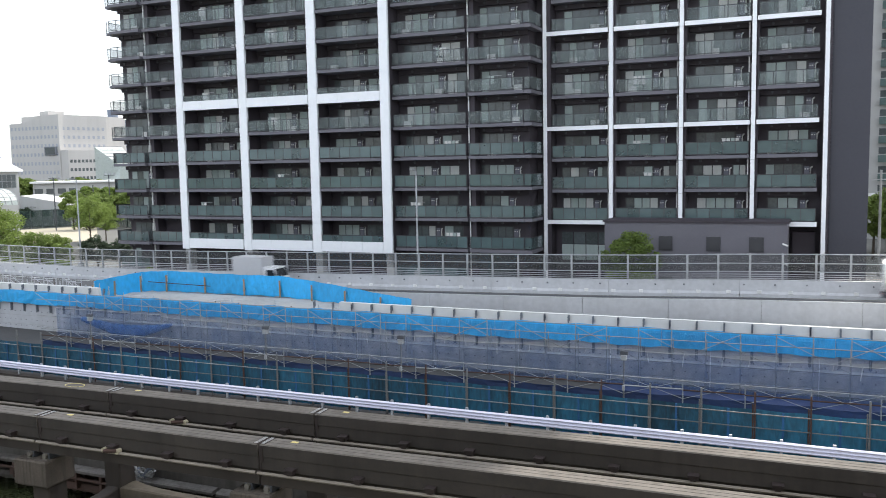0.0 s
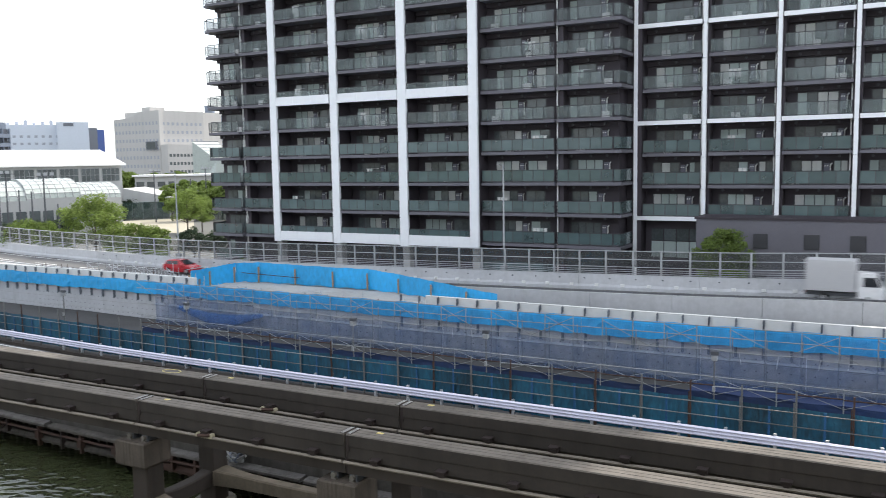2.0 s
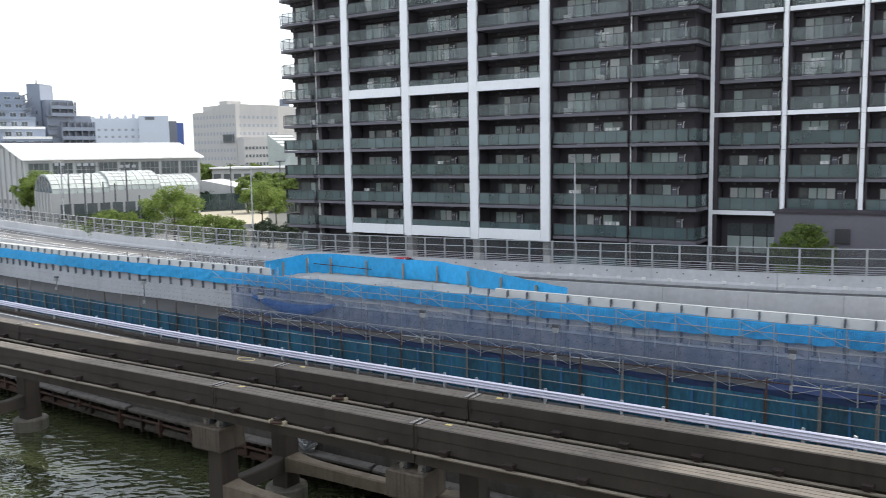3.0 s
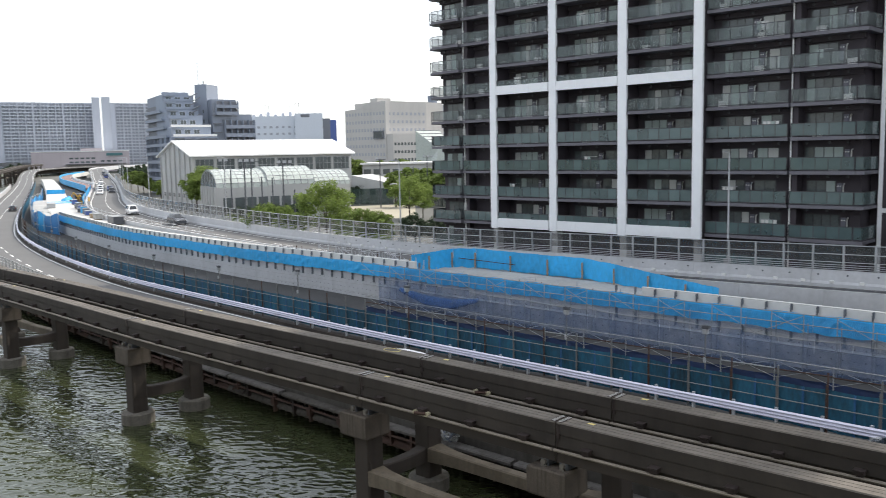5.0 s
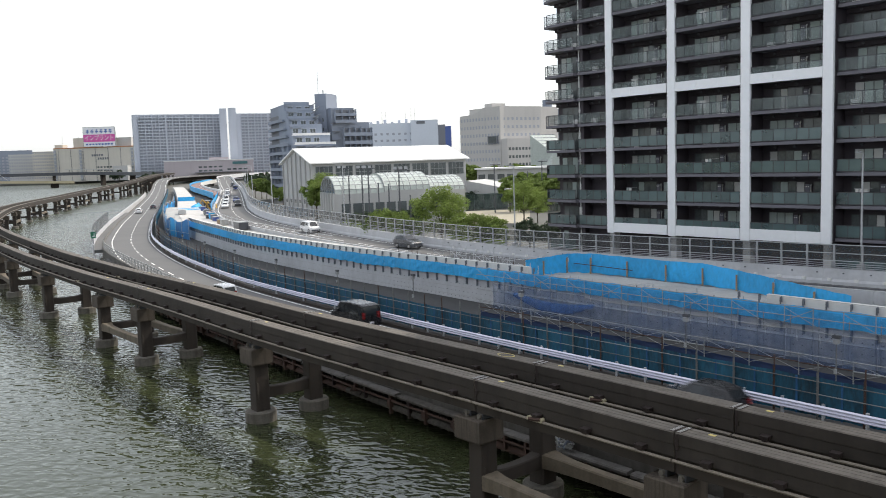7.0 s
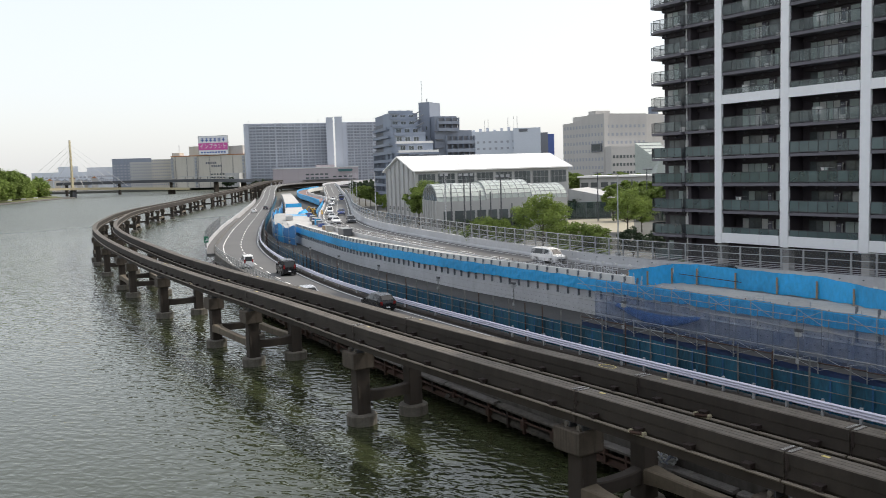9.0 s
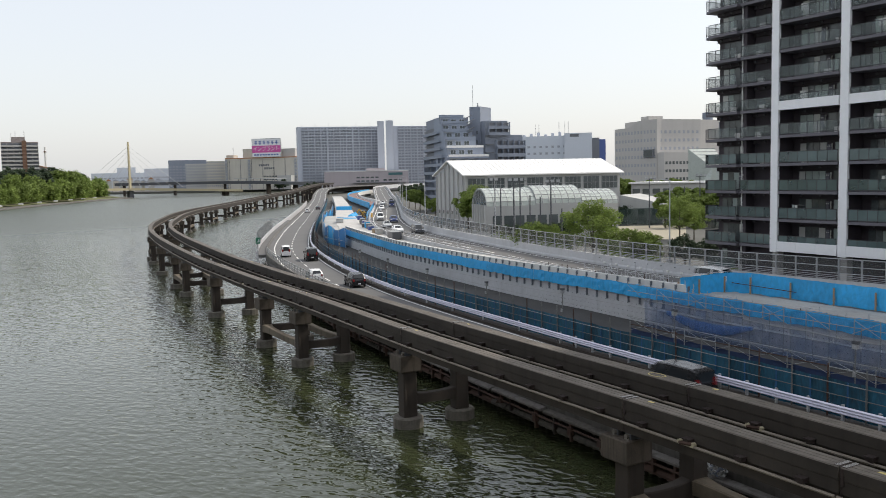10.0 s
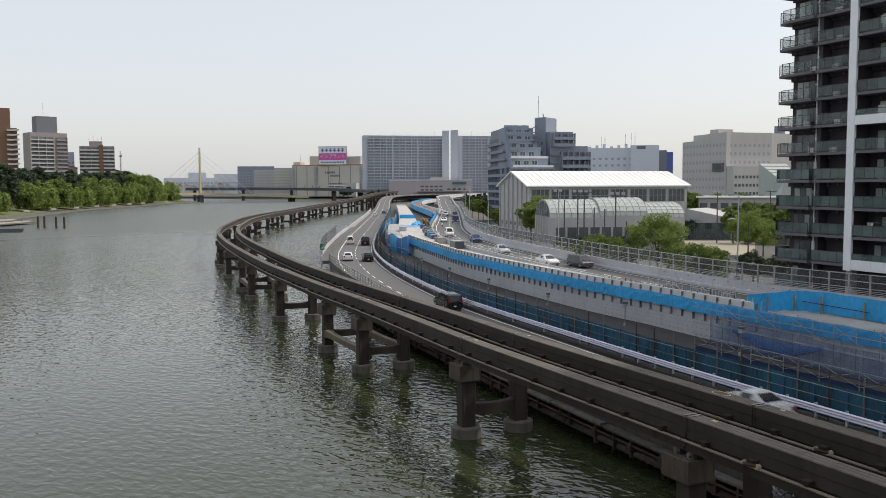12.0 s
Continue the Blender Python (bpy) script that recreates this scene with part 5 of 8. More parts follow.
def arched_hall():
    p, q = bearing(34.90, 176), bearing(26.27, 184)
    m, w = span(p, q)
    t = thing("arched_hall", "low school hall under a milky arched glass roof", "hall", m)
    d = 15.0
    block_on(t, "wall", 0, w, 0, d, 2.9, 9.6, PALE_WALL)
    for part_no, (x0, x1, dz) in enumerate(((0.0, w * 0.37, 0.0), (w * 0.37, w * 0.72, 0.35), (w * 0.72, w, 0.0))):
        arc = Mesh()
        n = 12
        ring = lambda x: [(x, d / 2 - math.cos(math.pi * k / n) * d / 2, 9.6 + dz + math.sin(math.pi * k / n) * (3.6 if part_no < 2 else 3.0)) for k in range(n + 1)]
        arc.loft([ring(x0), ring(x1)])
        if dz:
            block_on(t, "upstand", x0 + 0.05, x1 - 0.05, 0.03, d - 0.03, 9.6, 9.6 + dz - 0.01, PALE_WALL)
        part("arched_roof", arc, ARCH_GLASS, t, smooth=False)
        for i in range(8):
            x = x0 + (x1 - x0) * i / 7
            rib = Mesh()
            pts = ring(x)
            for a, b in zip(pts[:-1], pts[1:]):
                rib.bar(a, b, 0.09, 4)
            part("roof_rib", rib, STEEL_GREY, t)
        for k in (1, 2, 3, 4, 5):
            a, b = ring(x0)[k], ring(x1)[k]
            part("roof_bar", Mesh().bar(a, b, 0.07, 4), STEEL_GREY, t)
    for k in range(11):
        x0, x1 = 1 + (w - 2) * k / 11, 1 + (w - 2) * (k + 1) / 11
        part("window", Mesh().box((x0 + 0.25, -0.1, 5.2), (x1 - 0.25, 0.02, 7.6)), WINDOW, t)
    end = Mesh()
    arc_ = [(-0.08, d / 2 - math.cos(math.pi * k / 12) * (d / 2 - 0.6), 9.8 + math.sin(math.pi * k / 12) * 3.1) for k in range(13)]
    end.loft([arc_, [(0.02, y, z) for _, y, z in arc_]])
    part("end_glazing", end, WINDOW, t, "dark arched end window")
    for k in range(1, 6):
        part("glazing_bar", Mesh().bar((-0.12, d * k / 6, 9.8), (-0.12, d * k / 6, 9.8 + 3.0 * math.sin(math.acos(abs(2 * k / 6 - 1)))), 0.06, 4), STEEL_GREY, t)
    for k in range(6):
        part("colonnade_post", Mesh().box((-0.4, k * 2.6, 2.9), (0.1, k * 2.6 + 0.7, 9.8)), PALE_WALL, t)
    # low school buildings between the hall and the tower
    m, w = span(bearing(26.17, 226), bearing(23.45, 222))
    s = thing("school_wing", "pale low school wing with small windows", "school building", m)
    wl = Mesh()
    wl.loft([[(0, 0, 2.9), (w, 0, 2.9), (w, 0, 8.0), (0, 0, 10.2)], [(0, 14, 2.9), (w, 14, 2.9), (w, 14, 8.0), (0, 14, 10.2)]])
    part("wall", wl, PALE_WALL, s)
    windows(s, w, 5.2, 2.8, 1, 3, (1.8, 1.5))
    m, w = span(bearing(25.44, 268), bearing(18.33, 262))
    s = thing("school_building", "long flat white school building with a window band", "school building", m)
    block_on(s, "wall", 0, w, 0, 12, 2.9, 12.4, PALE_WALL)
    block_on(s, "roof", -0.6, w + 0.6, -0.8, 13, 12.4, 12.9, ROOF_WHITE)
    windows(s, w, 9.4, 3.3, 1, 11, (2.2, 1.5))
    windows(s, w, 5.2, 3.3, 1, 11, (2.2, 1.5))


def stepped_flats():
    m, w = span(bearing(38.82, 338), bearing(37.36, 300))
    t = thing("apartment_house", "blue-grey stepped apartment house with balconies", "apartment house", m)
    block_on(t, "wall", 0, w - 15.2, 0, 11, 2.9, 37.2, BLUE_WALL)
    for k, z in enumerate((22.6, 25.8, 29.0, 32.0, 34.8, 37.2)):
        block_on(t, "wall", w - 2.5 * (k + 1), w - 2.5 * k - 0.02, 0, 0.5, 2.9, z, BLUE_WALL)
    galleries(t, w - 0.2, 5.2, 2.9, 6, BLUE_WALL, SHADE_WALL, 6, 1.3, rail=0.85)
    for k in range(6, 10):
        x, z = w - 2.6 * (k - 4), 5.2 + 2.9 * k
        part("balcony_parapet", Mesh().box((0, -1.3, z - 0.2), (x, -0.08, z)).box((0, -1.3, z), (x, -1.18, z + 0.85)), BLUE_WALL, t)
        # Dark panel painted for the shade behind each balcony.
        part("shade_panel", Mesh().box((0.2, -0.07, z), (x - 0.2, -0.02, z + 2.5)), SHADE_WALL, t)
    for k in range(9):
        part("railing", Mesh().box((-0.9, -1.25, 8.2 + k * 2.9), (0.0, 9.5, 8.3 + k * 2.9)).box((-0.9, -1.25, 8.3 + k * 2.9), (-0.84, 9.5, 9.2 + k * 2.9)), GALV, t)
    m, w = span(bearing(37.36, 300), bearing(35.32, 303))
    t = thing("apartment_house", "stepped front of the blue-grey apartment house", "apartment house", m)
    for k, (f, z) in enumerate(((1.3, 22.6), (1.2, 25.8), (1.02, 29.0), (0.98, 32.0), (0.9, 34.8), (0.82, 37.2))):
        y = 2.6 * k
        block_on(t, "terrace", 0.05 * k, w * f, y, 22, 2.9, z, BLUE_PALE)
        rim = Mesh().box((0.02, y - 0.15, z), (w * f + 0.1, y + 0.05, z + 0.8)).box((w * f - 0.1, y + 0.05, z), (w * f + 0.1, 21.9, z + 0.8))
        # Two lowest terraces are white: sunlight on their tops put into the colour.
        part("terrace_parapet", rim, ROOF_WHITE if k < 2 else BLUE_PALE, t)
        if k < 2:
            part("sunlit_terrace_roof", Mesh().box((0.1, y + 0.06, z), (w * f - 0.12, y + 2.5, z + 0.12)), ROOF_WHITE, t, "terrace coloured white as if sunlit")
        for c in range(3):
            x = 0.9 + c * 3.1 + 0.5 * (k % 2)
            wd = part("window_frame", Mesh().box((x - 0.1, y - 0.07, z - 2.3), (x + 1.9, y - 0.01, z - 0.75)), SLAB_WALL, t)
            for i in range(2):
                part("pane", Mesh().box((x + 0.95 * i, y - 0.1, z - 2.2), (x + 0.85 + 0.95 * i, y - 0.071, z - 0.85)), WINDOW, wd)
        # Grey strip standing in for a balcony's shadow.
        part("eave_shadow_band", Mesh().box((0.3, y - 0.5, z - 0.6), (w * 0.35, y - 0.01, z - 0.5)), STEEL_GREY, t)
    galleries(t, w * 1.3, 4.6, 2.95, 6, BLUE_WALL, SHADE_WALL, 4, 1.0, rail=0.9)
    for k in range(11):
        x = w * 0.72 + (0.9 if k % 2 else 0.0)
        part("stair_flight", Mesh().loft([[(x, yy, 22 + k * 1.4), (x + 2.6, yy, 23.3 + k * 1.4), (x + 2.6, yy, 23.6 + k * 1.4), (x, yy, 22.3 + k * 1.4)][::1 if k % 2 else -1] for yy in (7.0, 8.2)]), SHADE_WALL, t)
    for x, z in ((0.15, 37.2), (0.4, 37.2), (0.7, 37.2)):
        part("roof_unit", Mesh().box((w * x, 16, z), (w * x + 1.2, 18, z + 1.1)), GALV, t)
    m, w = span(bearing(35.94, 318), bearing(35.22, 316))
    s = thing("stair_tower", "blue-grey windowless stair and lift tower", "tower", m)
    block_on(s, "wall", 0, w, 0, 9, 2.9, 41.0, BLUE_WALL)
    for k in range(6):
        part("slit_window", Mesh().box((w * 0.62, -0.06, 14 + k * 3.4), (w * 0.72, 0.02, 15.2 + k * 3.4)), WINDOW, s)
    m2, w2 = span(bearing(35.2, 322), bearing(34.87, 321))
    gap = thing("open_stairs", "dark open stair landings between two houses", "stairs", m2)
    block_on(gap, "back_wall", 0, w2, 3, 10, 2.9, 35.8, SHADE_WALL)
    for k in range(11):
        part("landing", Mesh().box((0, -0.4, 5.2 + 2.9 * k), (w2, 3.0, 5.4 + 2.9 * k)).box((0, -0.4, 5.4 + 2.9 * k), (w2, -0.28, 6.3 + 2.9 * k)), BLUE_WALL if k % 2 else STEEL_MID, gap)
    part("aerial", Mesh().bar((w * 0.1, 2, 41.0), (w * 0.1, 2, 49), 0.09, 5), STEEL_GREY, s)
    part("aerial", Mesh().bar((w * 0.55, 2, 41.0), (w * 0.55, 2, 42.4), 0.25, 6), STEEL_GREY, s)
    m, w = span(bearing(34.85, 312), bearing(32.39, 318))
    r = thing("apartment_house", "grey apartment house with long balcony parapets", "apartment house", m)
    block_on(r, "wall", 0, w * 0.6, 1, 22, 2.9, 35.6, BLUE_WALL)
    block_on(r, "wall", w * 0.6, w, 1, 22, 2.9, 30.5, BLUE_WALL)
    galleries(r, w, 5.0, 2.95, 8, BLUE_WALL, SHADE_WALL, 5, 1.6, x0=w * 0.25)
    galleries(r, w * 0.6, 30.4, 2.4, 2, BLUE_WALL, SHADE_WALL, 3, 1.2, x0=w * 0.05, rail=0.9)
    for k in range(7):
        part("stair_flight", Mesh().box((-0.2 + 0.2 * (k % 2), -0.6, 12 + k * 3), (2.6, 0.9, 12.25 + k * 3)), SHADE_WALL, r)


def far_city():
    # blue-grey works behind
    m, w = span(bearing(32.65, 560), bearing(27.95, 560))
    t = thing("factory_building", "distant works with roof aerials, blue-grey with haze", "factory", m)
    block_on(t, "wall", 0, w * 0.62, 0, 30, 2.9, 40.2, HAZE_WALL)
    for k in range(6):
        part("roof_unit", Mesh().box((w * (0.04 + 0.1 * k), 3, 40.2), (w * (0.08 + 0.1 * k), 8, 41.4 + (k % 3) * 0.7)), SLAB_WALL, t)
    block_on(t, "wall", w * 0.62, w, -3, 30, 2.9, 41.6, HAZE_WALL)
    windows(t, w, 20, 4.2, 4, 12, (1.6, 1.4), SLAB_SHADE)
    for x in (0.22, 0.27, 0.55, 0.63, 0.68):
        part("aerial", Mesh().bar((w * x, 5, 40), (w * x, 5, 47 + 4 * x), 0.12, 4), STEEL_GREY, t)
    part("roof_sign", Mesh().box((w * 0.7, -3.2, 39.2), (w * 0.82, -3.0, 41.0)), SHADE_WALL, t, "unreadable dark roof lettering")
    m, w = span(bearing(27.95, 600), bearing(27.06, 600))
    t = thing("navy_building", "distant dark block with a navy side", "building", m)
    block_on(t, "wall", 0, w * 0.55, 0, 12, 2.9, 40, SHADE_WALL)
    block_on(t, "side_wall", w * 0.55, w, 0, 12, 2.9, 38.8, NAVY)
    # white slab apartments
    for a0, a1, top, bays in ((47.3, 42.05, 73.5, 12), (41.0, 38.6, 73.0, 5)):
        m, w = span(bearing(a0, 970), bearing(a1, 980))
        t = thing("apartment_slab", "long pale apartment slab with gridded balconies", "apartment slab", m)
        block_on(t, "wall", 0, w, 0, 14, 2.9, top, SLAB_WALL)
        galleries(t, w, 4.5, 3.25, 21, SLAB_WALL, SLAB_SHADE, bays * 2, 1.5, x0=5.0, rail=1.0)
        for k in range(1, bays):
            x, h = 5.0 + (w - 5.0) * k / bays, 0.8 if k % 4 == 0 else 0.38
            part("pier_strip", Mesh().box((x - h, -1.9, 2.9), (x + h, 0, top)), SLAB_WALL, t)
        part("end_strip", Mesh().box((0, -0.6, 2.9), (4.7, 0, top)), SLAB_WALL, t)
        for k in range(6):
            part("roof_aerial", Mesh().bar((w * (0.06 + 0.17 * k), 6, top), (w * (0.06 + 0.17 * k), 6, top + 3 + k % 3), 0.12, 4), STEEL_GREY, t)
    for a0, a1, top in ((42.05, 41.6, 78.2), (41.5, 41.0, 78.8)):
        m, w = span(bearing(a0, 962), bearing(a1, 962))
        t = thing("lift_tower", "pale windowless lift tower between the slabs", "tower", m)
        block_on(t, "wall", 0, w, 0, 9, 2.9, top, SLAB_WALL)
    # brownish hall in front
    m, w = span(bearing(45.62, 925), bearing(40.07, 925))
    t = thing("depot_hall", "low mauve-grey hall with small window strips", "hall", m)
    block_on(t, "wall", 0, w, 0, 30, 2.9, 22.6, MAUVE_WALL)
    block_on(t, "roof_edge", -0.3, w + 0.3, -0.4, 30.3, 22.6, 23.4, CONCRETE_WHITE)
    block_on(t, "wall", w * 0.5, w * 0.72, 4, 20, 23.4, 26.0, MAUVE_WALL)
    for x0, x1, z in ((0.38, 0.66, 11.6), (0.38, 0.66, 15.4), (0.7, 0.95, 12.4)):
        n = int((x1 - x0) * w / 5)
        for k in range(n):
            a = w * x0 + (x1 - x0) * w * k / n
            part("window", Mesh().box((a, -0.12, z), (a + 3.6, 0.02, z + 1.6)), WINDOW, t)
    part("canopy", Mesh().box((w * 0.34, -5, 10.4), (w * 0.97, 0, 10.9)), SHADE_WALL, t)
    part("road_sign", Mesh().box((w * 0.76, -3.0, 18.4), (w * 0.93, -2.7, 21.0)), SIGN_TEAL, t, "dull green road sign gantry")
    # cream warehouse with the billboard
    m, w = span(bearing(51.94, 1230), bearing(47.2, 1180))
    t = thing("warehouse", "cream warehouse block with stair landings", "warehouse", m)
    block_on(t, "wall", 0, w, 0, 30, 2.9, 45.6, CREAM_WALL)
    block_on(t, "wall_cap", 0, w, -0.3, 30, 45.6, 46.8, ROOF_ORANGE)
    block_on(t, "roof_room", w * 0.0, w * 0.1, 4, 16, 46.8, 51.0, CREAM_WALL)
    block_on(t, "roof_room", w * 0.22, w * 0.42, 6, 16, 46.8, 59.0, CREAM_WALL)
    block_on(t, "roof_room", w * 0.72, w * 0.92, 6, 16, 46.8, 58.0, PALE_WALL)
    for xx in (0.0, 0.31, 0.93):
        part("stair_shaft", Mesh().box((w * (xx + 0.004), -0.7, 4), (w * (xx + 0.032), -0.01, 44)), SLAB_SHADE, t)
        for k in range(8):
            part("stair_landing", Mesh().box((w * xx, -2.2, 6 + k * 4.8), (w * (xx + 0.036), 0, 7.6 + k * 4.8)), PALE_WALL, t)
    for r_ in range(2):
        for k in range(5):
            x = w * (0.46 + 0.035 * r_ * 2) + k * 3.2
            part("lettering", Mesh().box((x, -0.1, 34.6 - r_ * 4.4), (x + 2.2, -0.01, 37.4 - r_ * 4.4)), SHADE_WALL, t, "unreadable dark wall lettering")
    for k in range(6):
        part("downpipe", Mesh().bar((w * (0.06 + 0.15 * k), -0.3, 3), (w * (0.06 + 0.15 * k), -0.3, 45), 0.3, 4), SHADE_WALL, t)
    for r_ in range(2):
        for k in range(9):
            part("window", Mesh().box((w * 0.52 + k * 4.2, -0.08, 15.5 + 4 * r_), (w * 0.52 + k * 4.2 + 2.6, 0.02, 17.6 + 4 * r_)), WINDOW, t)
    part("annex", Mesh().box((w * 0.76, -14, 2.9), (w * 0.94, -0.5, 21.5)), PALE_WALL, t)
    for k in range(4):
        part("roof_aerial", Mesh().bar((w * (0.08 + 0.2 * k), 8, 46), (w * (0.08 + 0.2 * k), 8, 62 - k), 0.2, 4), STEEL_GREY, t)
    # billboard
    bm, bw = span(bearing(50.2, 1205), bearing(48.4, 1190))
    b = thing("billboard", "pink and white rooftop advertising board", "billboard", bm)
    z0, z1 = 47.4, 71.5
    part("frame", Mesh().box((-0.5, 0.05, z0 - 0.5), (bw + 0.5, 1.4, z1 + 0.5)), STEEL_GREY, b)
    part("white_panel", Mesh().box((0, -0.05, z0), (bw, 0.05, z1)), PRINT_WHITE, b)
    part("pink_panel", Mesh().box((0, -0.12, z0 + 5.6), (bw, -0.055, z0 + 15.0)), PINK, b)
    for k in range(6):
        x = bw * (0.09 + 0.145 * k)
        bar = Mesh().box((x, -0.12, z1 - 6.2), (x + bw * 0.1, -0.055, z1 - 4.9)).box((x + bw * 0.035, -0.12, z1 - 7.6), (x + bw * 0.065, -0.055, z1 - 2.6)).box((x, -0.12, z1 - 3.6), (x + bw * 0.1, -0.055, z1 - 2.9))
        part("logo_bar", bar, PRINT_BLUE, b)
    for k in range(9):
        part("small_print", Mesh().box((bw * (0.07 + 0.098 * k), -0.12, z0 + 1.6), (bw * (0.14 + 0.098 * k), -0.055, z0 + 3.6)), PRINT_BLUE, b)
    for k in range(5):
        part("stay", Mesh().bar((bw * k / 4, 1.4, z1 - 1), (bw * k / 4, 9, z0 - 0.5), 0.2, 4), STEEL_GREY, b)
    cu = bpy.data.curves.new("lettering", "FONT")
    cu.body, cu.size, cu.align_x, cu.align_y, cu.extrude = "インプラント", 3.3, "CENTER", "CENTER", 0.02
    tmp = new("lettering", cu)
    me = bpy.data.meshes.new_from_object(tmp.evaluated_get(bpy.context.evaluated_depsgraph_get()))
    bpy.data.objects.remove(tmp)
    xs = [v.co.x for v in me.vertices] or [-1, 1]
    k = bw * 0.9 / (max(xs) - min(xs))
    me.materials.clear()
    me.materials.append(PRINT_WHITE)
    me.transform(Matrix.Diagonal((k, k * 1.15, 1, 1)))
    part("lettering", me, None, b, m=pose(bw / 2, -0.15, z0 + 10.3, 90, 0, 0))
    # low blocks by the bridge
    for a0, a1, d, top, mat, rows in ((55.43, 53.1, 1330, 47.5, BLUE_WALL, 6), (54.4, 53.0, 1280, 41.0, PALE_WALL, 6), (53.1, 51.75, 1250, 43.5, CREAM_WALL, 7)):
        m, w = span(bearing(a0, d), bearing(a1, d))
        t = thing("waterside_block", "distant pale waterside block with rows of windows", "building", m)
        block_on(t, "wall", 0, w, 0, 20, 2.9, top, mat)
        grid = Mesh()
        for r_ in range(rows + 2):
            for c_ in range(11):
                grid.box((w * (c_ + 0.22) / 11, -0.1, 8 + r_ * 4.1), (w * (c_ + 0.78) / 11, 0.05, 10.1 + r_ * 4.1))
        tagged(part("window_grid", grid, SLAB_SHADE, t), kind="stuff")
    for k, (a0, a1, d, top) in enumerate(((60.0, 56.7, 1500, 32), (58.5, 57.4, 1450, 40), (56.9, 55.4, 1400, 37))):
        m, w = span(bearing(a0, d), bearing(a1, d))
        t = thing("distant_block", "hazy distant city block", "building", m)
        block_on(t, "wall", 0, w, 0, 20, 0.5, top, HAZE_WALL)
        band = Mesh()
        for r_ in range(3):
            for c_ in range(14):
                band.box((w * (c_ + 0.2) / 14, -0.1, 10 + r_ * 6), (w * (c_ + 0.8) / 14, 0.05, 12.5 + r_ * 6))
        tagged(part("window_grid", band, SLAB_SHADE, t), kind="stuff")
    # far bank towers
    m, w = span(bearing(71.13, 725), bearing(68.59, 725))
    t = thing("brown_tower", "brown tiled apartment tower with white balconies", "apartment tower", m)
    block_on(t, "wall", 0, w, 0, 20, 2.9, 75.7, BROWN_WALL)
    block_on(t, "wing", w, w + 4.5, 1.5, 16, 2.9, 61.2, BROWN_WALL)
    for r_ in range(15):
        z = 8 + r_ * 3.63
        part("balcony", Mesh().loft([[(w - 2.6, y, z), (w + 1.2, y, z - 0.2), (w + 5.8, y, z + 0.5), (w + 5.8, y, z + 1.6), (w + 1.2, y, z + 1.0), (w - 2.6, y, z + 1.2)] for y in (-1.6, 1.5)]), PALE_WALL, t, "white angled balcony")
    m, w = span(bearing(67.55, 842), bearing(65.53, 852))
    t = thing("taupe_tower", "taupe apartment tower with pale balcony bands", "apartment tower", m)
    block_on(t, "wall", 0, w, 0, 20, 2.9, 65.1, TAUPE_WALL)
    block_on(t, "plant_tower", w * 0.22, w * 0.78, 4, 16, 65.1, 79.8, SHADE_WALL)
    galleries(t, w * 0.62, 10, 3.45, 15, PALE_WALL, SHADE_WALL, 3, 1.6, rail=0.9)
    galleries(t, w, 10, 3.45, 15, TAUPE_WALL, SHADE_WALL, 1, 0.9, x0=w * 0.7)
    part("aerial", Mesh().bar((w * 0.45, 8, 79.6), (w * 0.45, 8, 92.0), 0.12, 4), STEEL_GREY, t)
    m, w = span(bearing(65.57, 959), bearing(65.16, 959))
    t = thing("small_block", "narrow grey-green apartment block", "building", m)
    block_on(t, "wall", 0, w, 0, 12, 2.9, 52.3, BLUE_WALL)
    windows(t, w, 20, 3.5, 7, 2, (1.8, 1.4))
    m, w = span(bearing(64.86, 889), bearing(62.86, 889))
    t = thing("banded_apartments", "white banded apartment block with a roof plant room", "apartment block", m)
    block_on(t, "wall", 0, w, 0, 18, 2.9, 55.8, TAUPE_WALL)
    galleries(t, w, 10, 3.45, 13, PALE_WALL, SHADE_WALL, 6, 1.5, rail=1.3)
    block_on(t, "stair_strip", w * 0.56, w * 0.68, -1.9, 0, 2.9, 56.9, BROWN_WALL)
    block_on(t, "plant_room", w * 0.28, w * 0.66, 4, 12, 55.8, 60.5, TAUPE_WALL)
    for k in range(4):
        part("aerial", Mesh().bar((w * (0.28 + 0.12 * k), 6, 60.5), (w * (0.28 + 0.12 * k), 6, 64.0 + k % 2 * 2), 0.14, 4), STEEL_GREY, t)
    p = bearing(62.5, 936)
    t = thing("chimney", "slim white chimney with a dark collar", "chimney", pose(p.x, p.y, 0))
    part("shaft", Mesh().bar((0, 0, 2.9), (0, 0, 53), 1.0, 10, r2=0.85), CONCRETE_WHITE, t)
    part("collar", Mesh().bar((0, 0, 47.5), (0, 0, 48.7), 1.3, 10), BROWN_WALL, t)
    for az, d, wd, h in ((66.0, 925, 22, 40.5), (63.4, 935, 24, 37.0)):
        p, q = bearing(az + 0.8, d), bearing(az - 1.0, d)
        m, w = span(p, q)
        t = thing("gabled_house", "low gabled building with orange-brown roof edges behind trees", "house", m)
        s = Mesh()
        s.loft([[(0, 0, 2.9), (w, 0, 2.9), (w, 0, h - 5), (w * 0.45, 0, h), (0, 0, h - 3)], [(0, 16, 2.9), (w, 16, 2.9), (w, 16, h - 5), (w * 0.45, 16, h), (0, 16, h - 3)]])
        part("wall", s, TAUPE_WALL, t)
        r = Mesh()
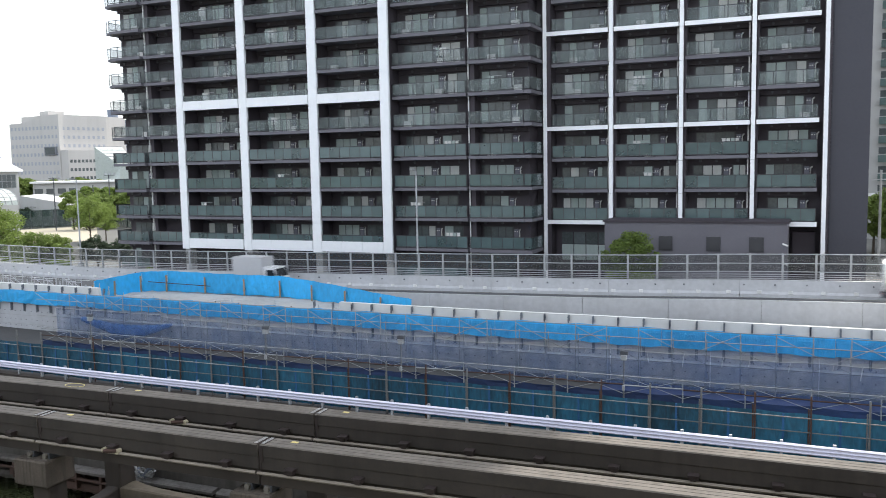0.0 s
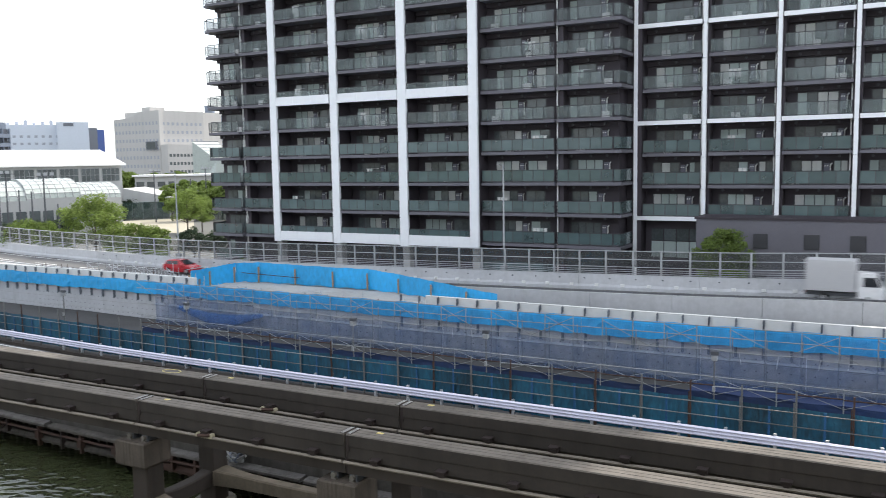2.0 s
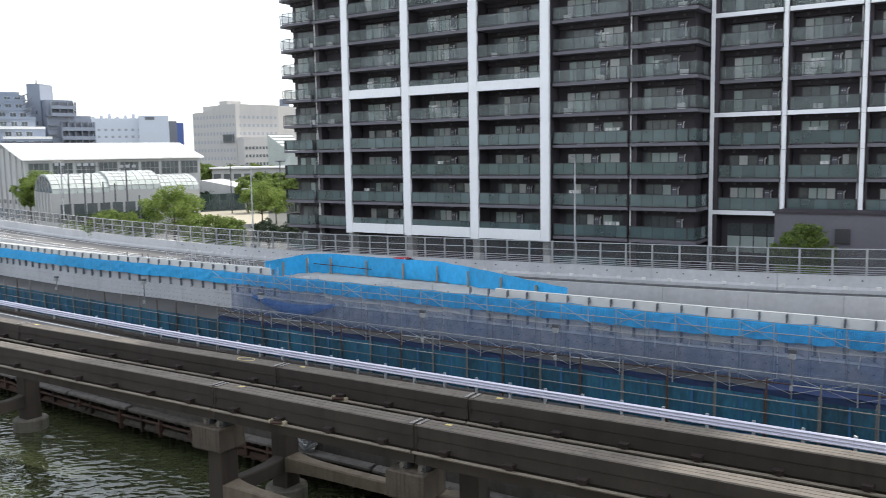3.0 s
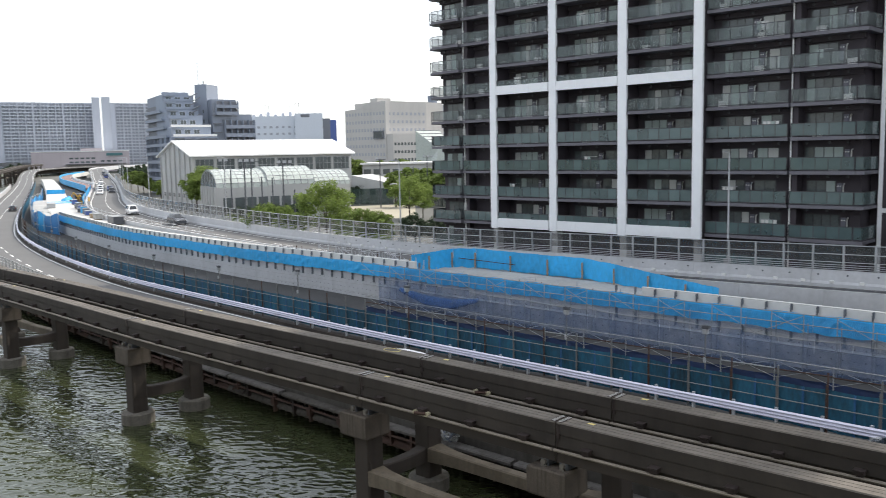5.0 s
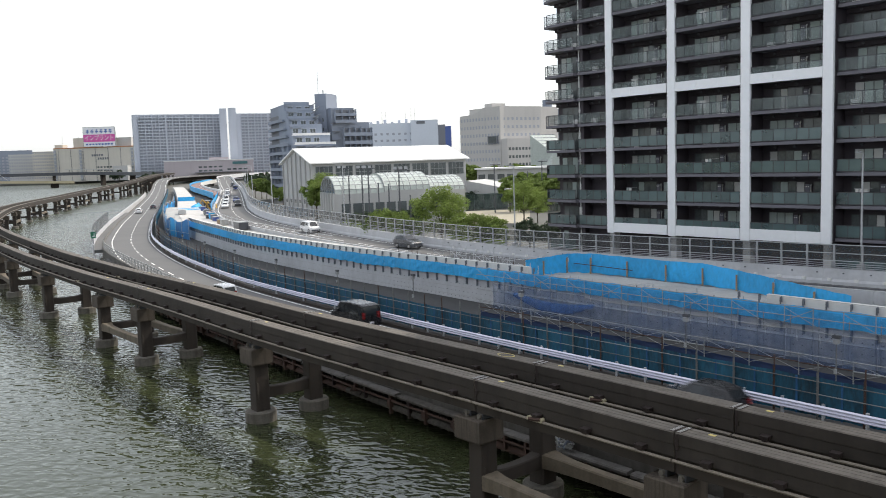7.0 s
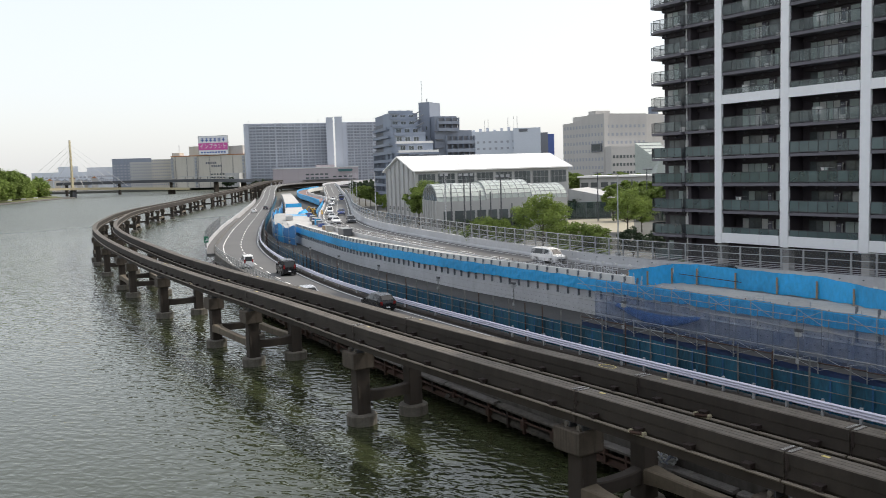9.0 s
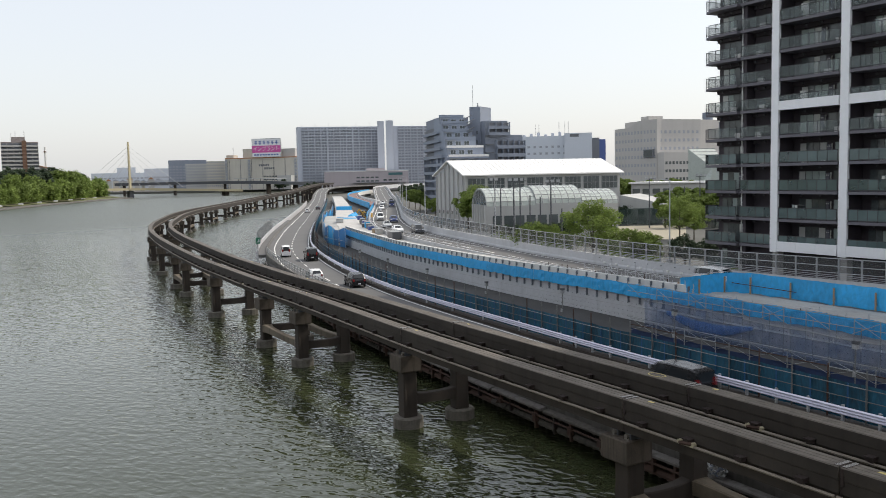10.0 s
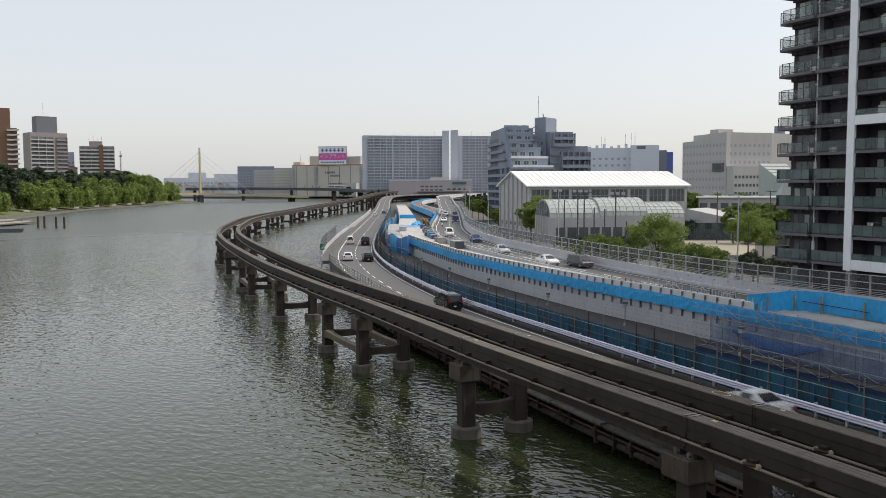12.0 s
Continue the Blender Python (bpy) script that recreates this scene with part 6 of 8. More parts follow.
        r.loft([[(-0.5, -0.5, h - 3.2), (w * 0.45, -0.5, h), (w * 0.45, -0.5, h + 0.6), (-0.5, -0.5, h - 2.6)], [(-0.5, 16.5, h - 3.2), (w * 0.45, 16.5, h), (w * 0.45, 16.5, h + 0.6), (-0.5, 16.5, h - 2.6)]])
        r.loft([[(w * 0.45, -0.5, h), (w + 0.5, -0.5, h - 5.2), (w + 0.5, -0.5, h - 4.6), (w * 0.45, -0.5, h + 0.6)], [(w * 0.45, 16.5, h), (w + 0.5, 16.5, h - 5.2), (w + 0.5, 16.5, h - 4.6), (w * 0.45, 16.5, h + 0.6)]])
        part("roof", r, ROOF_ORANGE, t)


def right_side():
    # apartment block and elevated road beyond the tower
    m, w = span(bearing(-26.11, 150), bearing(-35.52, 150))
    t = thing("apartment_block", "pale green-grey apartment block with glass balconies", "apartment block", m)
    block_on(t, "wall", 0, w, 0, 14, 2.9, 60, PALE_WALL)
    for r in range(12):
        for c in range(2):
            part("balcony", Mesh().box((2 + c * 4.4, -1.0, 9 + r * 2.9), (4.6 + c * 4.4, 0, 10.1 + r * 2.9)), PANEL_GREEN, t)
            part("window", Mesh().box((2 + c * 4.4, -0.06, 10.3 + r * 2.9), (4.6 + c * 4.4, 0.02, 11.3 + r * 2.9)), WINDOW, t)
    m, w = span(bearing(-25.07, 128), bearing(-38.66, 118))
    t = thing("elevated_road", "concrete elevated road on steel girders", "viaduct", m)
    block_on(t, "deck", 0, w, 0, 9, 9.2, 10.6, CONCRETE)
    block_on(t, "girder", 0, w, 1, 8, 7.4, 9.15, STEEL_GREY)
    for k in range(3):
        block_on(t, "column", 4 + k * 9, 5.6 + k * 9, 3.5, 5.5, 2.9, 7.4, CONCRETE)
    p = bearing(-27.05, 104)
    t = thing("utility_pole", "weathered concrete utility pole with crossarms", "pole", pose(p.x, p.y, 2.85))
    part("shaft", Mesh().bar((0, 0, 0), (0, 0, 11.5), 0.18, 8, r2=0.12), CONCRETE, t)
    part("crossarm", Mesh().box((-0.9, -0.06, 10.4), (0.9, 0.06, 10.52)), STEEL_GREY, t)


office()
gym()
arched_hall()
stepped_flats()
far_city()
right_side()

# court and lamp poles of the school
def school_yard():
    p = [bearing(28.2, 212), bearing(22.0, 216), bearing(22.0, 170), bearing(26.8, 174)]
    setting("sports_court", Mesh().prism([(q.x, q.y) for q in p][::-1], 2.85, 2.93), SAND, "pale sandy school sports court")
    f = thing("net_fence", "tall dark green net fence round the court", "fence")
    for a0, a1, d0, d1, h in ((29.9, 26.3, 174, 214, 3.2), (26.3, 22.6, 214, 219, 4.2), (22.6, 18.0, 219, 190, 4.2)):
        a, b = bearing(a0, d0), bearing(a1, d1)
        n = 6
        for k in range(n):
            u, v = a.lerp(b, k / n), a.lerp(b, (k + 1) / n)
            part("post", Mesh().bar((u.x, u.y, 2.9), (u.x, u.y, 2.9 + h), 0.06, 5), STEEL_DARK, f)
            part("net", Mesh().prism([(u.x, u.y), (v.x, v.y), (v.x + 0.02, v.y + 0.03), (u.x + 0.02, u.y + 0.03)], 2.95, 2.9 + h), GREEN_NET, f)
    for az, d, top, lamps in ((34.34, 160, -0.3, 2), (33.96, 164, -0.9, 0), (33.09, 160, -0.35, 2), (32.67, 162, -0.35, 2), (32.02, 163, -1.4, 0), (31.34, 164, -1.5, 0), (30.64, 150, -0.5, 3),
                               (29.93, 168, -2.3, 0), (27.11, 215, -1.9, 0), (24.29, 205, -0.4, 3), (22.09, 226, -0.95, 0), (21.15, 224, -0.3, 3), (23.03, 226, -1.0, 0), (20.52, 230, -0.9, 0)):
        p = bearing(az, d)
        z = 16 + d * math.tan(radians(top))
        t = thing("floodlight_pole" if lamps else "net_pole", "dark steel pole with floodlights" if lamps else "slim dark net pole", "pole", pose(p.x, p.y, 0, 0, 0, az))
        part("shaft", Mesh().bar((0, 0, 2.85), (0, 0, z), 0.16, 7, r2=0.12), STEEL_DARK, t)
        if lamps:
            part("crossbar", Mesh().box((-1.0, -0.05, z - 0.3), (1.4, 0.05, z - 0.18)), STEEL_DARK, t)
            for k in range(lamps):
                part("floodlight", Mesh().box((-0.95 + 0.95 * k, -0.35, z - 0.18), (-0.35 + 0.95 * k, 0.1, z + 0.3)), GALV, t)


school_yard()


# ---- bridge, far bank and pontoon ----
def bridge():
    t = thing("cable_bridge", "far beige bridge with a slim cable-stayed mast", "bridge")
    a, b, c = bearing(61.20, 930), bearing(57.77, 960), bearing(50.9, 960)
    beige = surface("beige_steel", (0.46, 0.40, 0.26), 0.6, var=0.06, size=3)
    part("mast", Mesh().loft([[(b.x - 1.1, b.y - 1.1, 3), (b.x + 1.1, b.y - 1.1, 3), (b.x + 1.1, b.y + 1.1, 3), (b.x - 1.1, b.y + 1.1, 3)],
                              [(b.x - 0.7, b.y - 0.7, 58.5), (b.x + 0.7, b.y - 0.7, 58.5), (b.x + 0.7, b.y + 0.7, 58.5), (b.x - 0.7, b.y + 0.7, 58.5)]]), beige, t, "tall beige mast")
    part("mast_base", Mesh().box((b.x - 2.4, b.y - 2.4, -1), (b.x + 2.4, b.y + 2.4, 7.5)), STEEL_DARK, t)
    deck = Line([(a.x, a.y, 9.6), (b.x, b.y, 9.2), tuple(bearing(54.6, 960)[:2]) + (7.6,), (c.x, c.y, 5.2)], 10)
    dm = Mesh()
    deck.sweep(dm, rect(-5, 5, -1.2, 0), 0, deck.length, 20)
    part("deck", dm, SHADE_WALL, t)
    for off in (-5.2, 5.0):
        e = Mesh()
        deck.sweep(e, rect(off, off + 0.2, -1.3, 1.0), 0, deck.length, 20)
        part("parapet", e, beige, t)
    for k in range(1, 6):
        for tgt in (bearing(57.77 - 0.65 * k, 960 - 20 * k), bearing(57.77 + 0.6 * k, 960 + 14 * k)):
            part("cable", Mesh().bar((b.x, b.y, 54 - 4.4 * (5 - k)), (tgt.x, tgt.y, 10), 0.16, 4), CONCRETE_WHITE, t)
    for az, d in ((52.0, 960),):
        p = bearing(az, d)
        part("pier", Mesh().box((p.x - 3, p.y - 2.5, -1), (p.x + 3, p.y + 2.5, 6.2)), CONCRETE_OLD, t)
    # dark elevated line behind it
    v = thing("distant_viaduct", "dark distant railway viaduct", "viaduct")
    m = Mesh()
    ln = Line([(*bearing(58.6, 1090)[:2], 15.0), (*bearing(54, 1060)[:2], 15.0), (*bearing(50, 1030)[:2], 14.2), (*bearing(47.4, 960)[:2], 12.6), (*bearing(45.9, 860)[:2], 12.2)], 10)
    ln.sweep(m, rect(-4, 4, -2.6, 0.7), 0, ln.length, 20)
    part("deck", m, STEEL_DARK, v)
    s = 10
    while s < ln.length:
        part("column", Mesh().box((-0.8, -3, -16), (0.8, 3, -2.6)), CONCRETE_OLD, v, m=ln.turn(s))
        s += 60
    tr = thing("shelter_roof", "pale distant station canopy over the viaduct", "canopy")
    m2 = Mesh()
    ln.sweep(m2, rect(-4, 4, 3.4, 4.0), ln.length * 0.40, ln.length * 0.62, 20)
    part("roof", m2, PALE_WALL, tr)
    for k in range(8):
        p = ln.at(ln.length * (0.41 + 0.028 * k), 0)
        part("post", Mesh().bar((p.x, p.y, p.z), (p.x, p.y, p.z + 3.4), 0.3, 5), STEEL_DARK, tr)


def bank_things():
    # steps and pontoon on the far bank
    p, q = bearing(68.93, 402), bearing(67.16, 425)
    m, w = span(p, q)
    t = thing("water_steps", "pale stone terraces down to the water", "steps", m)
    for k in range(5):
        part("step", Mesh().box((-70, 2 + k * 2.2, 0.5), (w + 2 - k * 2.5, 5 + k * 2.2, 0.9 + k * 0.5)), CONCRETE if k % 2 else TIE, t)
    p = bearing(69.66, 352)
    t = thing("pontoon", "dark floating pontoon with tyres and blue panels", "pontoon", pose(p.x, p.y, 0, 0, 0, 62))
    part("hull", Mesh().box((-14, -3, -0.4), (9, 3, 1.3)), STEEL_DARK, t)
    for k in range(4):
        part("tyre", Mesh().bar((9.1, -2.4 + k * 1.6, 0.6), (9.4, -2.4 + k * 1.6, 0.6), 0.5, 10), FRAME_DARK, t)
    part("panel", Mesh().box((-6, -0.4, 1.3), (2, 0.2, 2.9)), TARP_BLUE, t)
    for az, d in ((66.3, 375), (65.85, 372), (66.95, 380), (67.3, 383)):
        p = bearing(az, d)
        tagged(part("mooring_post", Mesh().bar((p.x, p.y, -1), (p.x, p.y, 4.6), 0.42, 9), RUST), "rusty brown steel mooring post", "post", group="mooring posts")
    for k in range(9):
        f = (k + 0.5) / 9
        q = Vector((-520, 205, 0)).lerp(Vector((-800, 470, 0)), f)
        tagged(part("park_bench", Mesh().box((-1.6, -0.5, 0.0), (1.6, 0.5, 0.45)).box((-1.6, 0.3, 0.45), (1.6, 0.5, 1.1)), CONCRETE_WHITE,
                    m=pose(q.x + 14, q.y - 8, 1.9, 0, 0, 50)), "pale stone park bench on the bank", "bench", group="park benches")


bridge()
bank_things()


def interchange():
    """Elevated roads into which both carriageways run, and the low roofs and trees behind them."""
    t = thing("interchange_road", "red-brown elevated ramp with blue sheeted parapet on columns", "viaduct")
    ramp = Line([(-234, 258, 4.9), (-276, 296, 5.1), (-318, 334, 5.2), (-362, 378, 5.5), (-398, 420, 5.9), (-428, 468, 6.4)], 10)
    for ln, w, mat, near_wall in ((ramp, 3.0, RED_ROAD, TARP_BLUE),):
        m = Mesh()
        ln.sweep(m, rect(-w, w, -1.2, 0), 0, ln.length, 12)
        part("deck", m, mat, t)
        for o, wall_mat in ((-w - 0.3, near_wall), (w, CONCRETE_WHITE)):
            s = 0.0
            while s < ln.length - 1:
                e = Mesh()
                ln.sweep(e, rect(o, o + 0.3, -1.3, 1.05), s, min(s + 40, ln.length), 10)
                part("parapet", e, wall_mat, t)
                s += 40
        line = Mesh()
        ln.sweep(line, rect(w - 0.9, w - 0.7, 0.004, 0.012), 0, ln.length, 12)
        part("edge_line", line, PAINT, t)
        s = 8
        while s < ln.length:
            part("column", Mesh().box((-0.9, -w * 0.7, -8), (0.9, w * 0.7, -1.2)), CONCRETE, t, m=ln.turn(s))
            s += 26
    rnd = random.Random(33)
    kind = tree_kind(31, 9.5, 4.5, 0.6, LEAF_DARK, 40, 60, 0.5, 0.3, label="dark tree clump beside the far roads")
    p = bearing(46.9, 800)
    kind.matrix_basis = pose(p.x, p.y, 2.85)
    for az, d, k in ((46.6, 790, 1.1), (46.2, 840, 1.2), (48.3, 1150, 1.6), (48.6, 1150, 1.3), (40.4, 560, 1.0), (39.9, 520, 1.0), (39.5, 500, 1.1), (39.2, 470, 1.0)):
        p = bearing(az, d)
        plant(kind, p.x, p.y, 2.85, rnd.random() * 360, k)
    # low roofs in the distance past the bridge
    for k in range(9):
        az = 59.2 - k * 0.42
        m, w = span(bearing(az, 1380 + 20 * (k % 3)), bearing(az - 0.36, 1380 + 20 * (k % 3)))
        h = 15 + 6 * rnd.random()
        t = thing("waterside_shed", "small hazy waterside shed with a red or grey roof", "shed", m, group="waterside sheds")
        block_on(t, "wall", 0, w, 0, 12, 0.4, h, CREAM_WALL if k % 2 else PALE_WALL)
        r = Mesh()
        r.loft([[(-0.4, -0.5, h), (w + 0.4, -0.5, h), (w / 2, -0.5, h + 3.0)], [(-0.4, 12.5, h), (w + 0.4, 12.5, h), (w / 2, 12.5, h + 3.0)]])
        part("roof", r, ROOF_ORANGE if k % 3 == 0 else SLAB_SHADE, t)


RED_ROAD = surface("red_ramp_surface", (0.21, 0.14, 0.125), 0.9, var=0.2, size=3)
interchange()

# ---- building site between the roads ----
NAVY_SHEET = surface("shaded_navy_sheet", (0.018, 0.034, 0.095), 0.7, var=0.4, size=1.0, bump=0.4)
MUD = surface("dark_site_ground", (0.045, 0.045, 0.045), 0.95, var=0.4, size=2.0, bump=0.4)
SHEET_MID = surface("site_blue_sheet", (0.03, 0.155, 0.36), 0.65, var=0.35, size=1.2, bump=0.6, each=0.25)
NET_BLUE = clear("bright_blue_net", (0.03, 0.13, 0.40), 0.5, 0.8)
TIMBER = surface("site_timber", (0.30, 0.22, 0.14), 0.85, var=0.25, size=0.4)
YELLOW = surface("machine_yellow", (0.48, 0.28, 0.035), 0.5, var=0.12, size=0.6)
MARK_YELLOW = surface("yellow_marking", (0.50, 0.42, 0.14), 0.6, var=0.15, size=0.3)
BRASS = surface("cream_insulator", (0.40, 0.36, 0.25), 0.4, var=0.15, size=0.2)
SIGN_GREEN = surface("green_sign_plate", (0.02, 0.16, 0.09), 0.4, var=0.08, size=0.5)
S_MESH = WALL.near(-30.4, 68.6)
SA, SB = LOW.near(-113, 103), LOW.near(-157, 143)


def scaffold():
    t = thing("scaffold", "tube scaffold with cross braces and blue mesh before the viaduct", "scaffold")
    post = Mesh().bar((0, 1.25, -3.9), (0, 1.25, 1.0), 0.03, 6).data("standard", PIPE_GREY)
    inner = Mesh().bar((0, 0.55, -3.9), (0, 0.55, 0.3), 0.03, 6).data("standard", PIPE_GREY)
    s, k = 1.0, 0
    rnd = random.Random(3)
    while s < S_MESH + 0.2:
        part("standard", post, None, t, m=WALL.turn(s))
        part("standard", inner, None, t, m=WALL.turn(s))
        e = s + 1.85
        if e < S_MESH + 0.5:
            for dz in (0.95, 0.35, -0.95, -1.9, -2.7) if k % 2 == 0 else ():
                part("ledger", Mesh().bar(WALL.at(s, -1.25, dz), WALL.at(e + 1.85, -1.25, dz), 0.028, 5), PIPE_GREY, t)
            a, b = (0.85, -0.9) if k % 2 else (-0.9, 0.85)
            if k % 2 == 0:
                part("brace", Mesh().bar(WALL.at(s, -1.28, a), WALL.at(s + 3.7, -1.28, b), 0.021, 5), PIPE_GREY, t)
            if k % 4 != 1 and k % 2:
                part("brace", Mesh().bar(WALL.at(s, -1.3, 0.85), WALL.at(s + 3.7, -1.3, -0.9), 0.021, 5), PIPE_GREY, t)
            part("plank", Mesh().loft([[WALL.at(q, o, z) for o, z in rect(-1.2, -0.6, -1.0, -0.95)] for q in (s, e)]), STEEL_GREY, t)
        s, k = e, k + 1
    # mesh sheets, hung in uneven lengths
    s = 0.5
    while s < S_MESH:
        e = min(s + 5.55, S_MESH)
        m = Mesh()
        n = 8
        rings = []
        top0, top1 = -0.32 - rnd.random() * 0.12, -0.32 - rnd.random() * 0.12
        for i in range(n + 1):
            q = s + (e - s) * i / n
            sag = 0.08 * math.sin(math.pi * i / n)
            w = 0.04 * math.sin(q * 3.3)
            top = top0 + (top1 - top0) * i / n - sag
            if e >= S_MESH - 9:
                top = -0.2 - sag * 0.3
            rings.append([WALL.at(q, -1.32 + w, top), WALL.at(q, -1.36 - w, -1.7), WALL.at(q, -1.33 + w, -2.85 + 0.1 * math.sin(q * 0.9))])
        m.loft(rings, closed=False)
        part("mesh_sheet", m, MESH_BLUE, t, "see-through dark blue scaffold mesh", smooth=True)
        hem = Mesh()
        for r0, r1 in zip(rings[:-1], rings[1:]):
            hem.bar(r0[0] - N * 0.04, r1[0] - N * 0.04, 0.02, 5)
        for i in (2, 5, 7):
            p = rings[i][0] - N * 0.06
            hem.bar(p + Vector((0, 0, 0.05)), p + A * rnd.uniform(-0.15, 0.15) + Vector((0, 0, -0.25 - 0.5 * rnd.random())), 0.022, 4)
        part("hem_rope", hem, CONCRETE, t, "pale rope ties along the mesh hem")
        veil = Mesh()
        n = 6
        veil.loft([[WALL.at(s + (e - s) * i / n, -1.22 + 0.03 * math.sin(i * 2.2 + s), 0.86 - 0.05 * math.sin(math.pi * i / n)),
                    WALL.at(s + (e - s) * i / n, -1.2 - 0.04 * math.sin(i * 1.4 + s), 0.3), WALL.at(s + (e - s) * i / n, -1.2, -0.35 - 0.1 * math.sin(i + s))] for i in range(n + 1)], closed=False)
        part("veil_sheet", veil, MESH_THIN, t, "thin see-through blue mesh over the tarpaulin", smooth=True)
        s = e + 0.03
    sag = Mesh()
    s0 = WALL.near(-19.5, 63.8)
    rings = []
    for i in range(13):
        q = s0 + i * 0.75
        d = 0.75 * math.sin(math.pi * i / 12)
        rings.append([WALL.at(q, -1.42, -0.75 - d * 0.5), WALL.at(q, -1.6, -1.0 - d * 1.2), WALL.at(q, -1.45, -0.95 - d * 1.5)])
    part("net", sag.loft(rings, closed=False), NET_BLUE, t, "sagging blue net", smooth=True)
    # blue sheeted scaffold beyond the strip, by the bare deck
    pl = thing("work_platform", "grey plank work platform beside the bare deck", "platform")
    for i in range(12):
        m = Mesh()
        WALL.sweep(m, rect(-2.9, -0.02, -0.22, -0.06), S_TARP1 + 8 + i * 6, S_TARP1 + 13.96 + i * 6, 3)
        part("plank_bay", m, CONCRETE, pl)
        for o in (-2.6, -0.4):
            p = WALL.at(S_TARP1 + 8.2 + i * 6, o, 0)
            part("leg", Mesh().bar((p.x, p.y, 2.9), (p.x, p.y, 5.2), 0.06, 5), PIPE_GREY, pl)
    u = thing("sheeted_scaffold", "scaffold wrapped in blue sheets beside the bare deck", "scaffold")
    s = S_TARP1 - 6
    out = lambda q: float(np.interp(q - S_TARP1, [-6, 8, 70, 95, 150], [-0.9, -3.1, -3.1, -1.0, -0.9]))
    while s < S_TARP1 + 150:
        m = Mesh()
        rings = []
        for i in range(5):
            q = s + i * 1.0
            w = 0.08 * math.sin(q * 2.7)
            hi = 0.9 + 0.35 * math.sin(q * 0.6)
            rings.append([WALL.at(q, out(q) + w, hi), WALL.at(q, out(q) - 0.15 - w, -0.5), WALL.at(q, out(q) - 0.1 + w, -1.6), WALL.at(q, out(q) - 0.05, -2.6)])
        part("sheet", m.loft(rings, closed=False), TARP_BLUE if int(s) % 3 == 0 else SHEET_MID, u, smooth=True)
        part("standard", Mesh().bar(WALL.at(s, out(s) - 0.25, -2.45), WALL.at(s, out(s) - 0.25, 1.6), 0.035, 5), GALV, u)
        for dz in (-1.2, 1.3):
            part("ledger", Mesh().bar(WALL.at(s, out(s) - 0.27, dz), WALL.at(s + 4, out(s + 4) - 0.27, dz), 0.03, 5), GALV, u)
        s += 4.02


def low_scaffold():
    """The walkway frame behind the teal fence."""
    t = thing("walkway_frame", "low tube walkway with cross braces and a rusty handrail", "scaffold")
    s, k, end = 0.5, 0, LOW.near(-27, 50)
    while s < end:
        e = s + 2.7
        part("standard", Mesh().bar(LOW.at(s, 6.1, -0.2), LOW.at(s, 6.1, 2.65), 0.028, 5), PIPE_GREY, t)
        part("handrail", Mesh().bar(LOW.at(s, 6.1, 2.2), LOW.at(e, 6.1, 2.16), 0.035, 5), RUST if k % 4 else PIPE_GREY, t)
        part("ledger", Mesh().bar(LOW.at(s, 6.1, 2.6), LOW.at(e, 6.1, 2.6), 0.024, 5), PIPE_GREY, t)
        for a, b in ((1.75, 2.58), (2.58, 1.75)):
            part("brace", Mesh().bar(LOW.at(s, 6.13, a), LOW.at(e, 6.13, b), 0.014, 5), PIPE_GREY, t)
        n = 5
        drape = Mesh().loft([[LOW.at(s + 2.7 * i / n, 6.2 + 0.04 * math.sin(i * 2.1 + k), 1.2), LOW.at(s + 2.7 * i / n, 6.2 - 0.03 * math.sin(i * 1.7 + k), 1.7),
                             LOW.at(s + 2.7 * i / n, 6.18, 1.9 - 0.08 * math.sin(math.pi * i / n))] for i in range(n + 1)], closed=False)
        part("drape", drape, NAVY_SHEET, t, "navy sheet hung on the walkway")
        s, k = e, k + 1
    # Floor sheets: navy, with the trench's shade put into the dark colour.
    g = thing("ground_sheet", "navy sheeting over the trench floor, darkened as in shade", "sheet")
    for i in range(36):
        m = Mesh()
        LOW.sweep(m, rect(4.9, 16.3, -0.39, -0.33 - 0.01 * (i % 2)), 1 + i * 14, 15 + i * 14, 2.5)
        part("sheet", m, NAVY_SHEET if i < 5 else MUD, g)
    # light masts
    for s in (7.5, 18.9, 27.5, 40, 52, 64, 77, 90, 104, 119, 135):
        q = LOW.near(*sn(s, 33.4)[:2]) if s < 60 else LOW.near(*sn(52, 34)[:2]) + s - 52
        z = 3.9 if s < 60 else 3.2
        p = thing("site_lamp", "slim grey site lamp post with a switch box", "lamp post", LOW.turn(q, 4.9), group="site lamps")
        part("post", Mesh().bar((0, 0, 0), (0, 0, z), 0.035, 6), PIPE_DULL, p)
        part("lamp_head", Mesh().box((-0.2, -0.1, z), (0.16, 0.1, z + 0.16)), STEEL_DARK, p)
        part("bracket", Mesh().box((-0.12, -0.12, z - 0.25), (0.12, 0.12, z - 0.02)), STEEL_GREY, p)
        part("switch_box", Mesh().box((-0.06, 0.03, 2.25), (0.06, 0.12, 2.48)), STEEL_GREY, p)


